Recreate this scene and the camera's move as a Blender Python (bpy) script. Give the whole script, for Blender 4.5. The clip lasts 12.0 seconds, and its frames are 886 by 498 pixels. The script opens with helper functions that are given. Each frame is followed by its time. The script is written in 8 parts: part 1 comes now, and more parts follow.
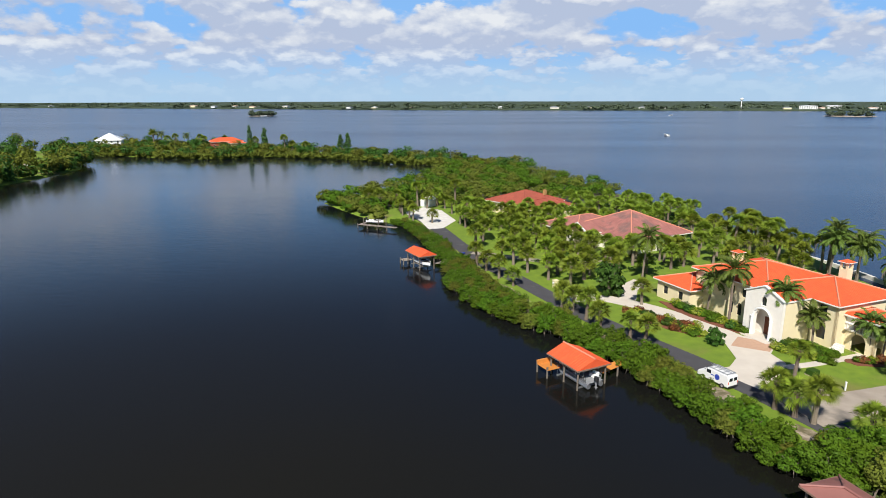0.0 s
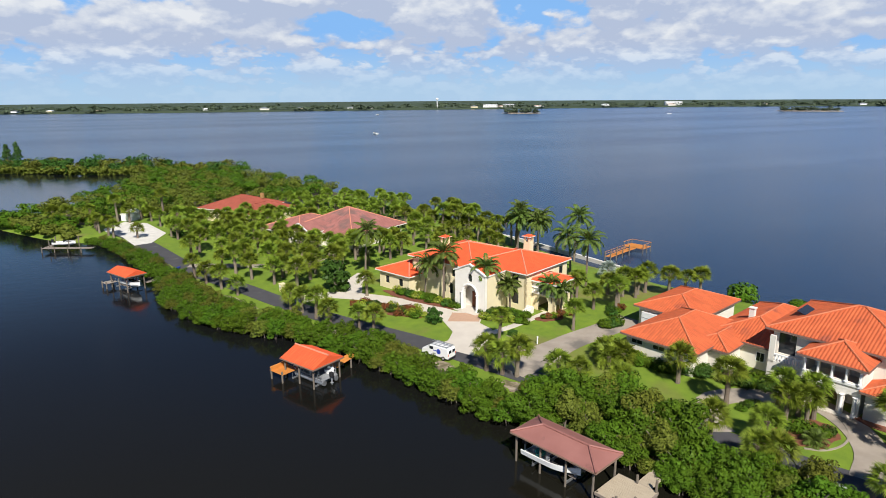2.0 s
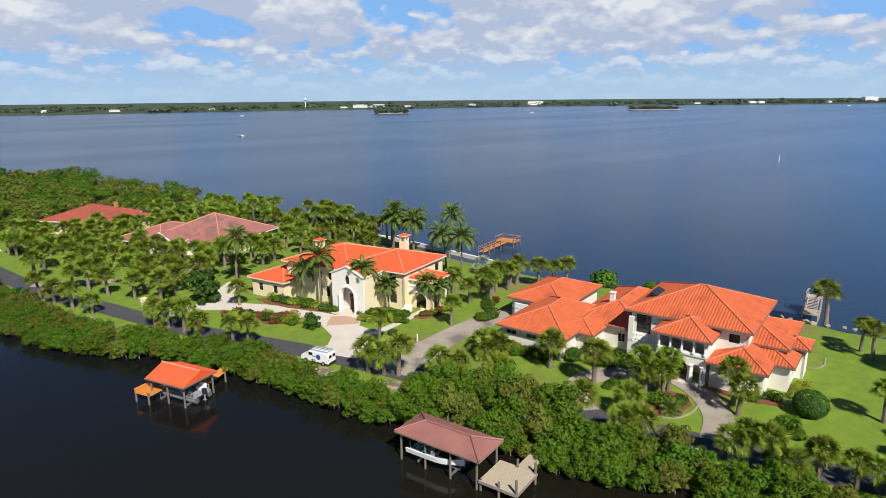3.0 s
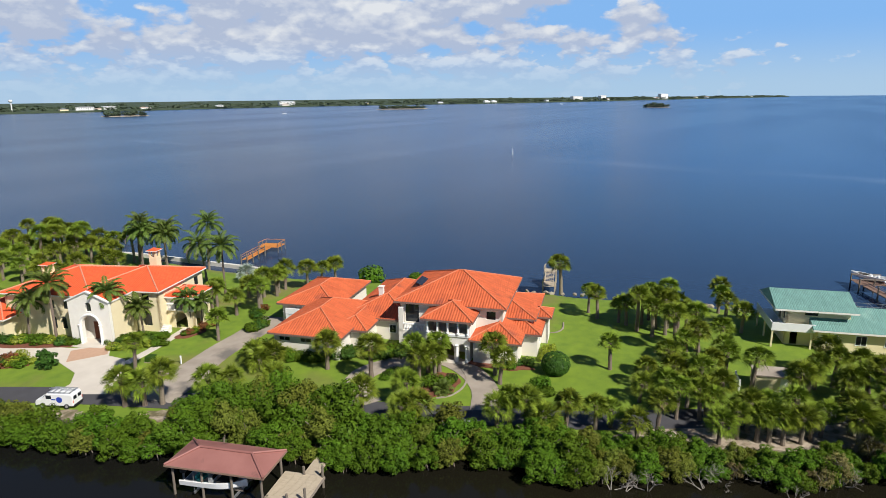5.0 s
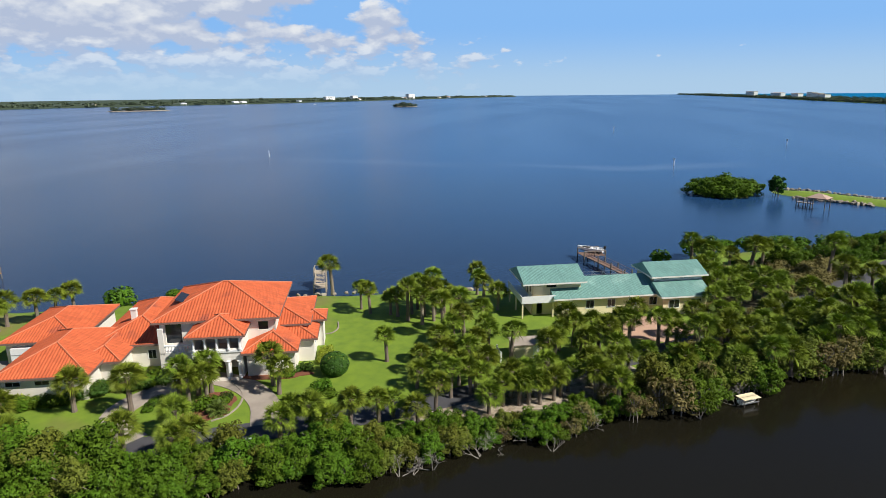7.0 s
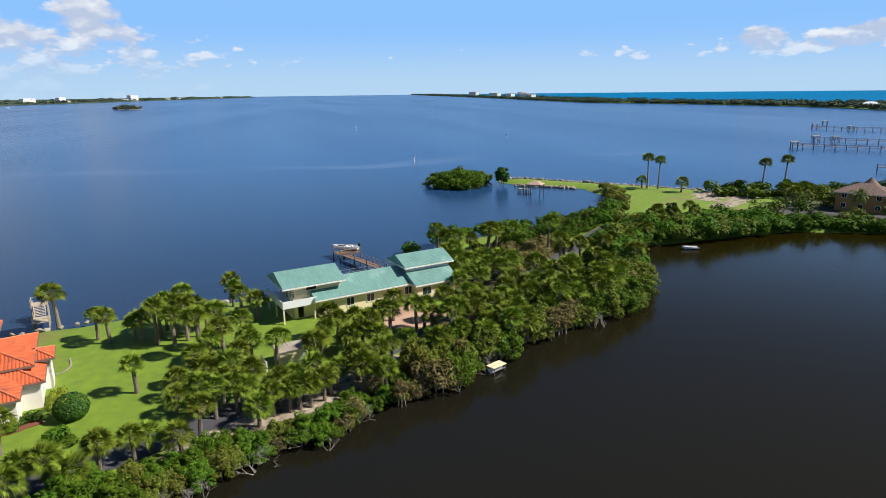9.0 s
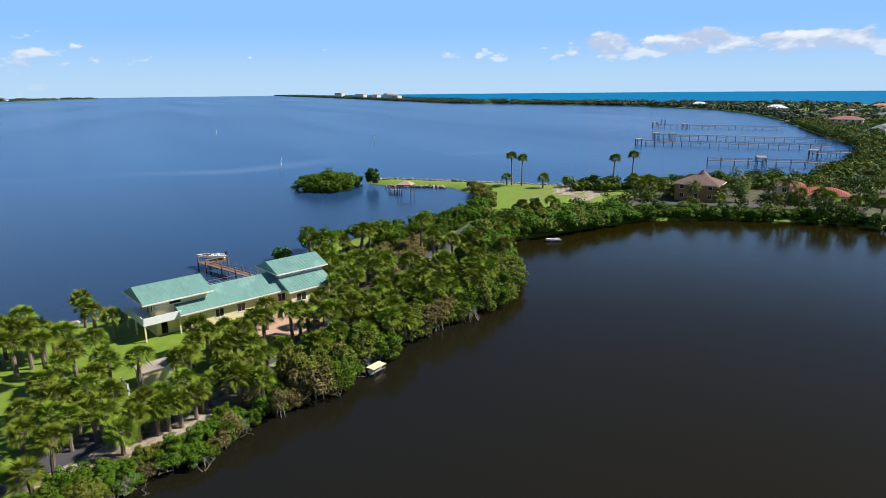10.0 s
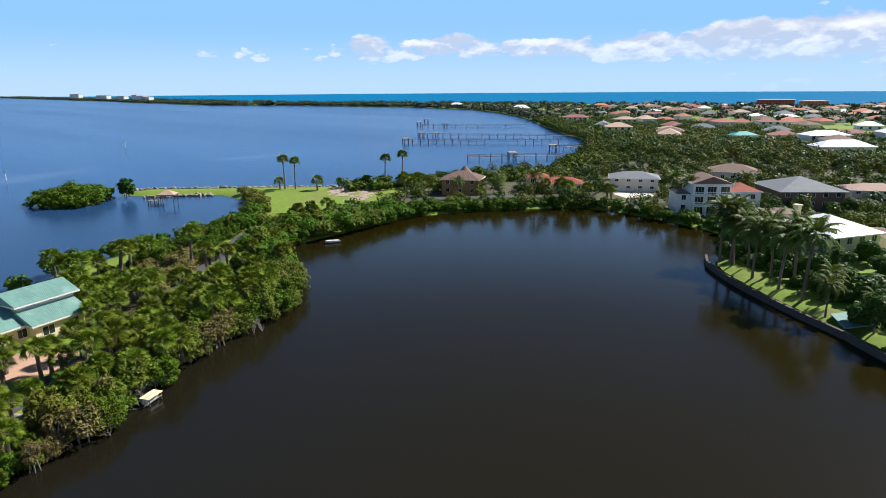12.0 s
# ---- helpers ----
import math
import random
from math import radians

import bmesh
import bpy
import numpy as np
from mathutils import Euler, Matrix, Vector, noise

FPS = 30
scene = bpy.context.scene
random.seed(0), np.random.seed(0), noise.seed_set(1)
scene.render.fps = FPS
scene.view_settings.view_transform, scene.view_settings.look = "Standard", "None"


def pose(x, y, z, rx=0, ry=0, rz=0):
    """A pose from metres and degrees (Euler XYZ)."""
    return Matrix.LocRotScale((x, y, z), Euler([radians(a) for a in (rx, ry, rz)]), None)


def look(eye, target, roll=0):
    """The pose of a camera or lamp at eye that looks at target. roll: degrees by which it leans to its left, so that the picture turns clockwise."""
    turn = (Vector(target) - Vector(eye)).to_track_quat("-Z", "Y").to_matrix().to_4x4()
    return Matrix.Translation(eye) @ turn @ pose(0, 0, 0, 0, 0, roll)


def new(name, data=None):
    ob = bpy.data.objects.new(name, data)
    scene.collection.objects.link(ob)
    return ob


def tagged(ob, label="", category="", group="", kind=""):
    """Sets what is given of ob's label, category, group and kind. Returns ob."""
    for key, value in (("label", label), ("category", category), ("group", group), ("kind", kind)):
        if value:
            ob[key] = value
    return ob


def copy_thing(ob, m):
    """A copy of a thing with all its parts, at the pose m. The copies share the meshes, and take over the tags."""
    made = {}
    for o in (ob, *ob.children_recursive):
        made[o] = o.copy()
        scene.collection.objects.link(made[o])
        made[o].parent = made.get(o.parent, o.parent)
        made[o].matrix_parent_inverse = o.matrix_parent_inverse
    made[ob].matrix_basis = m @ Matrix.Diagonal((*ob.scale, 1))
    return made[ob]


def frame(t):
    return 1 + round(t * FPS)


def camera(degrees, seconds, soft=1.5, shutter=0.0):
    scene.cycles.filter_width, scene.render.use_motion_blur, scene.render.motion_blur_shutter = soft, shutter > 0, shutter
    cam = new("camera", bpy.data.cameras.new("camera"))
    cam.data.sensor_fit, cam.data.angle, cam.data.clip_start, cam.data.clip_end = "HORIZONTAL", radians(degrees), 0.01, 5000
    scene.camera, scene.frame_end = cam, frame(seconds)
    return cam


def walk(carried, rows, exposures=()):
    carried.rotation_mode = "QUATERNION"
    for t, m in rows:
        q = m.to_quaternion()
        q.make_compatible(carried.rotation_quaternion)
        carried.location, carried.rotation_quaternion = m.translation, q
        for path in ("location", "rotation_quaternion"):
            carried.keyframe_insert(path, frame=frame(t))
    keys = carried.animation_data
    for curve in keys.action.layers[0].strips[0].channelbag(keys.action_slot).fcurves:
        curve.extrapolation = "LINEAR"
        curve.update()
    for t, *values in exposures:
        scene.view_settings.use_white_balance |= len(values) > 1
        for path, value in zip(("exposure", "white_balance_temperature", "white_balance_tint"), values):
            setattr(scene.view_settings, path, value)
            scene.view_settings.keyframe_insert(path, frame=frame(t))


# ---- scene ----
cam = camera(70.906, 12.0, soft=0.85)
PATH = [
    (0, -0, 0, 34, 76.276, 0.082, -0.02),
    (0.5, 0.18, -0.16, 34, 76.302, 0.149, -6.327),
    (1, 0.33, -0.3, 33.99, 76.297, 0.238, -12.967),
    (1.5, 0.45, -0.42, 33.98, 76.279, 0.278, -19.438),
    (2, 0.54, -0.52, 33.99, 76.251, 0.352, -25.564),
    (2.5, 0.61, -0.6, 34, 76.225, 0.403, -31.463),
    (3, 0.67, -0.67, 34.02, 76.188, 0.445, -37.196),
    (5, 0.65, -0.74, 34.04, 76.024, 0.566, -59.114),
    (5.5, 0.67, -0.71, 34.03, 75.975, 0.59, -64.476),
    (6, 0.7, -0.67, 34.03, 75.928, 0.65, -69.956),
    (6.5, 0.71, -0.62, 34.04, 75.884, 0.556, -75.422),
    (7, 0.71, -0.56, 34.05, 75.826, 0.581, -80.99),
    (9, 0.15, -0.48, 34.21, 75.637, 0.641, -103.933),
    (9.5, 0.03, -0.45, 34.22, 75.641, 0.619, -109.877),
    (10, -0.09, -0.41, 34.23, 75.603, 0.558, -115.849),
    (10.5, -0.2, -0.36, 34.26, 75.599, 0.54, -121.53),
    (11, -0.31, -0.3, 34.3, 75.559, 0.431, -126.754),
    (11.5, -0.42, -0.22, 34.37, 75.54, 0.427, -131.652),
    (12, -0.53, -0.15, 34.44, 75.538, 0.4, -136.487),
]
walk(cam, [(t, pose(*p)) for t, *p in PATH], [(0, 0.34), (2, 0.32), (3, 0.28), (5, 0.25), (6.5, 0.26), (7.5, 0.33), (9, 0.44), (10.5, 0.53), (12, 0.61)])

# ---- light: morning sun behind the camera's start, sky with cumulus over the river ----
SUN_ELEVATION, SUN_TURN = 44.0, 196.0
sun = new("sun", bpy.data.lights.new("sun", "SUN"))
sun.data.energy, sun.data.angle, sun.data.color = 5.0, radians(0.53), (1.0, 0.96, 0.90)
SUN_FLAT = 100 * math.cos(radians(SUN_ELEVATION))
sun.matrix_world = look((SUN_FLAT * math.sin(radians(SUN_TURN)), SUN_FLAT * math.cos(radians(SUN_TURN)), 100 * math.sin(radians(SUN_ELEVATION))), (0, 0, 0))


def build_world():
    world = bpy.data.worlds.new("sky")
    scene.world = world
    world.use_nodes = True
    nt = world.node_tree
    nt.nodes.clear()
    N = nt.nodes.new
    link = nt.links.new

    def math_node(op, a, b=None, clamp=False):
        n = N("ShaderNodeMath")
        n.operation, n.use_clamp = op, clamp
        for i, v in enumerate((a, b)):
            if v is None:
                continue
            if isinstance(v, (int, float)):
                n.inputs[i].default_value = v
            else:
                link(v, n.inputs[i])
        return n.outputs[0]

    def ramp(v, lo, hi, to_lo=0.0, to_hi=1.0):
        n = N("ShaderNodeMapRange")
        n.interpolation_type = "SMOOTHSTEP"
        link(v, n.inputs[0])
        for i, x in enumerate((lo, hi, to_lo, to_hi)):
            n.inputs[i + 1].default_value = x
        return n.outputs[0]

    def mix(f, a, b):
        n = N("ShaderNodeMix")
        n.data_type = "RGBA"
        link(f, n.inputs[0])
        for s, v in ((n.inputs[6], a), (n.inputs[7], b)):
            if isinstance(v, tuple):
                s.default_value = (*v, 1)
            else:
                link(v, s)
        return n.outputs[2]

    sky = N("ShaderNodeTexSky")
    sky.sky_type, sky.sun_disc = "NISHITA", False
    sky.sun_elevation, sky.sun_rotation = radians(SUN_ELEVATION), radians(SUN_TURN)
    sky.air_density, sky.dust_density, sky.ozone_density = 0.7, 0.2, 2.5
    co = N("ShaderNodeTexCoord")
    sep = N("ShaderNodeSeparateXYZ")
    link(co.outputs["Generated"], sep.inputs[0])
    x, y, z = sep.outputs
    zc = math_node("MAXIMUM", z, 0.0)

    def heap(lift, across, up, detail):
        """Heaped cumulus: billows with rounded heads on a broad drift, at one size."""
        comb = N("ShaderNodeCombineXYZ")
        link(math_node("MULTIPLY", x, across), comb.inputs[0])
        link(math_node("MULTIPLY", y, across), comb.inputs[1])
        link(math_node("MULTIPLY", math_node("ADD", zc, lift), up), comb.inputs[2])
        drift = N("ShaderNodeTexNoise")
        drift.inputs["Scale"].default_value, drift.inputs["Detail"].default_value = 0.9, 7.0
        drift.inputs["Roughness"].default_value = 0.55
        link(comb.outputs[0], drift.inputs["Vector"])
        fray = N("ShaderNodeTexNoise")
        fray.inputs["Scale"].default_value, fray.inputs["Detail"].default_value = 3.5, 5.0
        link(comb.outputs[0], fray.inputs["Vector"])
        bend = N("ShaderNodeVectorMath")
        bend.operation = "MULTIPLY_ADD"
        link(fray.outputs["Color"], bend.inputs[0])
        bend.inputs[1].default_value = (0.55, 0.55, 0.55)
        link(comb.outputs[0], bend.inputs[2])
        cell = N("ShaderNodeTexVoronoi")
        cell.feature = "SMOOTH_F1"
        cell.inputs["Scale"].default_value, cell.inputs["Detail"].default_value = 1.3, detail
        cell.inputs["Roughness"].default_value, cell.inputs["Smoothness"].default_value = 0.5, 0.35
        link(bend.outputs[0], cell.inputs["Vector"])
        billow = math_node("MULTIPLY", math_node("SUBTRACT", 1.0, cell.outputs["Distance"]), 0.34)
        return math_node("ADD", math_node("MULTIPLY", drift.outputs[0], 0.66), billow)

    near_far = ramp(zc, 0.045, 0.11)

    def density(lift, detail):
        n = N("ShaderNodeMix")
        link(near_far, n.inputs[0])
        link(heap(lift, 13.0, 30.0, detail), n.inputs[2])
        link(heap(lift, 7.0, 13.0, detail), n.inputs[3])
        return n.outputs[0]

    big = density(0.0, 2.0)
    above = density(0.011, 1.0)
    # the sky clears towards the ocean and overhead
    clear = math_node("ADD", math_node("MULTIPLY", x, 0.87), math_node("MULTIPLY", y, -0.50))
    low = math_node("ADD", ramp(clear, 0.62, 0.985, 0.262, 0.60), ramp(y, -0.92, -0.55, 0.09, 0.0))
    overhead = ramp(zc, 0.15, 0.25, 0.0, 0.30)
    bank = math_node("MULTIPLY", ramp(zc, 0.06, 0.14, 0.0, 0.22), ramp(clear, 0.50, 0.88))
    thick = math_node("SUBTRACT", big, math_node("ADD", math_node("ADD", low, overhead), bank))
    # a long low bank of cloud over the ocean
    seaward = ramp(math_node("ADD", math_node("MULTIPLY", x, 0.40), math_node("MULTIPLY", y, -0.915)), 0.66, 0.93)
    layer = math_node("MULTIPLY", ramp(zc, 0.030, 0.050), ramp(zc, 0.060, 0.105, 1.0, 0.0))
    thick = math_node("ADD", thick, math_node("MULTIPLY", math_node("MULTIPLY", seaward, layer), 0.36))
    cover = ramp(thick, -0.015, 0.07)
    lit = math_node("MULTIPLY_ADD", math_node("SUBTRACT", big, above), 6.5)
    lit.node.inputs[2].default_value = 0.45
    lit = math_node("ADD", lit, 0.0, clamp=True)
    white = mix(lit, (5.9, 6.8, 8.8), (10.2, 10.5, 10.9))
    overhead_blue = mix(ramp(zc, 0.0, 1.0, 0.66, 0.82), sky.outputs[0], (0.3, 0.9, 2.6))
    deep = mix(ramp(zc, 0.12, 0.34), (3.1, 6.3, 11.4), overhead_blue)
    blue = mix(ramp(zc, 0.0, 0.10, 0.90, 0.0), deep, (5.6, 7.9, 10.2))
    body = mix(math_node("MULTIPLY", cover, ramp(zc, 0.005, 0.085, 0.10, 0.96)), blue, white)
    bg = N("ShaderNodeBackground")
    bg.inputs[1].default_value = 0.064
    link(body, bg.inputs[0])
    out = N("ShaderNodeOutputWorld")
    link(bg.outputs[0], out.inputs[0])


build_world()

# ---- materials ----
def material(name, colour, rough=0.8, second=None, scale=1.0, amount=0.5, detail=6.0, bump=0.0, bump_scale=None, metal=0.0, spec=0.5,
             island=0.0, vary=0.0, translucent=0.0, stretch=(1, 1, 1), third=None, third_scale=0.1, third_at=0.6):
    """Procedural surface: two colours mixed by noise at real size, a third in larger stains, relief, and variation per piece or per object."""
    m = bpy.data.materials.new(name)
    m.use_nodes = True
    nt = m.node_tree
    N, link = nt.nodes.new, nt.links.new
    b = nt.nodes["Principled BSDF"]
    b.inputs["Roughness"].default_value, b.inputs["Metallic"].default_value = rough, metal
    b.inputs["Specular IOR Level"].default_value = spec
    co = N("ShaderNodeTexCoord")
    mp = N("ShaderNodeMapping")
    mp.inputs["Scale"].default_value = stretch
    link(co.outputs["Object"], mp.inputs[0])

    def noise_at(s, d):
        n = N("ShaderNodeTexNoise")
        n.inputs["Scale"].default_value, n.inputs["Detail"].default_value = s, d
        link(mp.outputs[0], n.inputs["Vector"])
        return n.outputs[0]

    def rgb_mix(f, a, c, mode="MIX"):
        n = N("ShaderNodeMix")
        n.data_type, n.blend_type = "RGBA", mode
        for s, v in ((n.inputs[0], f), (n.inputs[6], a), (n.inputs[7], c)):
            if isinstance(v, float):
                s.default_value = v
            elif isinstance(v, tuple):
                s.default_value = (*v, 1)
            else:
                link(v, s)
        return n.outputs[2]

    def remap(v, lo, hi, a=0.0, c=1.0):
        n = N("ShaderNodeMapRange")
        link(v, n.inputs[0])
        for i, w in enumerate((lo, hi, a, c)):
            n.inputs[i + 1].default_value = w
        return n.outputs[0]

    second = second or tuple(c * 0.72 for c in colour)
    col = rgb_mix(remap(noise_at(scale, detail), 0.5 - amount * 0.5, 0.5 + amount * 0.5), colour, second)
    if third:
        col = rgb_mix(remap(noise_at(third_scale, 4.0), third_at, third_at + 0.12), col, third)
    if island or vary:
        if island:
            g = N("ShaderNodeNewGeometry")
            v = remap(g.outputs["Random Per Island"], 0, 1, 1 - island, 1 + island)
        else:
            g = N("ShaderNodeObjectInfo")
            v = remap(g.outputs["Random"], 0, 1, 1 - vary, 1 + vary)
        if island and vary:
            o = N("ShaderNodeObjectInfo")
            mm = N("ShaderNodeMath")
            mm.operation = "MULTIPLY"
            link(v, mm.inputs[0])
            link(remap(o.outputs["Random"], 0, 1, 1 - vary, 1 + vary), mm.inputs[1])
            v = mm.outputs[0]
        h = N("ShaderNodeHueSaturation")
        link(v, h.inputs["Value"])
        if vary:
            o2 = N("ShaderNodeObjectInfo")
            link(remap(o2.outputs["Random"], 0, 1, 0.485, 0.515), h.inputs["Hue"])
        link(col, h.inputs["Color"])
        col = h.outputs[0]
    link(col, b.inputs["Base Color"])
    if bump:
        bp = N("ShaderNodeBump")
        bp.inputs["Strength"].default_value, bp.inputs["Distance"].default_value = 0.6, bump
        link(noise_at(bump_scale or scale * 3, 5.0), bp.inputs["Height"])
        link(bp.outputs[0], b.inputs["Normal"])
    if translucent:
        tr = N("ShaderNodeBsdfTranslucent")
        link(rgb_mix(1.0, col, (1.25, 1.3, 0.55), "MULTIPLY"), tr.inputs[0])
        ms = N("ShaderNodeMixShader")
        ms.inputs[0].default_value = translucent
        link(b.outputs[0], ms.inputs[1])
        link(tr.outputs[0], ms.inputs[2])
        link(ms.outputs[0], nt.nodes["Material Output"].inputs[0])
    return m


def water_material(name, colour, second, rough, ripple, wave, lanes=0.0, spec=0.5, ior=1.333, shallow=None, axis=(0.90, -0.45, 0.0), reach=(100.0, 330.0), streak=0.0, silt=None):
    m = bpy.data.materials.new(name)
    m.use_nodes = True
    nt = m.node_tree
    N, link = nt.nodes.new, nt.links.new
    b = nt.nodes["Principled BSDF"]
    b.inputs["IOR"].default_value, b.inputs["Specular IOR Level"].default_value = ior, spec
    co = N("ShaderNodeTexCoord")

    def noise_at(s, d, stretch=(1, 1, 1), turn=0.0):
        mp = N("ShaderNodeMapping")
        mp.inputs["Scale"].default_value = stretch
        mp.inputs["Rotation"].default_value = (0, 0, radians(turn))
        link(co.outputs["Object"], mp.inputs[0])
        n = N("ShaderNodeTexNoise")
        n.inputs["Scale"].default_value, n.inputs["Detail"].default_value = s, d
        link(mp.outputs[0], n.inputs["Vector"])
        return n.outputs[0]

    mx = N("ShaderNodeMix")
    mx.data_type = "RGBA"
    link(noise_at(0.006, 5.0, (1, 2.2, 1), 25), mx.inputs[0])
    mx.inputs[6].default_value, mx.inputs[7].default_value = (*colour, 1), (*second, 1)
    deep = mx.outputs[2]
    if shallow:
        # shallows of another colour along one shore, clearing outwards
        out = N("ShaderNodeVectorMath")
        out.operation = "DOT_PRODUCT"
        link(co.outputs["Object"], out.inputs[0])
        out.inputs[1].default_value = axis
        wander = N("ShaderNodeMath")
        wander.operation = "MULTIPLY_ADD"
        link(noise_at(0.01, 4.0), wander.inputs[0])
        wander.inputs[1].default_value = 120.0
        link(out.outputs["Value"], wander.inputs[2])
        far = N("ShaderNodeMapRange")
        far.interpolation_type = "SMOOTHSTEP"
        link(wander.outputs[0], far.inputs[0])
        far.inputs[1].default_value, far.inputs[2].default_value = reach
        m2 = N("ShaderNodeMix")
        m2.data_type = "RGBA"
        link(far.outputs[0], m2.inputs[0])
        m2.inputs[6].default_value = (*shallow, 1)
        link(deep, m2.inputs[7])
        deep = m2.outputs[2]
    if silt:
        # stirred-up silt towards the southern bank
        north = N("ShaderNodeVectorMath")
        north.operation = "DOT_PRODUCT"
        link(co.outputs["Object"], north.inputs[0])
        north.inputs[1].default_value = (0.35, 0.94, 0.0)
        drift = N("ShaderNodeMath")
        drift.operation = "MULTIPLY_ADD"
        link(noise_at(0.03, 4.0), drift.inputs[0])
        drift.inputs[1].default_value = 50.0
        link(north.outputs["Value"], drift.inputs[2])
        clear = N("ShaderNodeMapRange")
        clear.interpolation_type = "SMOOTHSTEP"
        link(drift.outputs[0], clear.inputs[0])
        clear.inputs[1].default_value, clear.inputs[2].default_value = -40.0, 35.0
        m4 = N("ShaderNodeMix")
        m4.data_type = "RGBA"
        link(clear.outputs[0], m4.inputs[0])
        m4.inputs[6].default_value = (*silt, 1)
        link(deep, m4.inputs[7])
        deep = m4.outputs[2]
    if streak:
        # thin pale lines of foam and slick that wander with the wind
        place_at = N("ShaderNodeSeparateXYZ")
        link(co.outputs["Object"], place_at.inputs[0])
        sway = N("ShaderNodeMath")
        sway.operation = "MULTIPLY_ADD"
        link(noise_at(0.0055, 3.0), sway.inputs[0])
        sway.inputs[1].default_value = 90.0
        link(place_at.outputs[0], sway.inputs[2])
        every = N("ShaderNodeMath")
        every.operation = "PINGPONG"
        link(sway.outputs[0], every.inputs[0])
        every.inputs[1].default_value = 352.0
        size = N("ShaderNodeMath")
        size.operation = "SUBTRACT"
        size.inputs[0].default_value = 352.0
        link(every.outputs[0], size.inputs[1])
        thin = N("ShaderNodeMapRange")
        thin.interpolation_type = "SMOOTHSTEP"
        link(size.outputs[0], thin.inputs[0])
        for i, v in enumerate((0.0, 13.0, streak, 0.0)):
            thin.inputs[i + 1].default_value = v
        torn = N("ShaderNodeMapRange")
        link(noise_at(0.010, 5.0), torn.inputs[0])
        torn.inputs[1].default_value, torn.inputs[2].default_value = 0.40, 0.62
        both = N("ShaderNodeMath")
        both.operation = "MULTIPLY"
        link(thin.outputs[0], both.inputs[0])
        link(torn.outputs[0], both.inputs[1])
        m3 = N("ShaderNodeMix")
        m3.data_type = "RGBA"
        link(both.outputs[0], m3.inputs[0])
        link(deep, m3.inputs[6])
        m3.inputs[7].default_value = (0.26, 0.33, 0.42, 1)
        deep = m3.outputs[2]
    link(deep, b.inputs["Base Color"])
    r = N("ShaderNodeMapRange")
    link(noise_at(0.004, 4.0, (0.35, 2.4, 1), 12), r.inputs[0])
    for i, v in enumerate((0.40, 0.64, rough, rough + lanes)):
        r.inputs[i + 1].default_value = v
    link(r.outputs[0], b.inputs["Roughness"])
    add = N("ShaderNodeMath")
    add.operation = "MULTIPLY_ADD"
    link(noise_at(1.6, 3.0, (1, 1.8, 1), 20), add.inputs[0])
    add.inputs[1].default_value = 0.35
    link(noise_at(0.35, 3.0, (1, 2.0, 1), 35), add.inputs[2])
    bp = N("ShaderNodeBump")
    bp.inputs["Strength"].default_value, bp.inputs["Distance"].default_value = ripple, wave
    link(add.outputs[0], bp.inputs["Height"])
    link(bp.outputs[0], b.inputs["Normal"])
    return m


def glass_material(name, colour, rough):
    m = bpy.data.materials.new(name)
    m.use_nodes = True
    b = m.node_tree.nodes["Principled BSDF"]
    b.inputs["Base Color"].default_value = (*colour, 1)
    b.inputs["Roughness"].default_value = rough
    b.inputs["IOR"].default_value = 1.5
    return m


# blue in the first two colours: reflected sky painted into the northern water
M_LAGOON = water_material("lagoon water", (0.0044, 0.0060, 0.0084), (0.0074, 0.0084, 0.0088), 0.12, 0.6, 0.030, 0.05, 0.5, 1.333, (0.0128, 0.0106, 0.0040), (0.65, 0.75, 0.0), (30.0, 185.0), silt=(0.0130, 0.0098, 0.0010))
M_RIVER = water_material("river water", (0.006, 0.050, 0.165), (0.012, 0.062, 0.155), 0.22, 0.28, 0.08, 0.03, 0.27, shallow=(0.024, 0.046, 0.090), reach=(100.0, 400.0), streak=0.17)
M_OCEAN = water_material("ocean water", (0.001, 0.155, 0.32), (0.002, 0.125, 0.29), 0.75, 1.0, 0.35, 0.05, 0.05)
M_GRASS = material("grass", (0.182, 0.268, 0.016), 0.9, (0.108, 0.180, 0.012), 0.7, 0.55, bump=0.05, bump_scale=9, third=(0.185, 0.17, 0.045), third_scale=0.07, third_at=0.57)
M_SAND = material("sand", (0.46, 0.39, 0.30), 0.95, (0.24, 0.18, 0.12), 1.3, 0.45, bump=0.05, third=(0.13, 0.11, 0.055), third_scale=0.7, third_at=0.50)
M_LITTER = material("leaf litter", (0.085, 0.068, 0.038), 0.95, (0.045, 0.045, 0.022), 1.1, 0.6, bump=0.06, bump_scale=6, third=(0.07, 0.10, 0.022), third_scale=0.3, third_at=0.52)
M_SHELL = material("white shell", (0.72, 0.69, 0.62), 0.95, (0.55, 0.52, 0.46), 0.8, 0.6, bump=0.02)
M_ASPHALT = material("asphalt", (0.075, 0.073, 0.078), 0.9, (0.050, 0.048, 0.052), 0.7, 0.7, bump=0.01, bump_scale=30, third=(0.12, 0.115, 0.11), third_scale=0.25, third_at=0.6)
M_CONCRETE = material("old concrete", (0.41, 0.35, 0.28), 0.9, (0.26, 0.215, 0.17), 0.45, 0.55, bump=0.008, third=(0.17, 0.15, 0.125), third_scale=0.22, third_at=0.55)
M_DRIVE = material("pale concrete", (0.64, 0.58, 0.49), 0.85, (0.54, 0.48, 0.40), 0.6, 0.7, bump=0.006, third=(0.45, 0.39, 0.32), third_scale=0.2, third_at=0.62)
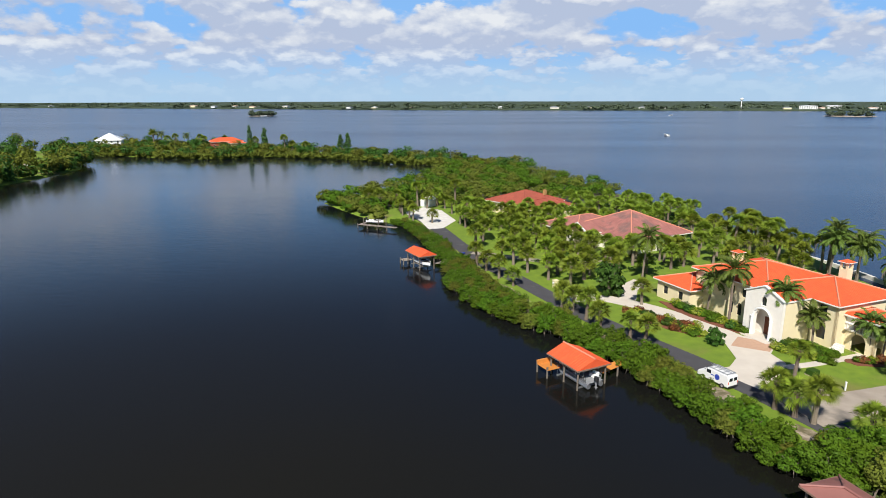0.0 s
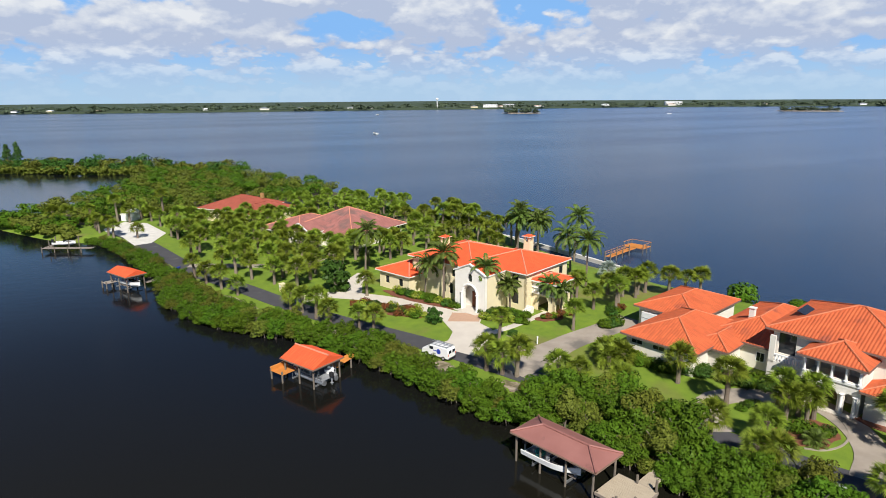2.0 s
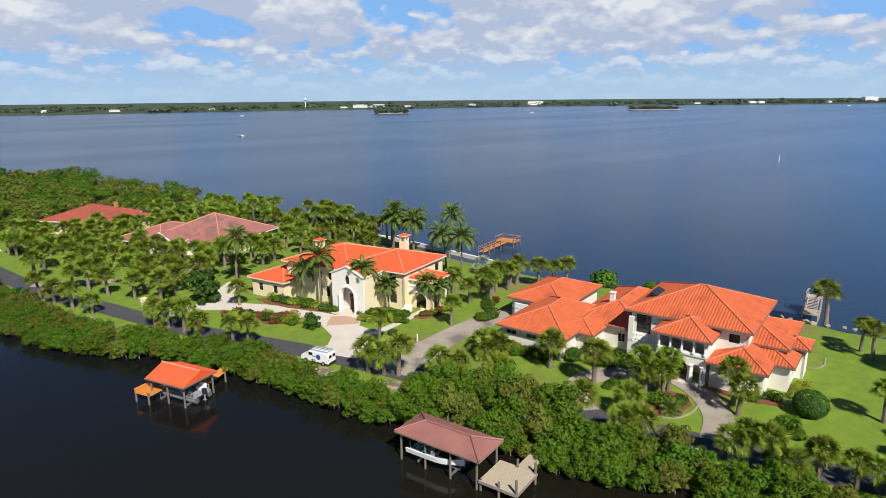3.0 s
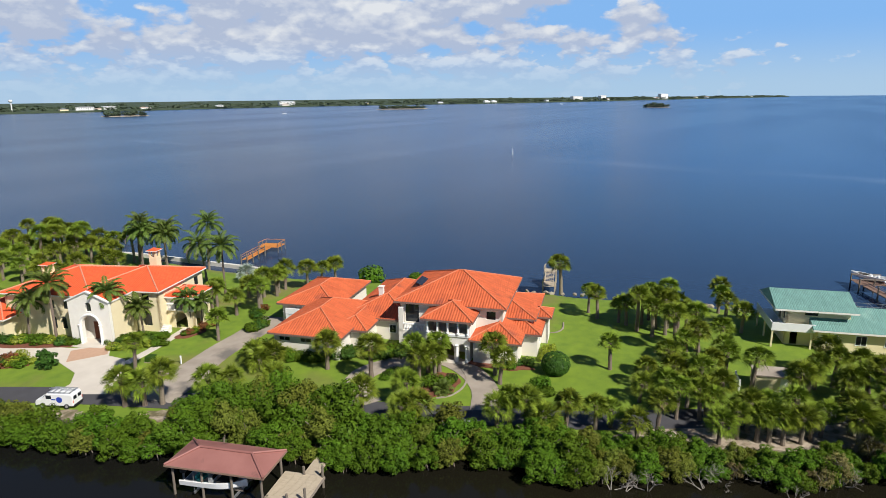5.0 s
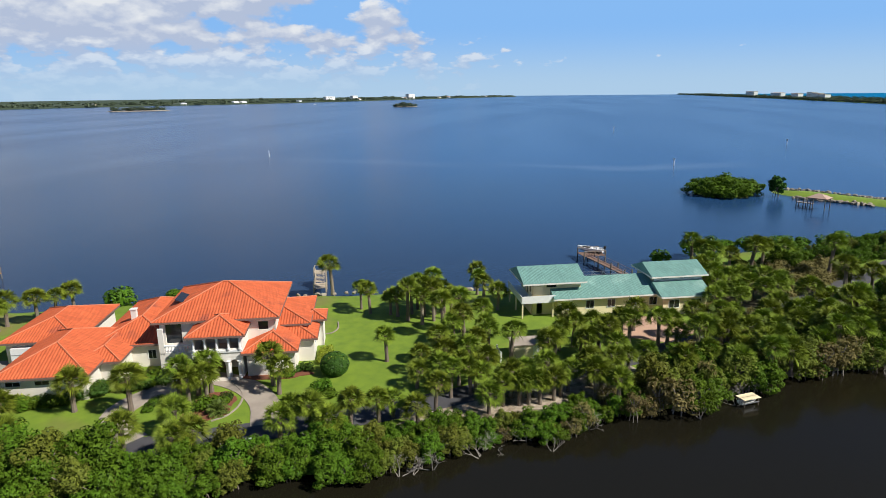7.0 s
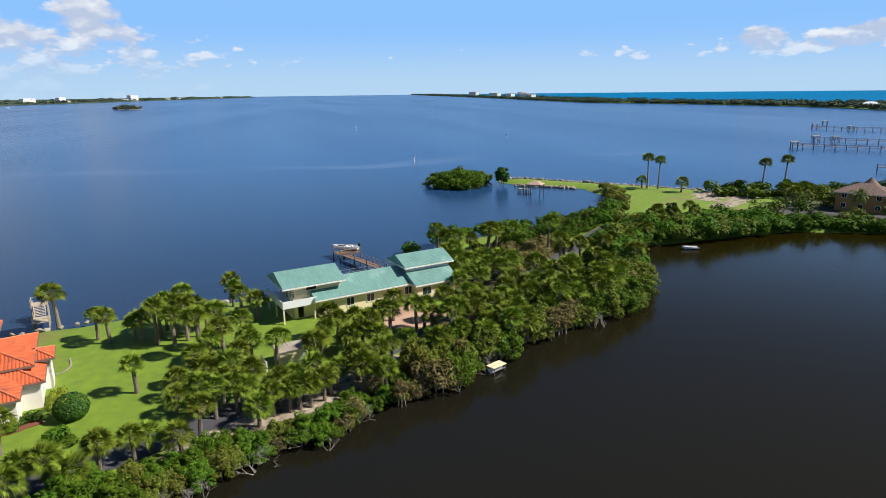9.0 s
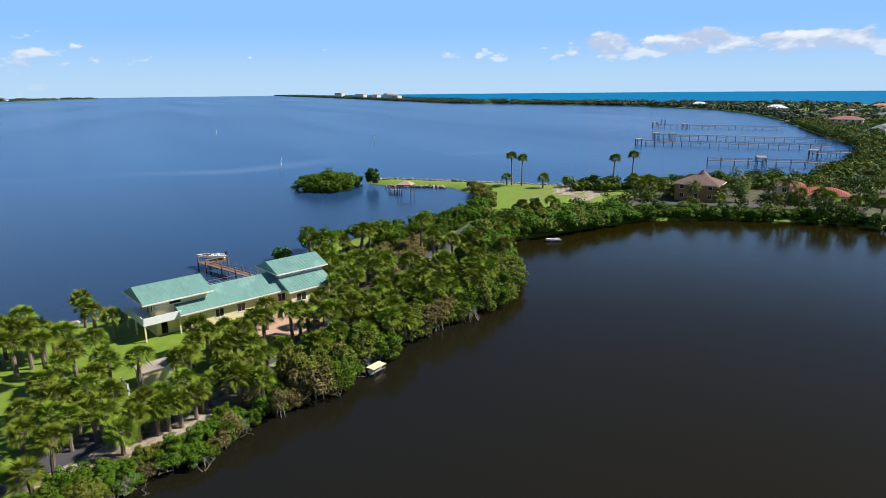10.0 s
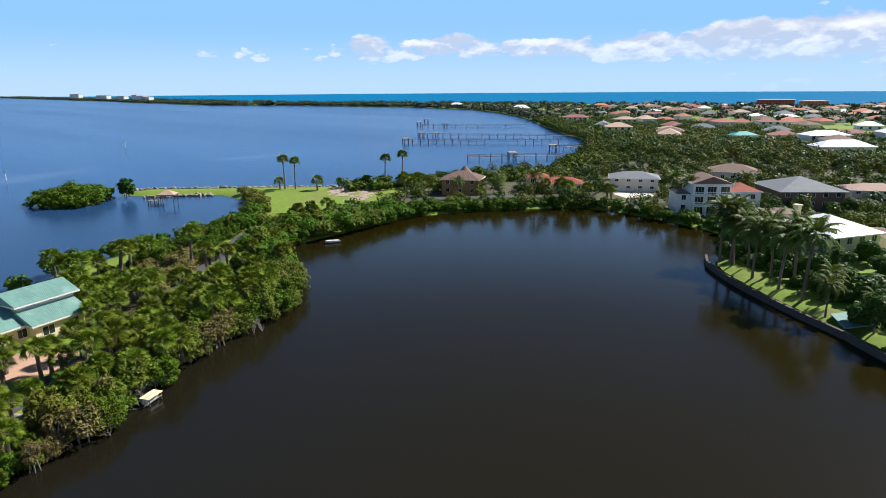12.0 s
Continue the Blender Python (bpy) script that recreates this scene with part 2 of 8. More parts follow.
M_PAVER = material("pink pavers", (0.52, 0.33, 0.22), 0.85, (0.44, 0.27, 0.18), 3.0, 0.7, bump=0.01)
M_MULCH = material("red mulch", (0.22, 0.075, 0.035), 0.95, (0.14, 0.05, 0.03), 4.0, 0.7, bump=0.05)
M_ROCK = material("limestone rock", (0.36, 0.31, 0.24), 0.9, (0.22, 0.19, 0.145), 1.5, 0.8, bump=0.06, vary=0.2)
M_STUCCO = material("yellow stucco", (0.77, 0.67, 0.44), 0.85, (0.72, 0.61, 0.38), 1.2, 0.7, bump=0.004, bump_scale=25)
M_TRIM = material("white stucco", (0.80, 0.77, 0.70), 0.8, (0.74, 0.70, 0.62), 1.5, 0.6, bump=0.004, bump_scale=25)
M_WALL = material("grey white stucco", (0.78, 0.73, 0.64), 0.85, (0.70, 0.65, 0.56), 1.0, 0.7, bump=0.004, bump_scale=25)
M_CREAM = material("cream stucco", (0.80, 0.70, 0.44), 0.85, (0.74, 0.63, 0.38), 1.0, 0.6, bump=0.004, bump_scale=25)
M_TILE_RED = material("bright orange roof tile", (0.78, 0.115, 0.030), 0.75, (0.66, 0.085, 0.025), 0.8, 0.7, island=0.10)
M_TILE_CLAY = material("clay barrel tile", (0.60, 0.128, 0.040), 0.8, (0.48, 0.094, 0.030), 0.5, 0.7, island=0.13, third=(0.27, 0.065, 0.035), third_scale=0.25, third_at=0.60)
M_TILE_PINK = material("faded pink roof tile", (0.37, 0.150, 0.125), 0.85, (0.26, 0.10, 0.085), 0.4, 0.8, island=0.15, third=(0.19, 0.105, 0.09), third_scale=0.3, third_at=0.52)
M_TILE_RUST = material("rust red shingle", (0.36, 0.085, 0.050), 0.85, (0.28, 0.065, 0.040), 0.4, 0.8, island=0.15)
M_TILE_GREEN = material("sea green roof tile", (0.185, 0.355, 0.305), 0.75, (0.135, 0.275, 0.235), 0.6, 0.8, island=0.12, third=(0.25, 0.41, 0.355), third_scale=0.3, third_at=0.6)
M_RIDGE_WHITE = material("pale ridge tile", (0.74, 0.30, 0.18), 0.8, scale=3.0)
M_RIDGE_CLAY = material("clay ridge tile", (0.64, 0.19, 0.085), 0.8, scale=3.0)
M_METAL_RED = material("faded red metal roof", (0.34, 0.150, 0.125), 0.6, (0.235, 0.095, 0.078), 0.5, 0.7, spec=0.35, third=(0.11, 0.060, 0.052), third_scale=0.55, third_at=0.60)
M_METAL_WHITE = material("white metal roof", (0.86, 0.87, 0.88), 0.45, (0.78, 0.79, 0.81), 0.5, 0.6)
M_METAL_GREY = material("grey metal roof", (0.21, 0.23, 0.25), 0.75, (0.17, 0.185, 0.20), 0.5, 0.6, spec=0.2)
M_TILE_BROWN = material("brown roof tile", (0.22, 0.135, 0.105), 0.85, (0.16, 0.10, 0.08), 0.5, 0.8, island=0.15)
M_TILE_TAN = material("tan roof tile", (0.50, 0.36, 0.27), 0.85, (0.42, 0.29, 0.22), 0.5, 0.8, vary=0.2)
M_TILE_FAR = material("terracotta far roof", (0.50, 0.16, 0.105), 0.85, (0.38, 0.12, 0.08), 0.5, 0.8, vary=0.25)
M_WOOD_GREY = material("weathered dock wood", (0.34, 0.28, 0.22), 0.9, (0.22, 0.18, 0.145), 1.5, 0.8, stretch=(1, 4, 4), bump=0.01, island=0.15)
M_WOOD_PALE = material("pale dock planks", (0.55, 0.46, 0.33), 0.9, (0.42, 0.34, 0.24), 1.5, 0.8, stretch=(1, 4, 4), island=0.12)
M_WOOD_ORANGE = material("orange stained wood", (0.68, 0.26, 0.045), 0.7, (0.56, 0.20, 0.04), 1.5, 0.8, stretch=(1, 4, 4), island=0.10)
M_WOOD_BROWN = material("brown dock wood", (0.26, 0.16, 0.11), 0.9, (0.18, 0.11, 0.08), 1.5, 0.8, island=0.15)
M_PILE = material("timber piling", (0.20, 0.165, 0.125), 0.9, (0.12, 0.10, 0.08), 2.0, 0.8, stretch=(4, 4, 0.6))
M_TRUNK = material("palm trunk", (0.24, 0.19, 0.145), 0.95, (0.14, 0.11, 0.08), 3.0, 0.8, stretch=(1, 1, 4), bump=0.05, vary=0.15)
M_BARK = material("mangrove bark", (0.23, 0.19, 0.155), 0.95, (0.13, 0.105, 0.085), 3.0, 0.8, bump=0.03)
M_DEAD = material("bare grey branches", (0.31, 0.28, 0.24), 0.95, (0.20, 0.175, 0.15), 3.0, 0.8)
M_LEAF = material("mangrove leaves", (0.088, 0.157, 0.011), 0.5, (0.042, 0.082, 0.007), 0.5, 0.6, island=0.26, vary=0.18, translucent=0.06, spec=0.06)
M_LEAF_OLIVE = material("olive mangrove leaves", (0.140, 0.162, 0.022), 0.5, (0.078, 0.094, 0.016), 0.5, 0.6, island=0.32, vary=0.22, translucent=0.06, spec=0.06)
M_LEAF_GREY = material("grey olive leaves", (0.200, 0.168, 0.062), 0.6, (0.115, 0.100, 0.040), 0.5, 0.6, island=0.35, vary=0.2, translucent=0.15, spec=0.05)
M_LEAF_DARK = material("dark glossy leaves", (0.050, 0.100, 0.016), 0.4, (0.034, 0.072, 0.013), 0.5, 0.7, island=0.30, vary=0.2, translucent=0.10, spec=0.06)
M_LEAF_YELLOW = material("yellow green leaves", (0.33, 0.37, 0.025), 0.5, (0.20, 0.26, 0.02), 0.8, 0.7, island=0.3, translucent=0.3)
M_LEAF_RED = material("red croton leaves", (0.22, 0.055, 0.025), 0.5, (0.12, 0.07, 0.02), 1.0, 0.7, island=0.4, translucent=0.2, spec=0.15)
M_LEAF_SILVER = material("silver palm leaves", (0.36, 0.42, 0.38), 0.5, scale=1.0, island=0.2, translucent=0.2, spec=0.15)
M_PALM = material("sabal fronds", (0.205, 0.262, 0.026), 0.5, (0.078, 0.116, 0.013), 0.8, 0.6, island=0.38, vary=0.20, translucent=0.05, spec=0.10)
M_PALM_DARK = material("feather palm fronds", (0.132, 0.182, 0.034), 0.5, (0.066, 0.102, 0.020), 0.8, 0.6, island=0.30, vary=0.15, translucent=0.12, spec=0.12)
M_PALM_DRY = material("dry palm fronds", (0.30, 0.22, 0.12), 0.8, scale=1.0, island=0.25)
# leaf green greyed in its base colour to stand for distance haze
M_FAR_LEAF_HAZED = material("far foliage greyed for haze", (0.082, 0.108, 0.062), 0.7, (0.055, 0.076, 0.048), 0.05, 0.7, island=0.25, spec=0.1)
M_WHITE = material("white paint", (0.82, 0.82, 0.80), 0.5, (0.76, 0.76, 0.74), 1.5, 0.6)
M_GREY = material("grey paint", (0.30, 0.31, 0.32), 0.6, scale=2.0)
M_BLACK = material("black rubber", (0.02, 0.02, 0.022), 0.7, scale=3.0)
M_DARK = material("dark interior", (0.035, 0.032, 0.030), 0.9, scale=1.0)
M_BROWN_WALL = material("tan brick wall", (0.42, 0.24, 0.09), 0.9, (0.34, 0.19, 0.07), 2.0, 0.7)
M_SCREEN = material("dark pool screen", (0.035, 0.038, 0.042), 0.6, scale=1.0)
M_SOLAR = material("dark solar panel", (0.03, 0.035, 0.05), 0.25, scale=2.0)
M_ALU = material("aluminium", (0.62, 0.63, 0.64), 0.35, scale=2.0, metal=0.8)
M_BLUE = material("blue badge paint", (0.03, 0.07, 0.45), 0.4, scale=2.0)
M_TEAL = material("teal vinyl", (0.05, 0.38, 0.36), 0.5, scale=2.0)
M_TEAL_PAD = material("pale teal court paint", (0.20, 0.34, 0.31), 0.85, (0.15, 0.27, 0.25), 0.8, 0.7)
M_SEAWALL = material("dark seawall concrete", (0.10, 0.09, 0.075), 0.9, (0.06, 0.055, 0.045), 0.8, 0.8, bump=0.02)
M_GLASS = glass_material("window glass", (0.02, 0.024, 0.028), 0.06)

# ---- building helpers ----
def finish(name, bm, mat, smooth=False):
    me = bpy.data.meshes.new(name)
    bm.to_mesh(me)
    bm.free()
    me.materials.append(mat)
    if smooth:
        me.polygons.foreach_set("use_smooth", [True] * len(me.polygons))
    return me


def part(name, bm, mat, parent, label="", smooth=False):
    """One mesh object under a thing or under a part."""
    me = bm if isinstance(bm, bpy.types.Mesh) else finish(name, bm, mat, smooth)
    ob = new(name, me)
    ob.parent = parent
    if label:
        ob["label"] = label
    return ob


def thing(name, m, label, category, group="", kind=""):
    ob = new(name)
    ob.empty_display_size = 0.3
    ob.matrix_world = m
    return tagged(ob, label, category, group, kind)


def solid(name, bm, mat, label, category, group="", kind="", m=None, smooth=False):
    ob = new(name, bm if isinstance(bm, bpy.types.Mesh) else finish(name, bm, mat, smooth))
    if m is not None:
        ob.matrix_world = m
    return tagged(ob, label, category, group, kind)


def box(bm, x0, x1, y0, y1, z0, z1):
    v = [bm.verts.new((x, y, z)) for z in (z0, z1) for x, y in ((x0, y0), (x1, y0), (x1, y1), (x0, y1))]
    for f in ((3, 2, 1, 0), (4, 5, 6, 7), (0, 1, 5, 4), (1, 2, 6, 5), (2, 3, 7, 6), (3, 0, 4, 7)):
        bm.faces.new([v[i] for i in f])
    return bm


def boxes(*sizes):
    bm = bmesh.new()
    for s in sizes:
        box(bm, *s)
    return bm


def beam(bm, a, b, w, h=None):
    """A square beam from a to b."""
    a, b, h = Vector(a), Vector(b), h or w
    d = (b - a).normalized()
    side = d.cross(Vector((0, 0, 1)))
    side = side.normalized() if side.length > 1e-4 else Vector((1, 0, 0))
    up = side.cross(d)
    v = [bm.verts.new(p + side * sx * w / 2 + up * sy * h / 2) for p in (a, b) for sx, sy in ((-1, -1), (1, -1), (1, 1), (-1, 1))]
    for f in ((3, 2, 1, 0), (4, 5, 6, 7), (0, 1, 5, 4), (1, 2, 6, 5), (2, 3, 7, 6), (3, 0, 4, 7)):
        bm.faces.new([v[i] for i in f])


def tube(bm, pts, radii, segs=6):
    """A tapered tube along pts."""
    rings = []
    for i, p in enumerate(pts):
        p = Vector(p)
        d = (Vector(pts[min(i + 1, len(pts) - 1)]) - Vector(pts[max(i - 1, 0)])).normalized()
        a = d.cross(Vector((0.3, 0.1, 1)) if abs(d.z) < 0.9 else Vector((1, 0.2, 0))).normalized()
        b = d.cross(a)
        rings.append([bm.verts.new(p + (a * math.cos(k * math.tau / segs) + b * math.sin(k * math.tau / segs)) * radii[i]) for k in range(segs)])
    for r, s in zip(rings, rings[1:]):
        for k in range(segs):
            bm.faces.new((r[k], r[(k + 1) % segs], s[(k + 1) % segs], s[k]))
    bm.faces.new(rings[0][::-1])
    bm.faces.new(rings[-1])


def cyl(bm, x, y, z0, z1, r, segs=10, r2=None):
    tube(bm, [(x, y, z0), (x, y, z1)], [r, r if r2 is None else r2], segs)


def panel(bm, p0, p1, z0, z1, thick, holes=()):
    """A wall from p0 to p1 with openings right through it: (middle along the wall, width, bottom, top, arched). Its back lies to the left of p0-p1."""
    p0, p1 = Vector((*p0, 0)), Vector((*p1, 0))
    d = (p1 - p0)
    length = d.length
    d.normalize()
    back = Vector((-d.y, d.x, 0)) * thick

    def loop(pts):
        vs = [bm.verts.new(p0 + d * s + Vector((0, 0, z))) for s, z in pts]
        return [bm.edges.new((vs[i], vs[(i + 1) % len(vs)])) for i in range(len(vs))]

    edges = loop([(0, z0), (length, z0), (length, z1), (0, z1)])
    for mid, w, zb, zt, arched in holes:
        if arched:
            spring = zt - w / 2
            pts = [(mid - w / 2, zb), (mid + w / 2, zb)] + [(mid + w / 2 * math.cos(a * math.pi / 8), spring + w / 2 * math.sin(a * math.pi / 8)) for a in range(9)]
        else:
            pts = [(mid - w / 2, zb), (mid + w / 2, zb), (mid + w / 2, zt), (mid - w / 2, zt)]
        edges += loop(pts)
    out = bmesh.ops.triangle_fill(bm, use_beauty=True, use_dissolve=False, edges=edges)
    faces = [g for g in out["geom"] if isinstance(g, bmesh.types.BMFace)]
    grown = bmesh.ops.extrude_face_region(bm, geom=faces)["geom"]
    bmesh.ops.translate(bm, vec=back, verts=[g for g in grown if isinstance(g, bmesh.types.BMVert)])
    bmesh.ops.recalc_face_normals(bm, faces=bm.faces)


def ribs(bm, poly, spacing, length, rise):
    """Rows of half-round tiles that run down the slope of a planar roof face."""
    n = (poly[1] - poly[0]).cross(poly[2] - poly[0]).normalized()
    if n.z < 0:
        n = -n
    across = Vector((0, 0, 1)).cross(n).normalized()
    down = across.cross(n)
    if down.z > 0:
        down = -down
    o = poly[0]
    uv = [((p - o).dot(across), (p - o).dot(down)) for p in poly]
    lo, hi = min(u for u, _ in uv), max(u for u, _ in uv)
    for k in range(int((hi - lo) / spacing)):
        u = lo + (k + 0.5) * spacing
        cuts = []
        for (a, b), (c, d) in zip(uv, uv[1:] + uv[:1]):
            if (a - u) * (c - u) < 0:
                cuts.append(b + (d - b) * (u - a) / (c - a))
        if len(cuts) < 2:
            continue
        s, e = min(cuts) + 0.05, max(cuts) - 0.02
        steps = max(1, round((e - s) / length))
        for j in range(steps):
            t0, t1 = s + (e - s) * j / steps, s + (e - s) * (j + 1) / steps
            w = spacing * 0.36
            base = [o + across * (u + q) + down * t for t in (t0, t1) for q in (-w, -w * 0.45, w * 0.45, w)]
            vs = [bm.verts.new(p + n * h) for p, h in zip(base, (0.0, rise * 0.8, rise * 0.8, 0.0, 0.02, rise, rise, 0.02))]
            for i in range(3):
                bm.faces.new((vs[i], vs[i + 1], vs[i + 5], vs[i + 4]))
            bm.faces.new((vs[4], vs[5], vs[6], vs[7]))


def roof_on(parent, x0, x1, y0, y1, z, pitch, mat, ridge_mat=None, kind="hip", axis=None, spacing=0.36, fascia=M_TRIM, tile=True, thick=0.22, length=1.1, hipends=(True, True)):
    """A hipped or gabled roof over an eave rectangle, with fascia, tile rows and ridge caps. pitch: rise per metre."""
    w, d = x1 - x0, y1 - y0
    along_x = (w >= d) if axis is None else axis == "x"
    half = (d if along_x else w) / 2
    top = z + half * pitch
    inset = [half if kind == "hip" and h else 0.0 for h in hipends]
    if along_x:
        r0, r1 = Vector((x0 + min(inset[0], w / 2), (y0 + y1) / 2, top)), Vector((x1 - min(inset[1], w / 2), (y0 + y1) / 2, top))
        c = [Vector((x0, y0, z)), Vector((x1, y0, z)), Vector((x1, y1, z)), Vector((x0, y1, z))]
    else:
        r0, r1 = Vector(((x0 + x1) / 2, y0 + min(inset[0], d / 2), top)), Vector(((x0 + x1) / 2, y1 - min(inset[1], d / 2), top))
        c = [Vector((x1, y0, z)), Vector((x1, y1, z)), Vector((x0, y1, z)), Vector((x0, y0, z))]
    square = (r1 - r0).length < 0.05
    faces = [[c[0], c[1], r1, r0], [c[2], c[3], r0, r1], [c[1], c[2], r1], [c[3], c[0], r0]]
    if square:
        faces = [[c[0], c[1], r0], [c[2], c[3], r0], [c[1], c[2], r0], [c[3], c[0], r0]]
    bm = bmesh.new()
    for f in faces:
        bm.faces.new([bm.verts.new(p) for p in f])
    bm.faces.new([bm.verts.new(p) for p in c[::-1]])
    bmesh.ops.remove_doubles(bm, verts=bm.verts, dist=0.001)
    bmesh.ops.recalc_face_normals(bm, faces=bm.faces)
    roof = part("roof", bm, mat, parent)
    bm = bmesh.new()
    for i in range(4):
        a, b = c[i], c[(i + 1) % 4]
        d2 = (b - a).normalized() * 0.04
        beam(bm, a - d2 - Vector((0, 0, thick / 2)), b + d2 - Vector((0, 0, thick / 2)), 0.10, thick)
    part("fascia", bm, fascia, roof)
    if tile:
        bm = bmesh.new()
        for f in faces:
            if abs((f[1] - f[0]).cross(f[2] - f[0]).normalized().z) > 0.2:
                ribs(bm, f, spacing, length, min(0.07, spacing * 0.17))
        tagged(part("tiling", bm, mat, roof), kind="stuff")
    if ridge_mat:
        bm = bmesh.new()
        lines = [(c[0], r0), (c[3], r0), (c[1], r1), (c[2], r1)] if kind == "hip" else []
        if not square:
            lines.append((r0, r1))
        for a, b in lines:
            up = Vector((0, 0, 0.07))
            tube(bm, [a + up, b + up], [0.11, 0.11], 6)
        part("ridge_cap", bm, ridge_mat, roof)
    return roof


PLAIN_PANE = finish("window", boxes((-0.5, 0.5, -0.04, 0.01, 0, 1)), M_GLASS)


def window(parent, x, y, z, w, h, turn, bars=1, plain=False, frame_mat=M_WHITE):
    """A window set on a wall: frame, pane, glazing bars. turn: degrees of the wall's outward normal from -y."""
    if plain:
        win = part("window", PLAIN_PANE, M_GLASS, parent)
        win.matrix_basis = pose(x, y, z, 0, 0, turn) @ Matrix.Diagonal((w, 1, h, 1))
        return win
    win = part("window", boxes((-w / 2 - 0.08, w / 2 + 0.08, -0.06, 0.02, -0.08, 0.0), (-w / 2 - 0.08, w / 2 + 0.08, -0.06, 0.02, h, h + 0.08), (-w / 2 - 0.08, -w / 2, -0.06, 0.02, 0.0, h), (w / 2, w / 2 + 0.08, -0.06, 0.02, 0.0, h)), frame_mat, parent)
    win.matrix_basis = pose(x, y, z, 0, 0, turn)
    part("pane", boxes((-w / 2, w / 2, -0.025, 0.01, 0.0, h)), M_GLASS, win)
    if bars:
        bm = bmesh.new()
        for i in range(bars):
            t = -w / 2 + w * (i + 1) / (bars + 1)
            box(bm, t - 0.02, t + 0.02, -0.045, -0.027, 0.0, h)
        part("glazing_bar", bm, frame_mat, win)
    return win


def mesh_fast(name, verts, quads, mat):
    """A mesh from arrays of places and of faces that all have as many corners."""
    me = bpy.data.meshes.new(name)
    n, q = len(verts), len(quads)
    me.vertices.add(n)
    me.vertices.foreach_set("co", np.asarray(verts, np.float32).ravel())
    k = np.asarray(quads).shape[1]
    me.loops.add(q * k)
    me.loops.foreach_set("vertex_index", np.asarray(quads, np.int32).ravel())
    me.polygons.add(q)
    me.polygons.foreach_set("loop_start", np.arange(0, q * k, k, dtype=np.int32))
    me.update(calc_edges=True)
    me.validate()
    me.materials.append(mat)
    return me


def leaves(rng, lobes, count, size, flat=0.28, shell=0.80, long=1.7):
    """Three-cornered leaves over a set of ellipsoid lobes (cx, cy, cz, rx, ry, rz), most of them near the surface."""
    lobes = np.asarray(lobes, float)
    weight = (lobes[:, 3] * lobes[:, 4] + lobes[:, 3] * lobes[:, 5] + lobes[:, 4] * lobes[:, 5])
    pick = rng.choice(len(lobes), count, p=weight / weight.sum())
    L = lobes[pick]
    d = rng.normal(size=(count, 3))
    d /= np.linalg.norm(d, axis=1)[:, None]
    r = shell + (1 - shell) * rng.random(count) ** 0.7
    p = L[:, :3] + d * L[:, 3:] * r[:, None]
    n = d / L[:, 3:] * L[:, 3:].mean(1)[:, None] + rng.normal(size=(count, 3)) * flat + np.array([0, 0, 0.35])
    n /= np.linalg.norm(n, axis=1)[:, None]
    a = np.cross(n, rng.normal(size=(count, 3)))
    a /= np.linalg.norm(a, axis=1)[:, None]
    b = np.cross(n, a)
    s = (size * (0.65 + 0.7 * rng.random(count)))[:, None]
    a, b = a * s * long / 2, b * s / 2
    v = np.stack([p - a * 0.7 + b, p + a * 1.3 - n * s * 0.15, p - a * 0.7 - b], 1).reshape(-1, 3)
    return v


def leaf_mesh(name, v, mat, corners=3):
    return mesh_fast(name, v, np.arange(len(v)).reshape(-1, corners), mat)


# plan helpers
def inside(poly, x, y):
    x, y = np.asarray(x, float), np.asarray(y, float)
    hit = np.zeros(x.shape, bool)
    for (a, b), (c, d) in zip(poly, poly[1:] + poly[:1]):
        cross = ((b > y) != (d > y)) & (x < (c - a) * (y - b) / (d - b + 1e-12) + a)
        hit ^= cross
    return hit


def edge_distance(line, x, y):
    x, y = np.asarray(x, float), np.asarray(y, float)
    best = np.full(x.shape, 1e9)
    for (a, b), (c, d) in zip(line, line[1:]):
        dx, dy = c - a, d - b
        t = np.clip(((x - a) * dx + (y - b) * dy) / (dx * dx + dy * dy + 1e-9), 0, 1)
        best = np.minimum(best, np.hypot(x - a - t * dx, y - b - t * dy))
    return best


def spline(pts, step=1.5):
    """Catmull-Rom through pts, sampled about every step metres."""
    pts = [np.array(p, float) for p in pts]
    ext = [2 * pts[0] - pts[1], *pts, 2 * pts[-1] - pts[-2]]
    out = []
    for i in range(len(pts) - 1):
        a, b, c, d = ext[i:i + 4]
        n = max(1, int(np.linalg.norm(c - b) / step))
        for k in range(n):
            t = k / n
            out.append(0.5 * (2 * b + (c - a) * t + (2 * a - 5 * b + 4 * c - d) * t * t + (3 * b - a - 3 * c + d) * t ** 3))
    out.append(pts[-1])
    return [tuple(float(v) for v in p) for p in out]


def ribbon(line, width, z0, z1):
    """A strip of ground cover with thickness along a plan line."""
    bm = bmesh.new()
    rows = []
    for i, p in enumerate(line):
        a, b = np.array(line[max(i - 1, 0)]), np.array(line[min(i + 1, len(line) - 1)])
        d = (b - a) / (np.linalg.norm(b - a) + 1e-9)
        s = np.array([-d[1], d[0]])
        w = width(i / (len(line) - 1)) if callable(width) else width
        l, r = np.array(p) + s * w / 2, np.array(p) - s * w / 2
        rows.append([bm.verts.new((*q, z)) for q, z in ((l, z0), (l, z1), (r, z1), (r, z0))])
    for a, b in zip(rows, rows[1:]):
        for k in range(3):
            bm.faces.new((a[k], a[k + 1], b[k + 1], b[k]))
    bmesh.ops.recalc_face_normals(bm, faces=bm.faces)
    return bm


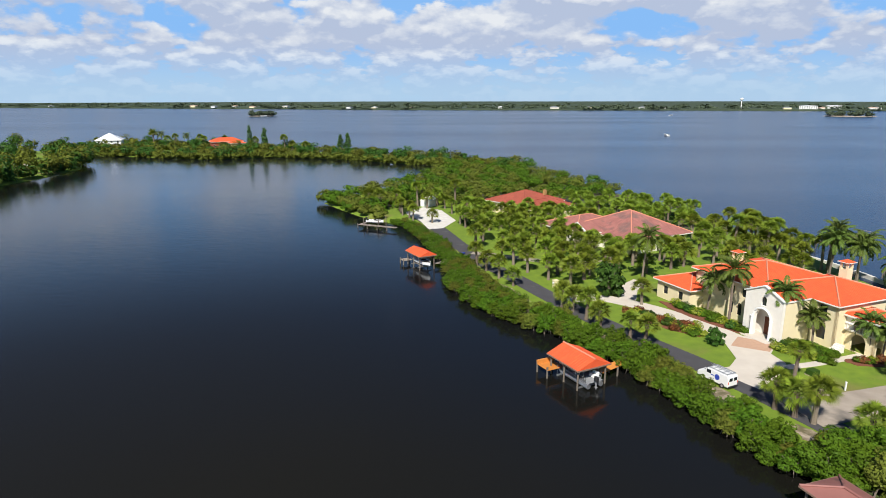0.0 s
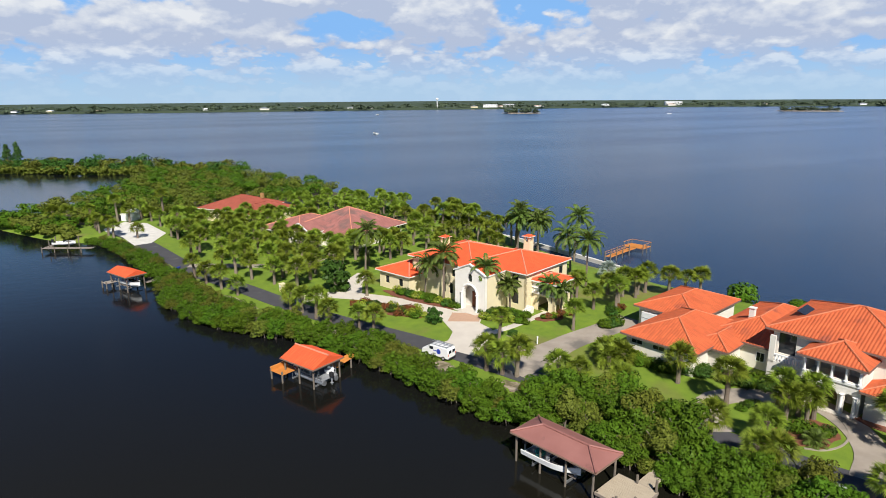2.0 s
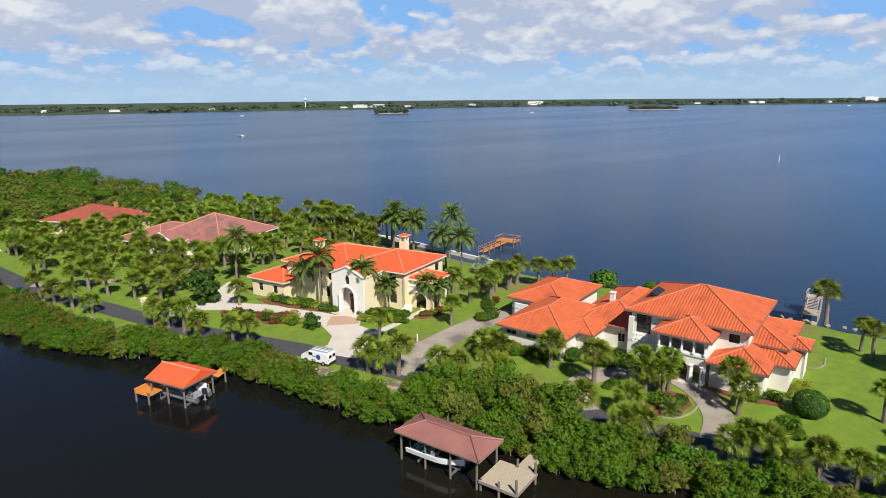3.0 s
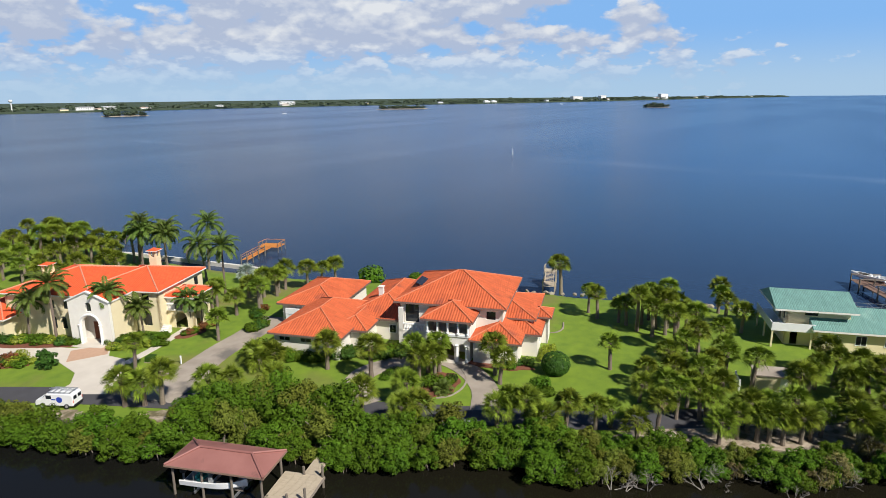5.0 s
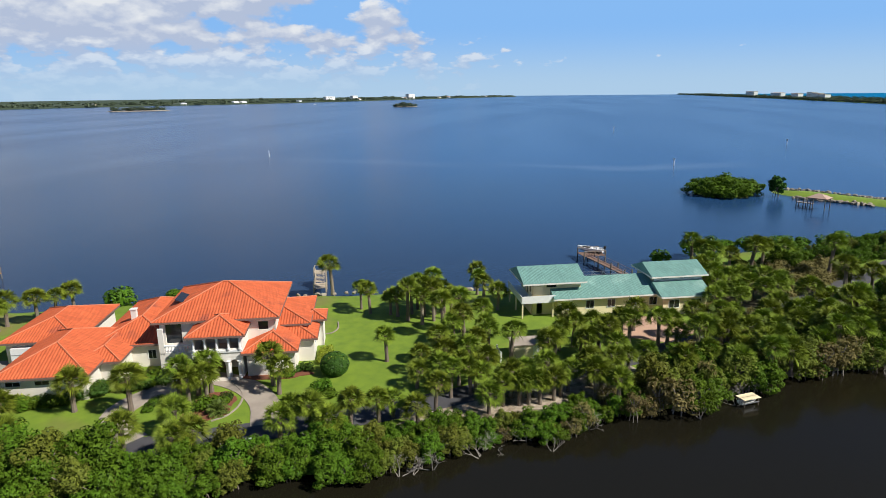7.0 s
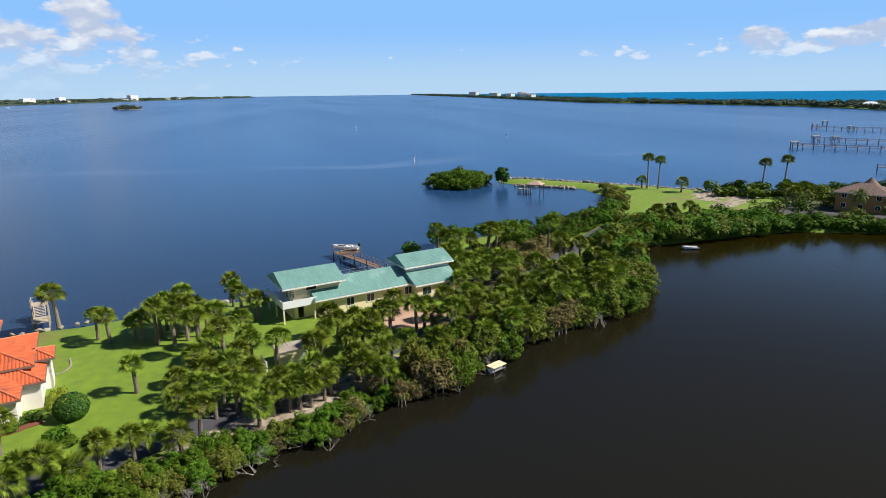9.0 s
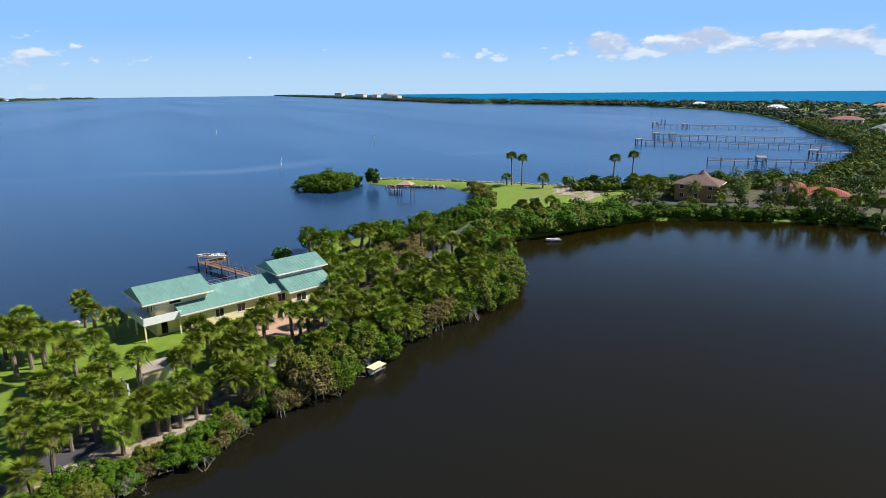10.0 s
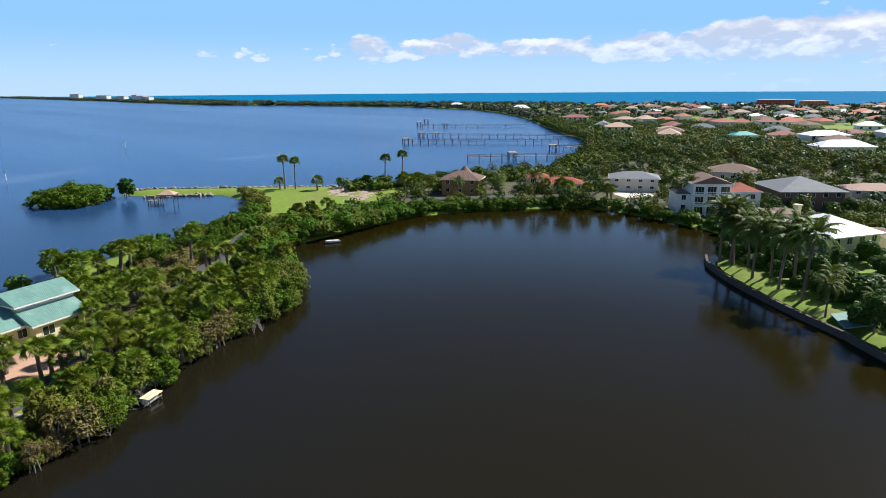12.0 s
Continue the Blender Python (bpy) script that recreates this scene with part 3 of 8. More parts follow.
def slab(poly, z0, z1):
    """A flat plate over a plan outline."""
    bm = bmesh.new()
    f = bm.faces.new([bm.verts.new((x, y, z1)) for x, y in poly])
    if f.calc_area() and f.normal.z < 0:
        f.normal_flip()
    top = bmesh.ops.extrude_face_region(bm, geom=[f])["geom"]
    bmesh.ops.translate(bm, vec=(0, 0, z0 - z1), verts=[g for g in top if isinstance(g, bmesh.types.BMVert)])
    bmesh.ops.recalc_face_normals(bm, faces=bm.faces)
    return bm

# ---- water, land, roads ----
LAGOON_SHORE = [(-42, 203), (-31, 185), (-23, 174), (-11, 162), (-4, 140), (-1, 122), (2, 104), (10, 90), (17, 83), (23, 70), (27, 62), (28, 56), (32, 49), (37, 40),
                (39, 34), (42, 28), (46, 23), (47, 16), (51, 10), (55, 3), (57, -4), (62, -9), (65, -20), (74, -32), (82, -52), (94, -62), (115, -72), (118, -88), (120, -117)]
SOUTH_SHORE = [(111, -137), (93, -157), (77, -157), (63, -154), (53, -149), (48, -138), (44, -122.6), (35, -113.1), (23.3, -103.8), (14.5, -97.8), (9.5, -93.3), (-20, -70), (-70, -42)]
RIVER_SHORE = [(181, -136), (170, -158), (158, -190), (155, -227), (180, -300), (221, -367), (257, -403), (330, -480), (397, -555)]
RIVER_NORTH = [(40, 290), (65, 221), (75, 186), (81, 158), (83, 142), (82, 120), (82, 106), (84, 92), (88, 76), (93, 62), (98, 44), (102, 29), (106, 11), (108, 0), (114, -12), (122, -19), (132, -29),
               (138, -38), (144, -62), (151, -80), (166, -90), (181, -97)]
JETTY = [(198, -98), (210, -82), (216, -78), (224, -74), (230, -78), (226, -90), (209, -107)]
MAIN = spline(LAGOON_SHORE, 4) + spline(SOUTH_SHORE, 5) + [(-70, -420), (330, -640), (397, -555)] + spline(RIVER_SHORE, 8)[::-1] + JETTY[::-1] + spline(RIVER_NORTH, 4)[::-1] + [(22, 322), (2, 316), (3, 300), (0, 285), (-15, 250), (-36, 216)]
SPIT = spline([(-212, 368), (-194, 370), (-134, 351), (-99, 361), (-58, 350), (-25, 328), (-4, 314)], 5) + [(30, 290), (44, 300), (10, 345), (-30, 372), (-80, 398), (-150, 440), (-240, 460), (-250, 400)]
WEST = [(-160, 210), (-173, 245), (-171, 262), (-174, 304), (-190, 335), (-236, 392), (-300, 430), (-420, 460), (-420, 200)]
ISLET = [(221 + 12 * math.cos(a) - 6 * math.sin(a), -61 + 11 * math.sin(a) + 4 * math.cos(a)) for a in [k * math.tau / 14 for k in range(14)]]
LANDS = [MAIN, SPIT, WEST, ISLET]


def land_depth(x, y):
    """How far a place lies inside the land, in metres; negative in the water."""
    best = np.full(np.shape(x), -1e9)
    for poly in LANDS:
        d = edge_distance(poly + poly[:1], x, y)
        best = np.maximum(best, np.where(inside(poly, x, y), d, -d))
    return best


def build_ground():
    xs, ys = np.arange(-420, 421, 3.0), np.arange(-640, 481, 3.0)
    gx, gy = np.meshgrid(xs, ys, indexing="ij")
    d = land_depth(gx, gy)
    z = np.clip(-0.9 + d * 0.42, -1.5, 1.0)
    wob = np.array([[noise.noise((a * 0.05, b * 0.05, 0.3)) for b in ys] for a in xs])
    z = np.where(d > 4.6, 1.0, z) + np.where(d < 4.0, wob * 0.2, 0)
    v = np.stack([gx, gy, z], -1).reshape(-1, 3)
    i = np.arange(len(xs) * len(ys)).reshape(len(xs), len(ys))
    q = np.stack([i[:-1, :-1], i[1:, :-1], i[1:, 1:], i[:-1, 1:]], -1).reshape(-1, 4)
    keep = (d.reshape(-1)[q] > -6).any(1)
    me = mesh_fast("ground", v, q[keep], M_GRASS)
    tagged(new("ground", me), "green lawn and rough grass on low sandy land", "ground", kind="structure")


build_ground()


def sheet(name, poly, z, mat, label):
    bm = bmesh.new()
    f = bm.faces.new([bm.verts.new((x, y, z)) for x, y in poly])
    f.normal_update()
    if f.normal.z < 0:
        f.normal_flip()
    return solid(name, bm, mat, label, "water", kind="structure")


sheet("water", [(4850 * math.cos(a), 4850 * math.sin(a)) for a in [k * math.tau / 96 for k in range(96)]], 0.0, M_RIVER, "wide blue river with light ripples and wind lanes")
sheet("water_lagoon", [(-240, 415), (-150, 395), (-60, 372), (8, 322), (15, 290), (20, 230), (30, 170), (40, 120), (52, 70), (62, 35), (75, 5), (92, -25), (112, -48), (128, -75), (140, -120), (128, -170), (60, -190),
                       (-60, -120), (-300, -200), (-400, 100), (-300, 340)], 0.03, M_LAGOON, "dark brown still lagoon water")
sheet("water_ocean", [(-900, -1235), (200, -1235), (760, -1180), (1300, -960), (2300, -940), (4700, -1100), (3900, -2850), (2000, -4350), (-900, -4750)], 0.05, M_OCEAN, "turquoise ocean beyond the beach")

solid("ground_island", slab([(-70, -420), (-900, -500), (-900, -1232), (200, -1232), (760, -1177), (1300, -957), (2300, -937), (4600, -1090), (4600, -900), (2302, -786), (1900, -740), (1420, -706), (1139, -806), (900, -848), (700, -800), (575, -720), (480, -640), (396, -556), (330, -640)], -1.0, 0.94), M_GRASS, "long green barrier island along the ocean", "ground", kind="structure")

ROAD = spline([(-8, 176), (-2, 160), (4.1, 137.5), (8, 124), (13.5, 112), (17.6, 102), (22.7, 90.5), (27.4, 82), (31.2, 75.5), (34.5, 69.3), (38.4, 60.8), (43.5, 49), (48.8, 37.6), (53.5, 27), (58.8, 15.7), (64, 7.5), (70, -2),
               (76, -11), (82, -20), (90, -30), (102, -42), (114, -54), (122, -62), (134, -74), (142, -92), (143, -118), (134, -140), (118, -158)], 2)
solid("road", ribbon(ROAD, 3.8, 0.9, 1.05), M_ASPHALT, "narrow dark asphalt lane through the palms", "road", kind="structure")
DRIVE_A = spline([(20.6, 99.3), (26, 100.3), (30.7, 97.2), (34.8, 92.9), (37.9, 88), (40.1, 84), (41.5, 80.5)], 1.5)
solid("driveway", ribbon(DRIVE_A, 3.4, 0.9, 1.06), M_DRIVE, "pale concrete drive curving past the yellow house", "driveway", kind="structure")
solid("driveway", ribbon(spline([(30.7, 99), (33.3, 106), (36.5, 110)], 1.5), 3.0, 0.9, 1.064), M_DRIVE, "pale concrete drive towards the garage", "driveway", kind="structure")
solid("driveway", slab([(42.3, 82.8), (46.2, 80.4), (43.2, 76.4), (43.6, 73.4), (42.0, 71.0), (39.4, 68.6), (36.6, 66.2), (33.4, 71.6), (36.0, 72.4), (38.0, 75.0), (38.6, 79.0), (39.4, 83.4)], 0.9, 1.068), M_DRIVE, "pale concrete forecourt of the yellow house", "driveway", kind="structure")
solid("driveway", ribbon(spline([(6.4, 131.6), (12, 129), (21, 124.3), (27.5, 122.6), (32.5, 125.6)], 1.5), 2.6, 0.9, 1.056), M_CONCRETE, "grey concrete drive winding through the grove", "driveway", kind="structure")
solid("pavement", slab([(41.6, 82.4), (45.6, 79.9), (43.4, 77.0), (39.2, 79.2)], 1.05, 1.08), M_PAVER, "pinkish paved apron before the entrance", "pavement", kind="structure")
solid("pavement", ribbon(spline([(42.8, 72.2), (47, 73.2), (52.4, 75.0), (55, 76)], 1.2), 1.2, 0.9, 1.06), M_DRIVE, "pale concrete garden path", "path", kind="structure")
solid("driveway", ribbon(spline([(38.2, 60.8), (43.7, 62.2), (51.7, 64.8), (58.4, 66.2), (64.8, 68.0)], 1.5), lambda s: 6.5 - 2.2 * min(1, s * 2.5), 0.9, 1.058), M_CONCRETE, "stained grey concrete driveway", "driveway", kind="structure")
solid("driveway", ribbon(spline([(49.8, 38.5), (51.8, 41.8), (55.5, 43.8), (59.8, 42.5), (63.6, 39.4), (64.0, 36.5), (62.3, 32.4), (59.0, 28.9), (54.8, 26.8)], 1.2), 3.2, 0.9, 1.062), M_CONCRETE, "curved weathered concrete entrance drive", "driveway", kind="structure")
solid("pavement", slab([(84, -12), (88.5, -10.5), (92.5, -16), (93, -21), (87, -22.5), (82.5, -18)], 0.9, 1.05), M_PAVER, "pink paved forecourt under the palms", "driveway", kind="structure")
solid("driveway", slab([(-11.0, 181), (-6.0, 189.5), (-0.5, 184), (3.6, 168), (0.0, 157.5), (-3.6, 156.5), (-6.4, 168), (-10.3, 177)], 0.9, 1.06), M_SHELL, "white shell turning place", "driveway", kind="structure")


def blot(x, y, rx, ry, turn, seed, n=54, ragged=0.65):
    rng = random.Random(seed)
    k = [rng.uniform(1.2 - ragged, 1.2) for _ in range(n)]
    c, s = math.cos(radians(turn)), math.sin(radians(turn))
    out = []
    for i in range(n):
        a, r = i * math.tau / n, (k[i] + k[i - 1]) / 2
        u, v = rx * r * math.cos(a), ry * r * math.sin(a)
        out.append((x + c * u - s * v, y + s * u + c * v))
    return out


for i, (x, y, rx, ry, turn) in enumerate(((65.5, -3.5, 5.5, 2.2, -52), (61.2, 3.0, 3.2, 1.4, -60), (71, -13, 4, 1.6, -45), (31.2, 66, 4, 1.3, -62), (22, 84, 6, 0.7, -60), (60, 9.5, 5, 1.8, -60), (37.5, 55, 4, 1.3, -62), (12.6, 103, 6, 0.6, -68), (168, -128, 12, 6, -40), (154, -124, 9, 4, -62), (161, -135, 9, 4, -60), (47, 32, 6, 1.6, -68))):
    solid("sand", slab(blot(x, y, rx, ry, turn, i), 0.9, 1.012 + 0.003 * i), M_SAND, "bare pale sand patch with leaf litter", "sand", kind="structure")
strip = [p for p in ROAD if -13 < p[1] < 12]
strip = [(a[0] - 3.6 * (a[1] - b[1]) / math.dist(a, b), a[1] + 3.6 * (a[0] - b[0]) / math.dist(a, b)) for a, b in zip(strip, strip[1:])]
solid("sand_verge", ribbon(strip, lambda s: 4.6 + 1.1 * math.sin(31 * s) + 0.7 * math.sin(77 * s + 1), 0.9, 1.045), M_SAND, "dry sandy verge with leaf litter between lane and mangroves", "sand", kind="structure")
for i, (x, y, rx, ry, turn) in enumerate(((33.2, 88.0, 6.2, 1.9, -52), (39.8, 90.5, 8, 1.5, -62), (47.6, 77.2, 3.2, 1.2, -38), (53.8, 73.6, 2.2, 1.2, -10), (57.5, 34.5, 3.2, 2.6, 0), (66, 30.5, 4, 1.2, -74))):
    solid("flower_bed", slab(blot(x, y, rx, ry, turn, 40 + i, 26, 0.35), 0.9, 1.09 + 0.003 * i), M_MULCH, "planting bed covered in reddish mulch", "flower bed", kind="structure")
solid("driveway", slab([(104.5, -192.5), (95.6, -193.2), (90.2, -194.0), (85.0, -187.0), (90.0, -178.0), (98.0, -183.0)], 0.9, 1.05), M_DRIVE, "white concrete drive before the far bank houses", "driveway", kind="structure")
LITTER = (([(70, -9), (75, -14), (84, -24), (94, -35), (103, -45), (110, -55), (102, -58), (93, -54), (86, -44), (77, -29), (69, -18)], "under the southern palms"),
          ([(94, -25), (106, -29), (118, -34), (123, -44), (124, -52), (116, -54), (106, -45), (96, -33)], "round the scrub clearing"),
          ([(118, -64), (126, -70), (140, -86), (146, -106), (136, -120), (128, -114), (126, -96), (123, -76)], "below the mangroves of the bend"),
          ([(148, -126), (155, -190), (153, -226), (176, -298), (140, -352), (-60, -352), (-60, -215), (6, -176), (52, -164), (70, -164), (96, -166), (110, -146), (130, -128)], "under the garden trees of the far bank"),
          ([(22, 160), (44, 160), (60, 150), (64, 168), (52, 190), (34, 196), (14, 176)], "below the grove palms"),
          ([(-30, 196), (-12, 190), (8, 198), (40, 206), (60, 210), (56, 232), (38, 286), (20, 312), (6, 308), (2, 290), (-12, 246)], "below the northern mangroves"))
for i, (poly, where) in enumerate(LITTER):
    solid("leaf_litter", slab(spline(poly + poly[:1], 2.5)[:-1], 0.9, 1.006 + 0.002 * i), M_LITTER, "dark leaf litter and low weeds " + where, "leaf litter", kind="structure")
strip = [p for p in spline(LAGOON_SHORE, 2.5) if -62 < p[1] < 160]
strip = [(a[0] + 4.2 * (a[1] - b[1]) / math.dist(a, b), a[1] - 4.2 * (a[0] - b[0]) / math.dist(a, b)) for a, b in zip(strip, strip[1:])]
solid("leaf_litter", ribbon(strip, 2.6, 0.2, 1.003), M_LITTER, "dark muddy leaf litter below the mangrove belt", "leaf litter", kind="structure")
for line in ([(63.4, 35.8), (62.9, 34.4), (60.9, 32.4), (58.4, 31.5), (56.0, 31.7), (54.6, 32.8)], [(84.2, 28.8), (81.7, 28.0), (79.8, 28.4), (79.2, 29.8)]):
    solid("kerb", ribbon(spline(line, 0.4), 0.2, 0.9, 1.1), M_CONCRETE, "pale stone edging of a planting bed", "kerb", kind="structure")
# bulkhead of the bank opposite
wall_line = spline([(45.4, -126.6), (43.4, -122.0), (35, -112.7), (23.3, -103.4), (14.5, -97.4), (9.5, -92.9), (-20, -69.6)], 3)
solid("wall_sea", ribbon(wall_line, 0.5, -1.2, 1.12), M_SEAWALL, "dark wet concrete bulkhead with a flat cap", "seawall", kind="structure")
# white seawall along the river garden
solid("wall_river", ribbon(spline([(70, 150), (79, 128), (82.6, 106), (84.4, 92)], 3), 0.7, -0.8, 0.80), M_SHELL, "low pale limestone river edge", "seawall", kind="structure")

# ---- houses ----
def block(house, x0, x1, y0, y1, h, wall, roof, pitch=0.36, over=0.6, kind="hip", axis=None, faces="", storeys=1, base=0.0, ridge=None, tile=True, step=3.2, win=(1.1, 1.3), fascia=M_TRIM, spacing=0.36, hipends=(True, True), win_off=1.1, plain=False):
    """A storey block with its roof, and windows along the faces named (w: -x, e: +x, s: -y, n: +y)."""
    w = part("wall", boxes((x0, x1, y0, y1, base, h)), wall, house)
    if roof:
        roof_on(house, x0 - over, x1 + over, y0 - over, y1 + over, h, pitch, roof, ridge, kind, axis, spacing, fascia, tile, hipends=hipends)
    rise = (h - base) / storeys
    for f in faces:
        a, b = (y0, y1) if f in "we" else (x0, x1)
        n = max(1, int((b - a) / step))
        for s in range(storeys):
            for i in range(n):
                t = a + (b - a) * (i + 0.5) / n
                x, y, turn = {"w": (x0, t, -90), "e": (x1, t, 90), "s": (t, y0, 0), "n": (t, y1, 180)}[f]
                window(house, x, y, base + s * rise + win_off, win[0], min(win[1], rise - win_off - 0.3), turn, plain=plain)
    return w


def yellow_house():
    h = thing("house", pose(51.95, 77.3, 1.0, 0, 0, 22), "two-storey yellow stucco villa with bright orange tile roof", "house")
    R, G = M_TILE_RED, M_RIDGE_WHITE
    # south wing: front wall with openings, side walls
    bm = bmesh.new()
    panel(bm, (0.5, 5.4), (0.5, 0.5), 0, 6.2, 0.3, [(2.9, 1.1, 4.2, 5.7, False), (2.9, 1.3, 0.9, 3.1, True)])
    panel(bm, (0.5, 0.5), (12.5, 0.5), 0, 6.2, 0.3, [(10.2, 1.2, 4.0, 5.4, False), (10.2, 1.2, 1.0, 2.6, False)])
    box(bm, 12.2, 12.5, 0.8, 22.4, 0, 6.2)
    part("wall", bm, M_STUCCO, h)
    for z0, hh in ((4.2, 1.5), (0.9, 2.2)):
        part("window", boxes((0.62, 0.66, 1.94, 3.06, z0, z0 + hh)), M_GLASS, h)
    for z0 in (4.0, 1.0):
        part("window", boxes((10.1, 11.3, 0.62, 0.66, z0, z0 + 1.5)), M_GLASS, h)
    roof_on(h, 0, 13, 0, 11.6, 6.2, 0.29, R, G, axis="y", thick=0.16)
    # middle block behind the entrance
    bm = bmesh.new()
    panel(bm, (-2.6, 22.4), (-2.6, 9.8), 0, 6.2, 0.3, [(7.4, 0.8, 1.0, 2.9, True), (9.0, 0.8, 1.0, 2.9, True), (10.6, 0.8, 1.0, 2.9, True), (7.4, 0.8, 4.0, 5.3, False), (9.6, 0.8, 4.0, 5.3, False), (3.0, 1.0, 4.0, 5.3, False)])
    panel(bm, (12.2, 22.4), (-2.6, 22.4), 0, 6.2, 0.3)
    part("wall", bm, M_STUCCO, h)
    part("glazing", boxes((-2.45, -2.41, 10.2, 22.0, 0.8, 5.6)), M_GLASS, h)
    roof_on(h, -3.2, 12.2, 8.2, 23.0, 6.2, 0.27, R, G, axis="y", thick=0.16)
    # entrance gable
    bm = bmesh.new()
    panel(bm, (-5.0, 10.4), (-5.0, 4.2), 0, 6.2, 0.45, [(3.1, 2.5, 0.1, 4.1, True), (3.1, 0.85, 4.7, 6.05, True)])
    v = [bm.verts.new(p) for p in ((-5.0, 4.2, 6.2), (-5.0, 10.4, 6.2), (-5.0, 7.3, 7.6), (-4.6, 4.2, 6.2), (-4.6, 10.4, 6.2), (-4.6, 7.3, 7.6))]
    for f in ((0, 1, 2), (5, 4, 3), (0, 2, 5, 3), (2, 1, 4, 5)):
        bm.faces.new([v[i] for i in f])
    part("portal_wall", bm, M_TRIM, h, "white entrance front with a tall arched doorway")
    part("wall", boxes((-4.5, 0.4, 4.2, 4.5, 0, 6.2), (-4.5, -2.7, 10.1, 10.4, 0, 6.2)), M_STUCCO, h)
    roof_on(h, -4.6, 4.0, 4.1, 10.5, 6.2, 0.42, R, None, "gable", "x")
    bm = bmesh.new()
    for a, b in (((-5.05, 4.0, 6.2), (-5.05, 7.3, 7.66)), ((-5.05, 10.6, 6.2), (-5.05, 7.3, 7.66))):
        beam(bm, a, b, 0.35, 0.16)
    part("coping", bm, M_WHITE, h)
    part("niche_window", boxes((-4.7, -4.66, 6.8, 7.8, 4.6, 6.1)), M_GLASS, h)
    part("vestibule_wall", boxes((-3.3, -3.1, 4.5, 10.1, 0.0, 5.0)), M_TRIM, h)
    door = part("door", boxes((-3.4, -3.31, 6.5, 8.1, 0.1, 2.7)), M_MULCH, h, "reddish wooden double door")
    part("door_handle", boxes((-3.48, -3.41, 7.26, 7.32, 1.0, 1.5)), M_ALU, door)
    bm = bmesh.new()
    for y in (5.75, 8.85):
        tube(bm, [(-5.12, y, 0.1), (-5.12, y, 0.35), (-5.12, y, 0.4), (-5.12, y, 2.6), (-5.12, y, 2.9)], [0.26, 0.26, 0.19, 0.17, 0.26], 10)
    arch = [(-5.08, 7.3 - 1.5 * math.cos(a), 2.85 + 1.5 * math.sin(a)) for a in [k * math.pi / 14 for k in range(15)]]
    tube(bm, arch, [0.15] * 15, 6)
    part("arch_surround", bm, M_WHITE, h, "white columns and arch round the doorway")
    part("step", boxes((-6.4, -2.7, 5.0, 9.6, 0.0, 0.12)), M_DRIVE, h)
    # garage wing
    bm = bmesh.new()
    panel(bm, (-5.4, 28.0), (-5.4, 20.6), 0, 3.2, 0.3, [(2.0, 1.0, 1.0, 2.3, False), (5.4, 1.0, 1.0, 2.3, False)])
    box(bm, -5.1, 3.0, 20.6, 20.9, 0, 3.2)
    box(bm, -5.1, 3.0, 27.7, 28.0, 0, 3.2)
    box(bm, 2.7, 3.0, 20.9, 27.7, 0, 3.2)
    part("garage_wall", bm, M_STUCCO, h)
    part("glazing", boxes((-5.25, -5.21, 21.6, 27.0, 0.9, 2.4)), M_GLASS, h)
    roof_on(h, -5.9, 3.5, 20.0, 28.6, 3.2, 0.34, R, G, thick=0.16)
    # two-storey loggia with balcony
    for z0, z1, top in ((0, 2.75, 2.45), (2.75, 4.9, 4.3)):
        bm = bmesh.new()
        panel(bm, (2.4, 0.5), (2.4, -3.6), z0, z1, 0.3, [(2.0, 2.0, z0 + 0.02, top, True)])
        panel(bm, (2.4, -3.6), (7.0, -3.6), z0, z1, 0.3, [(1.3, 1.4, z0 + 0.02, top, True), (3.3, 1.4, z0 + 0.02, top, True)])
        box(bm, 6.7, 7.0, -3.3, 0.5, z0, z1)
        part("loggia", bm, M_STUCCO if z0 == 0 else M_TRIM, h)
    part("balcony_floor", boxes((2.2, 7.2, -3.8, 0.5, 2.65, 2.83)), M_TRIM, h)
    bm = bmesh.new()
    for i in range(9):
        cyl(bm, 2.3, -3.2 + i * 0.42, 2.83, 3.6, 0.05, 6)
    box(bm, 2.22, 2.38, -3.7, 0.5, 3.6, 3.7)
    part("balustrade", bm, M_WHITE, h)
    roof_on(h, 1.9, 7.5, -4.1, 1.0, 4.9, 0.36, R, G)
    # garden stair beside the corner
    part("stair", boxes(*[(-0.9 + 0.28 * i, -0.6 + 0.28 * i + 0.02, -0.9, 0.3, 0, 0.17 * (i + 1)) for i in range(6)]), M_TRIM, h)
    for x, y, z0, z1 in ((8.8, 5.9, 6.8, 9.9), (5.5, 22.0, 5.5, 8.0)):
        c = part("chimney", boxes((x - 0.6, x + 0.6, y - 0.6, y + 0.6, z0, z1 - 0.9), *[(x + a - 0.14, x + a + 0.14, y + b - 0.14, y + b + 0.14, z1 - 0.9, z1) for a in (-0.46, 0.46) for b in (-0.46, 0.46)], (x - 0.7, x + 0.7, y - 0.7, y + 0.7, z1, z1 + 0.12)), M_STUCCO, h)
        roof_on(c, x - 0.85, x + 0.85, y - 0.85, y + 0.85, z1 + 0.14, 0.45, R, None, tile=False, thick=0.08)
    return h


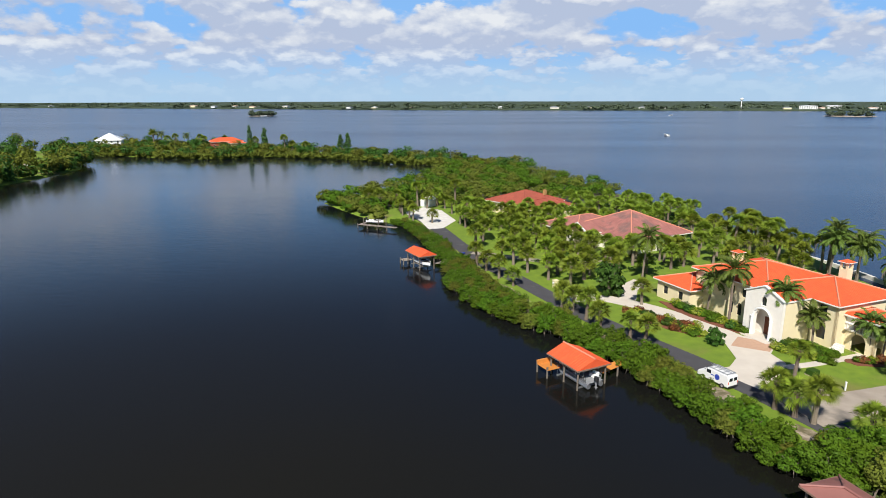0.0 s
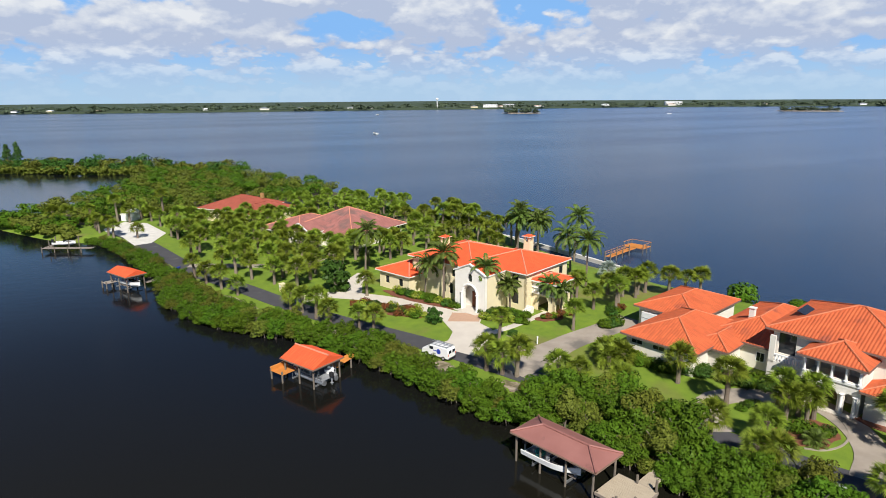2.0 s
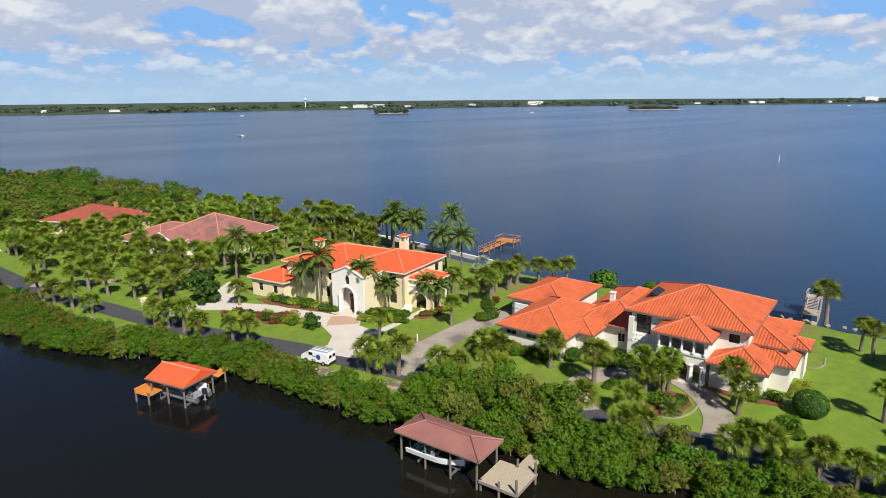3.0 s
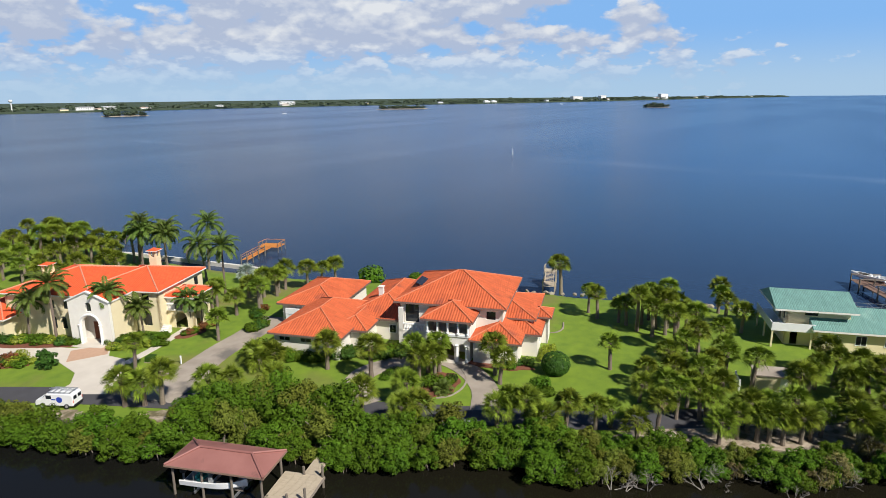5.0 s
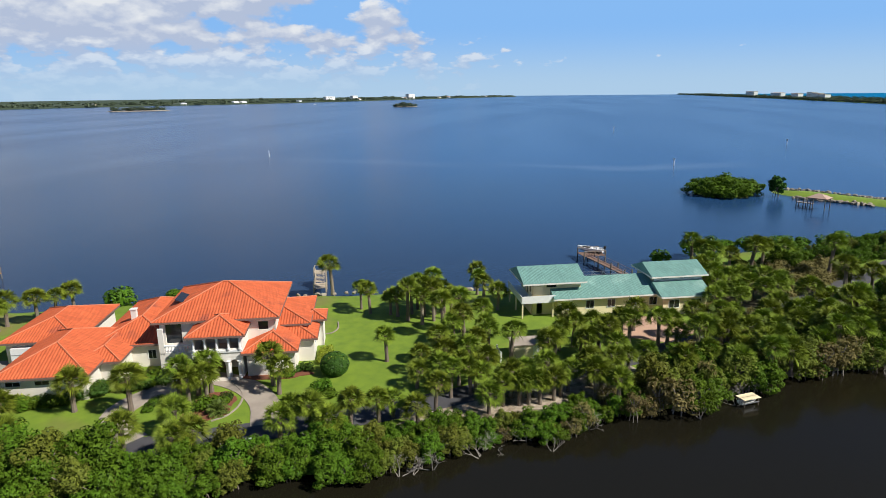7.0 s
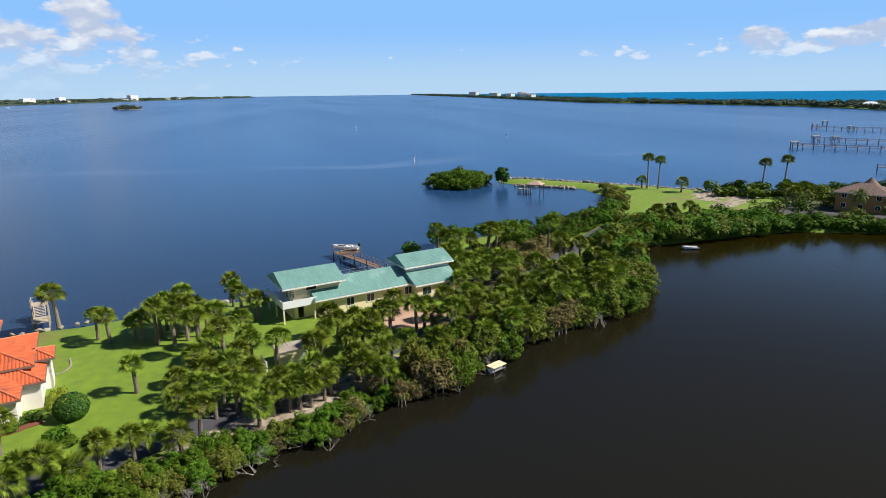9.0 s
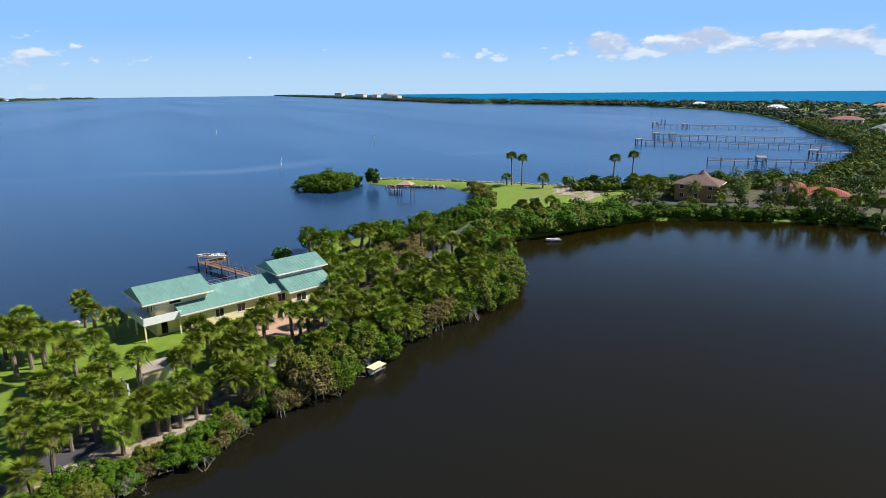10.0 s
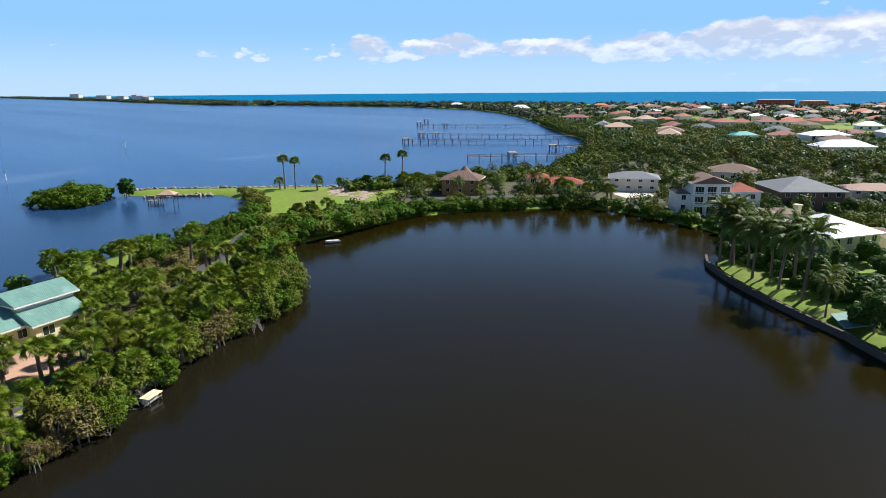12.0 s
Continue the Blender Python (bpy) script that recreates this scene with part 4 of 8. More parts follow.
def clay_villa():
    h = thing("house", pose(64.9, 34.0, 1.0, 0, 0, 16), "large pale stucco villa with many hipped clay barrel-tile roofs", "house")
    R, G, W = M_TILE_CLAY, M_RIDGE_CLAY, M_WALL
    # right wing
    block(h, 0.1, 9.0, -5.9, -0.3, 3.2, W, R, 0.40, 0.5, axis="x", ridge=G, fascia=M_TILE_BROWN)
    window(h, 0.1, -3.0, 0.9, 1.0, 1.4, -90, 1)
    block(h, 3.8, 13.0, -7.9, -1.0, 3.2, W, R, 0.36, 0.55, axis="x", ridge=G, fascia=M_TILE_BROWN, faces="s", win=(0.9, 0.8), step=4)
    block(h, 6.0, 16.0, -7.0, 2.0, 4.4, W, R, 0.30, 0.5, axis="x", ridge=G, fascia=M_TILE_BROWN)
    # corner turret
    bm = bmesh.new()
    panel(bm, (8.6, -6.2), (8.6, -8.8), 0, 3.9, 0.25, [(1.3, 1.0, 2.2, 3.5, True)])
    panel(bm, (8.6, -8.8), (11.4, -8.8), 0, 3.9, 0.25, [(1.4, 1.2, 2.2, 3.5, True)])
    box(bm, 11.15, 11.4, -8.5, -6.2, 0, 3.9)
    part("turret_wall", bm, M_TRIM, h)
    roof_on(h, 8.1, 11.9, -9.3, -5.8, 3.9, 0.40, R, G, fascia=M_TILE_BROWN)
    # entrance block: arcade below, open gallery above
    bm = bmesh.new()
    panel(bm, (0.0, 5.9), (0.0, 0.1), 0, 3.2, 0.35, [(2.6, 2.3, 0.02, 2.8, True), (4.75, 0.8, 0.02, 2.4, True), (0.75, 0.8, 0.02, 2.4, True)])
    panel(bm, (0.0, 5.9), (0.0, 0.1), 3.2, 5.6, 0.35, [(0.9, 1.15, 3.75, 5.3, False), (2.25, 1.15, 3.75, 5.3, False), (3.6, 1.15, 3.75, 5.3, False), (4.95, 1.15, 3.75, 5.3, False)])
    box(bm, 0.35, 4.0, 5.6, 5.9, 0, 5.6)
    box(bm, 0.35, 4.0, 0.1, 0.4, 0, 5.6)
    part("entrance_wall", bm, M_TRIM, h, "white arcade with a gallery above")
    for y in (5.62, 4.33, 2.98, 1.63, 0.35):
        bm = bmesh.new()
        tube(bm, [(-0.08, y, 3.7), (-0.08, y, 3.85), (-0.08, y, 3.9), (-0.08, y, 5.0), (-0.08, y, 5.1), (-0.08, y, 5.3)], [0.2, 0.2, 0.13, 0.11, 0.18, 0.2], 8)
        part("column", bm, M_WHITE, h, "white gallery column")
    for y in (1.75, 0.5):
        bm = bmesh.new()
        tube(bm, [(-0.2, y, 0.0), (-0.2, y, 0.2), (-0.2, y, 0.25), (-0.2, y, 2.1), (-0.2, y, 2.3)], [0.26, 0.26, 0.18, 0.16, 0.26], 10)
        part("column", bm, M_WHITE, h, "white entrance column")
    part("ledge", boxes((-0.12, 0.0, 0.1, 5.9, 3.35, 3.6)), M_WHITE, h)
    part("gallery_floor", boxes((0.3, 4.0, 0.4, 5.6, 3.1, 3.3)), M_TRIM, h)
    part("inner_wall", boxes((3.2, 3.4, 0.4, 5.6, 0, 5.6)), W, h)
    d = part("door", boxes((3.08, 3.18, 2.2, 4.2, 0.05, 2.6)), M_WOOD_BROWN, h, "dark double entrance door")
    part("door_handle", boxes((3.0, 3.07, 3.2, 3.25, 1.0, 1.4)), M_ALU, d)
    part("door_step", boxes((-0.9, 0.0, 0.6, 5.4, 0, 0.14)), M_DRIVE, h)
    roof_on(h, -0.6, 6.5, -0.4, 6.4, 5.6, 0.42, R, G, fascia=M_TILE_BROWN)
    # main two-storey block
    bm = bmesh.new()
    panel(bm, (3.6, 10.4), (3.6, -3.4), 0, 6.4, 0.3, [(1.6, 1.9, 3.4, 5.9, False), (12.3, 1.2, 4.6, 5.7, False)])
    panel(bm, (3.6, -3.4), (16.7, -3.4), 0, 6.4, 0.3, [(3.0, 1.2, 4.8, 5.8, False), (8.0, 1.4, 4.6, 5.8, False)])
    box(bm, 16.4, 16.7, -3.1, 10.1, 0, 6.4)
    box(bm, 3.9, 16.7, 10.1, 10.4, 0, 6.4)
    part("wall", bm, W, h)
    part("glazing", boxes((3.78, 3.82, -3.0, 10.0, 3.3, 6.0), (5.6, 15.0, -3.24, -3.2, 4.5, 5.9)), M_GLASS, h)
    roof_on(h, 2.9, 17.3, -4.0, 11.1, 6.4, 0.38, R, G, fascia=M_TILE_BROWN)
    # front balcony
    part("balcony_floor", boxes((1.2, 3.6, 5.9, 9.9, 2.95, 3.2)), M_TRIM, h)
    part("balcony_wall", boxes((1.2, 1.5, 9.3, 9.9, 0, 6.2), (1.5, 3.6, 9.6, 9.9, 0, 2.95), (1.2, 1.4, 5.9, 9.3, 0, 2.95)), W, h)
    bm = bmesh.new()
    for i in range(10):
        y = 6.1 + i * 0.34
        tube(bm, [(1.32, y, 3.2), (1.32, y, 3.4), (1.32, y, 3.6), (1.32, y, 3.95)], [0.06, 0.10, 0.05, 0.06], 6)
    box(bm, 1.2, 1.44, 5.9, 9.3, 3.95, 4.08)
    part("balustrade", bm, M_WHITE, h)
    # middle and garage wings
    block(h, 4.9, 21.0, 9.9, 18.5, 3.2, W, R, 0.42, 0.6, axis="x", ridge=G, fascia=M_TILE_BROWN, faces="w", win=(0.9, 1.1), step=3.0)
    block(h, -3.3, 10.0, 16.5, 25.6, 3.2, W, R, 0.40, 0.6, axis="x", ridge=G, fascia=M_TILE_BROWN, faces="w", win=(1.5, 0.5), step=3.0, win_off=2.1)
    block(h, 0.5, 10.0, 14.5, 18.5, 3.0, W, R, 0.40, 0.6, axis="x", ridge=G, fascia=M_TILE_BROWN)
    block(h, 7.6, 20.0, 22.0, 30.4, 3.2, W, R, 0.34, 0.6, axis="x", ridge=G, fascia=M_TILE_BROWN, faces="w", win=(1.2, 1.1))
    garage = part("garage_door", boxes((6.9, 7.5, 26.4, 29.6, 0.05, 2.5)), M_WHITE, h)
    part("door_rail", boxes((6.86, 6.9, 26.4, 29.6, 0.85, 0.9), (6.86, 6.9, 26.4, 29.6, 1.65, 1.7)), M_GREY, garage)
    c = part("chimney", boxes((9.5, 10.1, 15.1, 15.75, 4.4, 6.0), (9.4, 10.2, 15.0, 15.85, 6.0, 6.1)), M_TRIM, h)
    part("solar_panel", boxes((-1.6, 1.6, -0.6, 0.6, 0, 0.08)), M_SOLAR, h).matrix_basis = pose(9.0, 8.9, 7.52, 22, 0, 0)
    return h


def green_house():
    h = thing("house", pose(90, 1.8, 1.0, 0, 0, -73), "cream riverside house with long sea-green tile roofs", "house")
    R = M_TILE_GREEN
    # north end: two storeys with a wrap-round deck
    bm = bmesh.new()
    panel(bm, (1.6, 6.9), (1.6, 0.6), 0, 5.3, 0.25, [(1.4, 1.2, 3.3, 4.8, False), (3.4, 1.0, 2.7, 4.8, False), (5.2, 1.0, 3.3, 4.8, False)])
    panel(bm, (1.6, 0.6), (9.2, 0.6), 0, 5.3, 0.25, [(3.0, 1.6, 4.2, 5.0, False), (1.2, 0.9, 0.05, 2.1, False)])
    box(bm, 8.95, 9.2, 0.85, 6.9, 0, 5.3)
    box(bm, 1.85, 8.95, 6.65, 6.9, 0, 5.3)
    part("wall", bm, M_CREAM, h)
    part("glazing", boxes((1.75, 1.79, 1.0, 6.5, 2.6, 4.9), (2.0, 6.0, 0.75, 0.79, 4.1, 5.1)), M_GLASS, h)
    # gable ends
    for x in (1.6, 8.95):
        bm = bmesh.new()
        v = [bm.verts.new(p) for p in ((x, 0.6, 5.3), (x, 6.9, 5.3), (x, 3.75, 6.5), (x + 0.25, 0.6, 5.3), (x + 0.25, 6.9, 5.3), (x + 0.25, 3.75, 6.5))]
        for f in ((0, 2, 1), (3, 4, 5), (0, 3, 5, 2), (1, 2, 5, 4)):
            bm.faces.new([v[i] for i in f])
        part("gable", bm, M_CREAM, h)
    roof_on(h, -0.1, 9.7, -0.6, 8.0, 5.25, 0.38, R, None, "gable", "x", spacing=0.20)
    part("deck", boxes((-0.4, 1.6, -0.9, 7.5, 2.35, 2.6), (1.6, 4.8, -0.9, 0.6, 2.35, 2.6)), M_WHITE, h)
    bm = bmesh.new()
    for x0, x1, y0, y1 in ((-0.4, -0.3, -0.9, 7.5), (-0.4, 4.8, -0.9, -0.8)):
        box(bm, x0, x1, y0, y1, 2.6, 3.45)
    part("parapet", bm, M_WHITE, h)
    for x, y in ((-0.2, -0.7), (-0.2, 3.2), (-0.2, 7.2), (4.5, -0.7)):
        part("post", boxes((x - 0.1, x + 0.1, y - 0.1, y + 0.1, 0, 2.35)), M_CREAM, h)
    # long middle range
    block(h, 5.2, 22.0, -0.8, 6.5, 3.0, M_CREAM, R, 0.46, 0.8, "gable", "x", faces="s", win=(1.2, 1.2), spacing=0.20)
    # south end
    block(h, 20.8, 28.6, 0.3, 6.2, 5.3, M_CREAM, R, 0.40, 0.7, "gable", "x", spacing=0.20)
    for x in (22.6, 25.6):
        window(h, x, 0.3, 4.78, 1.3, 0.42, 0)
    block(h, 21.0, 28.0, -2.7, 2.9, 3.0, M_CREAM, R, 0.42, 0.6, "gable", "x", faces="s", win=(1.6, 1.2), spacing=0.20)
    part("trim_band", boxes((20.75, 28.65, 0.24, 0.3, 4.2, 4.75)), M_WHITE, h)
    # pool cage behind the middle range
    bm = bmesh.new()
    for x in (9.5, 11.3, 13.1, 14.9, 16.7, 18.5, 20.3):
        beam(bm, (x, 6.7, 3.3), (x, 10.6, 3.3), 0.06)
        beam(bm, (x, 10.6, 0), (x, 10.6, 3.3), 0.06)
    for y in (7.2, 8.9, 10.6):
        beam(bm, (9.5, y, 3.3), (20.3, y, 3.3), 0.06)
    part("pool_cage", bm, M_ALU, h, "grey aluminium pool screen frame")
    return h


def pink_house():
    h = thing("house", pose(42, 143, 1.0, 0, 0, 30), "low villa with a faded pink tile roof among palms", "house")
    P, E = M_TILE_PINK, M_RIDGE_WHITE
    block(h, -8.5, 9, -11, 7, 3.2, M_WALL, P, 0.46, 0.9, faces="ws", win=(1.6, 1.7), ridge=E, spacing=0.45)
    block(h, -12, 4, 2, 14.5, 3.0, M_WALL, P, 0.34, 0.9, faces="w", win=(1.6, 1.7), axis="x", ridge=E, spacing=0.45)
    block(h, -12.5, -2, -2.0, 4.0, 3.6, M_TRIM, P, 0.55, 0.5, "gable", "x", spacing=0.45)
    bm = bmesh.new()
    for s in (-1, 1):
        beam(bm, (-13.05, 1.0 + s * 3.6, 3.55), (-13.05, 1.0, 5.55), 0.2, 0.3)
    part("bargeboard", bm, M_WHITE, h)
    return h


def rust_house():
    h = thing("house", pose(24.5, 180.5, 1.0, 0, 0, 40), "rust red hipped-roof house set among palms", "house")
    block(h, -7.0, 9.0, -6.0, 9.0, 3.4, M_CREAM, M_TILE_RUST, 0.36, 0.7, faces="ws", ridge=M_TILE_RUST, spacing=0.5)
    block(h, -9.0, 6.0, -12.0, -3.0, 3.2, M_CREAM, M_TILE_RUST, 0.36, 0.7, faces="ws", axis="x", ridge=M_TILE_RUST, spacing=0.5)
    part("chimney", boxes((4.7, 5.5, -2.9, -2.1, 5, 6.5)), M_BROWN_WALL, h)
    part("pool_screen", boxes((9.2, 15.5, -13.0, -3.0, 0.1, 3.4)), M_SCREEN, h, "dark mesh pool enclosure")
    return h


yellow_house()
clay_villa()
green_house()
pink_house()
rust_house()


def plain_house(x, y, turn, w, d, hgt, wall, roof, label, pitch=0.36, storeys=1, wing=None, faces="sw", kind="hip", tile=True, base=0.92, plain=False):
    h = thing("house", pose(x, y, base, 0, 0, turn), label, "house")
    block(h, -w / 2, w / 2, -d / 2, d / 2, hgt, wall, roof, pitch, 0.7, kind, faces=faces, storeys=storeys, tile=tile, spacing=0.6, plain=plain, step=4.5 if plain else 3.2, win=(1.8, 1.4) if plain else (1.1, 1.3))
    if wing:
        block(h, *wing, wall, roof, pitch, 0.6, faces="s", tile=tile, spacing=0.6)
    return h

# ---- far bank houses ----
plain_house(135, -152, 30, 12, 9, 5.2, M_BROWN_WALL, M_TILE_BROWN, "tan two-storey house with a brown hipped roof", 0.45, 2, faces="nw")
plain_house(113, -177, 40, 13, 8, 3.0, M_CREAM, M_TILE_RUST, "cream bungalow with an orange-red tile roof", 0.40, faces="nw")
plain_house(128, -184, 40, 7, 6, 3.0, M_CREAM, M_TILE_RUST, "small bungalow with a red roof", 0.40, faces="nw")
plain_house(97, -196, 30, 15, 10, 4.4, M_WALL, M_METAL_GREY, "grey-roofed two-storey house behind mangroves", 0.32, 2, faces="nw", tile=False)
plain_house(48, -200, 40, 17, 17, 5.4, M_TILE_BROWN, M_METAL_GREY, "large house under a wide grey metal hip roof", 0.34, 2, faces="nw", tile=False)
plain_house(80, -208, 20, 15, 10, 3.2, M_WALL, M_TILE_BROWN, "house with a low brown tile roof", 0.36, faces="nw", tile=False)
plain_house(80, -240, 20, 17, 12, 3.6, M_WALL, M_TILE_BROWN, "house with a wide brown roof", 0.36, faces="nw", tile=False)
plain_house(33, -219, 30, 14, 9, 4.2, M_WALL, M_TILE_TAN, "house with a pale orange roof and white walls", 0.3, 2, faces="nw", tile=False)


def white_villa():
    h = thing("house", pose(65.5, -171.5, 1.0, 0, 0, 38), "tall white waterside villa with balconies on three floors", "house")
    wall = M_WHITE
    block(h, -7, 3, -5, 5, 8.4, wall, M_TILE_BROWN, 0.36, 0.4, "gable", "y", tile=False, fascia=M_WHITE)
    block(h, -15.0, -7, -5, 4, 6.2, wall, M_TILE_RUST, 0.42, 0.4, tile=False, fascia=M_WHITE, faces="n", storeys=2)
    block(h, 3, 6.5, -5, 3.5, 5.4, wall, M_TILE_BROWN, 0.3, 0.3, tile=False, fascia=M_WHITE, faces="n", storeys=2)
    for z in (0.3, 3.0, 5.7):
        for x in (-5.4, -2.0, 1.2):
            window(h, x, 5.0, z, 2.2, 1.9, 180, 2)
    for z in (2.7, 5.4):
        b = part("balcony", boxes((-7.2, 3.2, 5.0, 7.0, z - 0.2, z)), M_WHITE, h)
        bm = bmesh.new()
        for i in range(22):
            cyl(bm, -7.0 + i * 0.48, 6.9, z, z + 0.95, 0.04, 5)
        box(bm, -7.2, 3.2, 6.85, 6.98, z + 0.95, z + 1.05)
        part("railing", bm, M_WHITE, b)
    for x in (-7.0, -3.6, -0.2, 3.0):
        part("column", boxes((x - 0.15, x + 0.15, 6.75, 7.05, 0, 5.4)), M_WHITE, h)
    bm = bmesh.new()
    for i in range(12):
        box(bm, -6.8 + i * 0.85, -6.65 + i * 0.85, 4.9, 7.3, 7.9, 8.1)
    part("pergola", bm, M_WHITE, h)
    return h


def metal_villa():
    h = thing("house", pose(29.5, -145.5, 1.0, 0, 0, -28), "cream house with a white standing-seam metal roof", "house")
    block(h, -7.5, 7.0, -7, 6.0, 5.0, M_CREAM, M_METAL_WHITE, 0.40, 0.7, tile=False, faces="nw", storeys=2, win=(1.3, 1.3), win_off=0.8)
    part("chimney", boxes((3.6, 4.8, 2.0, 3.0, 5.5, 9.0), (3.4, 5.0, 1.8, 3.2, 9.0, 9.3)), M_CREAM, h)
    part("deck", boxes((-6.5, 6.5, 6, 9.5, 1.6, 1.85)), M_WOOD_GREY, h)
    bm = bmesh.new()
    for i in range(27):
        box(bm, -6.5 + i * 0.5, -6.44 + i * 0.5, 9.4, 9.47, 1.85, 2.8)
    box(bm, -6.5, 6.5, 9.38, 9.5, 2.8, 2.9)
    part("railing", bm, M_WHITE, h)
    for x in (-6.2, -2.0, 2.0, 6.2):
        part("column", boxes((x - 0.12, x + 0.12, 9.2, 9.44, 0, 1.6)), M_WHITE, h)
    return h


white_villa()
metal_villa()
for x, y, w, d in ((44, -172, 9, 7), (40, -162, 7, 5), (18, -160, 14, 7)):
    s = thing("outbuilding", pose(x, y, 1.0, 0, 0, -30), "low outbuilding with a flat dark brown roof", "outbuilding")
    block(s, -w / 2, w / 2, -d / 2, d / 2, 2.6, M_WALL, M_TILE_BROWN, 0.18, 0.5, tile=False, faces="n")

# town behind
def town():
    rng = random.Random(11)
    roofs = [M_TILE_FAR, M_TILE_FAR, M_TILE_FAR, M_TILE_PINK, M_TILE_PINK, M_TILE_TAN, M_TILE_TAN, M_METAL_WHITE, M_TILE_BROWN, M_METAL_GREY]
    words = {M_TILE_FAR: "terracotta tile roof", M_TILE_TAN: "tan tile roof", M_TILE_PINK: "faded pink tile roof", M_METAL_WHITE: "white metal roof", M_TILE_BROWN: "brown roof", M_METAL_GREY: "grey roof"}
    done = []
    while len(done) < 150:
        x, y = rng.uniform(-60, 560), rng.uniform(-1150, -360)
        if x > 225 + max(0, (-y - 400)) * 0.78 or x < -60 + (-y - 250) * 0.02 or (x > 150 and y > -330) or (x > 165 and y > -345):
            continue
        if any((x - a) ** 2 + (y - b) ** 2 < 22 ** 2 for a, b in done):
            continue
        done.append((x, y))
        roof = rng.choice(roofs)
        two = rng.random() < 0.4
        plain_house(x, y, rng.uniform(20, 50) + rng.choice((0, 90)), rng.uniform(15, 24), rng.uniform(11, 15), 6.0 if two else 3.6, rng.choice((M_WALL, M_CREAM, M_WHITE)), roof,
                    ("two-storey house with a " if two else "single-storey house with a ") + words[roof] + " in a green suburb", rng.uniform(0.3, 0.45), 2 if two else 1, faces="n", tile=False, plain=True)
    return done


TOWN = town()
plain_house(134, -412, 40, 14, 9, 4.5, M_WHITE, M_TEAL, "house with a bright turquoise roof", 0.4, faces="n", tile=False, plain=True)
plain_house(585, -790, 40, 26, 16, 4.5, M_WHITE, M_METAL_WHITE, "large white pavilion with a white hip roof near the shore", 0.5, faces="n", tile=False, plain=True)
plain_house(800, -880, 40, 24, 14, 4.5, M_WHITE, M_METAL_WHITE, "white house with a white roof near the shore", 0.5, faces="n", tile=False, plain=True)
plain_house(72, -368, 40, 26, 13, 4.2, M_WHITE, M_METAL_WHITE, "wide white-roofed house in a green suburb", 0.42, faces="n", tile=False, plain=True)

# ---- plants ----
RNG = np.random.default_rng(5)


def fan_crown(seed, fronds=30, segs=11, stalk=0.75, blade=0.95):
    """Costapalmate fans round a bud: each blade segment is a folded, drooping quad."""
    rng = np.random.default_rng(seed)
    out = []
    for k in range(fronds):
        az = k * 2.39996 + rng.uniform(-0.2, 0.2)
        el = math.radians(80 - 102 * (k / fronds) ** 0.75 + rng.uniform(-9, 9))
        d = np.array([math.cos(az) * math.cos(el), math.sin(az) * math.cos(el), math.sin(el)])
        side = np.array([-math.sin(az), math.cos(az), 0.0])
        up = np.cross(side, d) * -1
        up = up if up[2] > 0 else -up
        roll = rng.uniform(-1.1, 1.1)
        side, up = side * math.cos(roll) + up * math.sin(roll), up * math.cos(roll) - side * math.sin(roll)
        s = stalk * rng.uniform(0.8, 1.15)
        hub = d * s + np.array([0, 0, -0.10 * s])
        out += [np.zeros(3), side * 0.03 + d * s * 0.5, hub, -side * 0.03 + d * s * 0.5]
        L = blade * rng.uniform(0.85, 1.15)
        for i in range(segs):
            a = math.radians(-82 + 164 * i / (segs - 1))
            e = d * math.cos(a) + side * math.sin(a) + up * 0.45 * (abs(math.sin(a)) - 0.4)
            q = -d * math.sin(a) + side * math.cos(a)
            ll = L * (0.72 + 0.28 * math.cos(a))
            sag = np.array([0, 0, -0.22 * ll * (0.4 + rng.random())])
            mid = hub + e * ll * 0.5 + up * 0.05
            out += [hub, mid + q * 0.045, hub + e * ll + sag, mid - q * 0.045]
    return np.array(out)


def feather_crown(seed, fronds=20, length=2.7, pairs=22, droop=0.9, lift=60):
    rng = np.random.default_rng(seed)
    out = []
    for k in range(fronds):
        az = k * 2.39996 + rng.uniform(-0.25, 0.25)
        el = math.radians(lift + 15 - (lift + 45) * (k / fronds) + rng.uniform(-8, 8))
        h = np.array([math.cos(az), math.sin(az), 0.0])
        side = np.array([-math.sin(az), math.cos(az), 0.0])
        L = length * rng.uniform(0.85, 1.1)
        pts = []
        p, a = np.zeros(3), el
        for i in range(9):
            pts.append(p.copy())
            p = p + (h * math.cos(a) + np.array([0, 0, math.sin(a)])) * L / 8
            a -= droop * (0.05 + 0.035 * i)
        for a0, b0 in zip(pts, pts[1:]):
            out += [a0 - side * 0.03, a0 + side * 0.03, b0 + side * 0.02, b0 - side * 0.02]
        for j in range(pairs):
            t = 0.12 + 0.86 * j / (pairs - 1)
            i = min(int(t * 8), 7)
            c = pts[i] + (pts[i + 1] - pts[i]) * (t * 8 - i)
            fwd = (pts[i + 1] - pts[i]) / np.linalg.norm(pts[i + 1] - pts[i])
            ll = 0.62 * (math.sin(math.pi * (0.12 + 0.80 * t))) * rng.uniform(0.85, 1.15)
            for s in (-1, 1):
                e = side * s * 0.8 + fwd * 0.55 + np.array([0, 0, -0.15])
                tip = c + e * ll + np.array([0, 0, -0.35 * ll * (0.4 + rng.random())])
                out += [c, c + e * ll * 0.45 + fwd * 0.05, tip, c + e * ll * 0.45 - fwd * 0.05]
    return np.array(out)


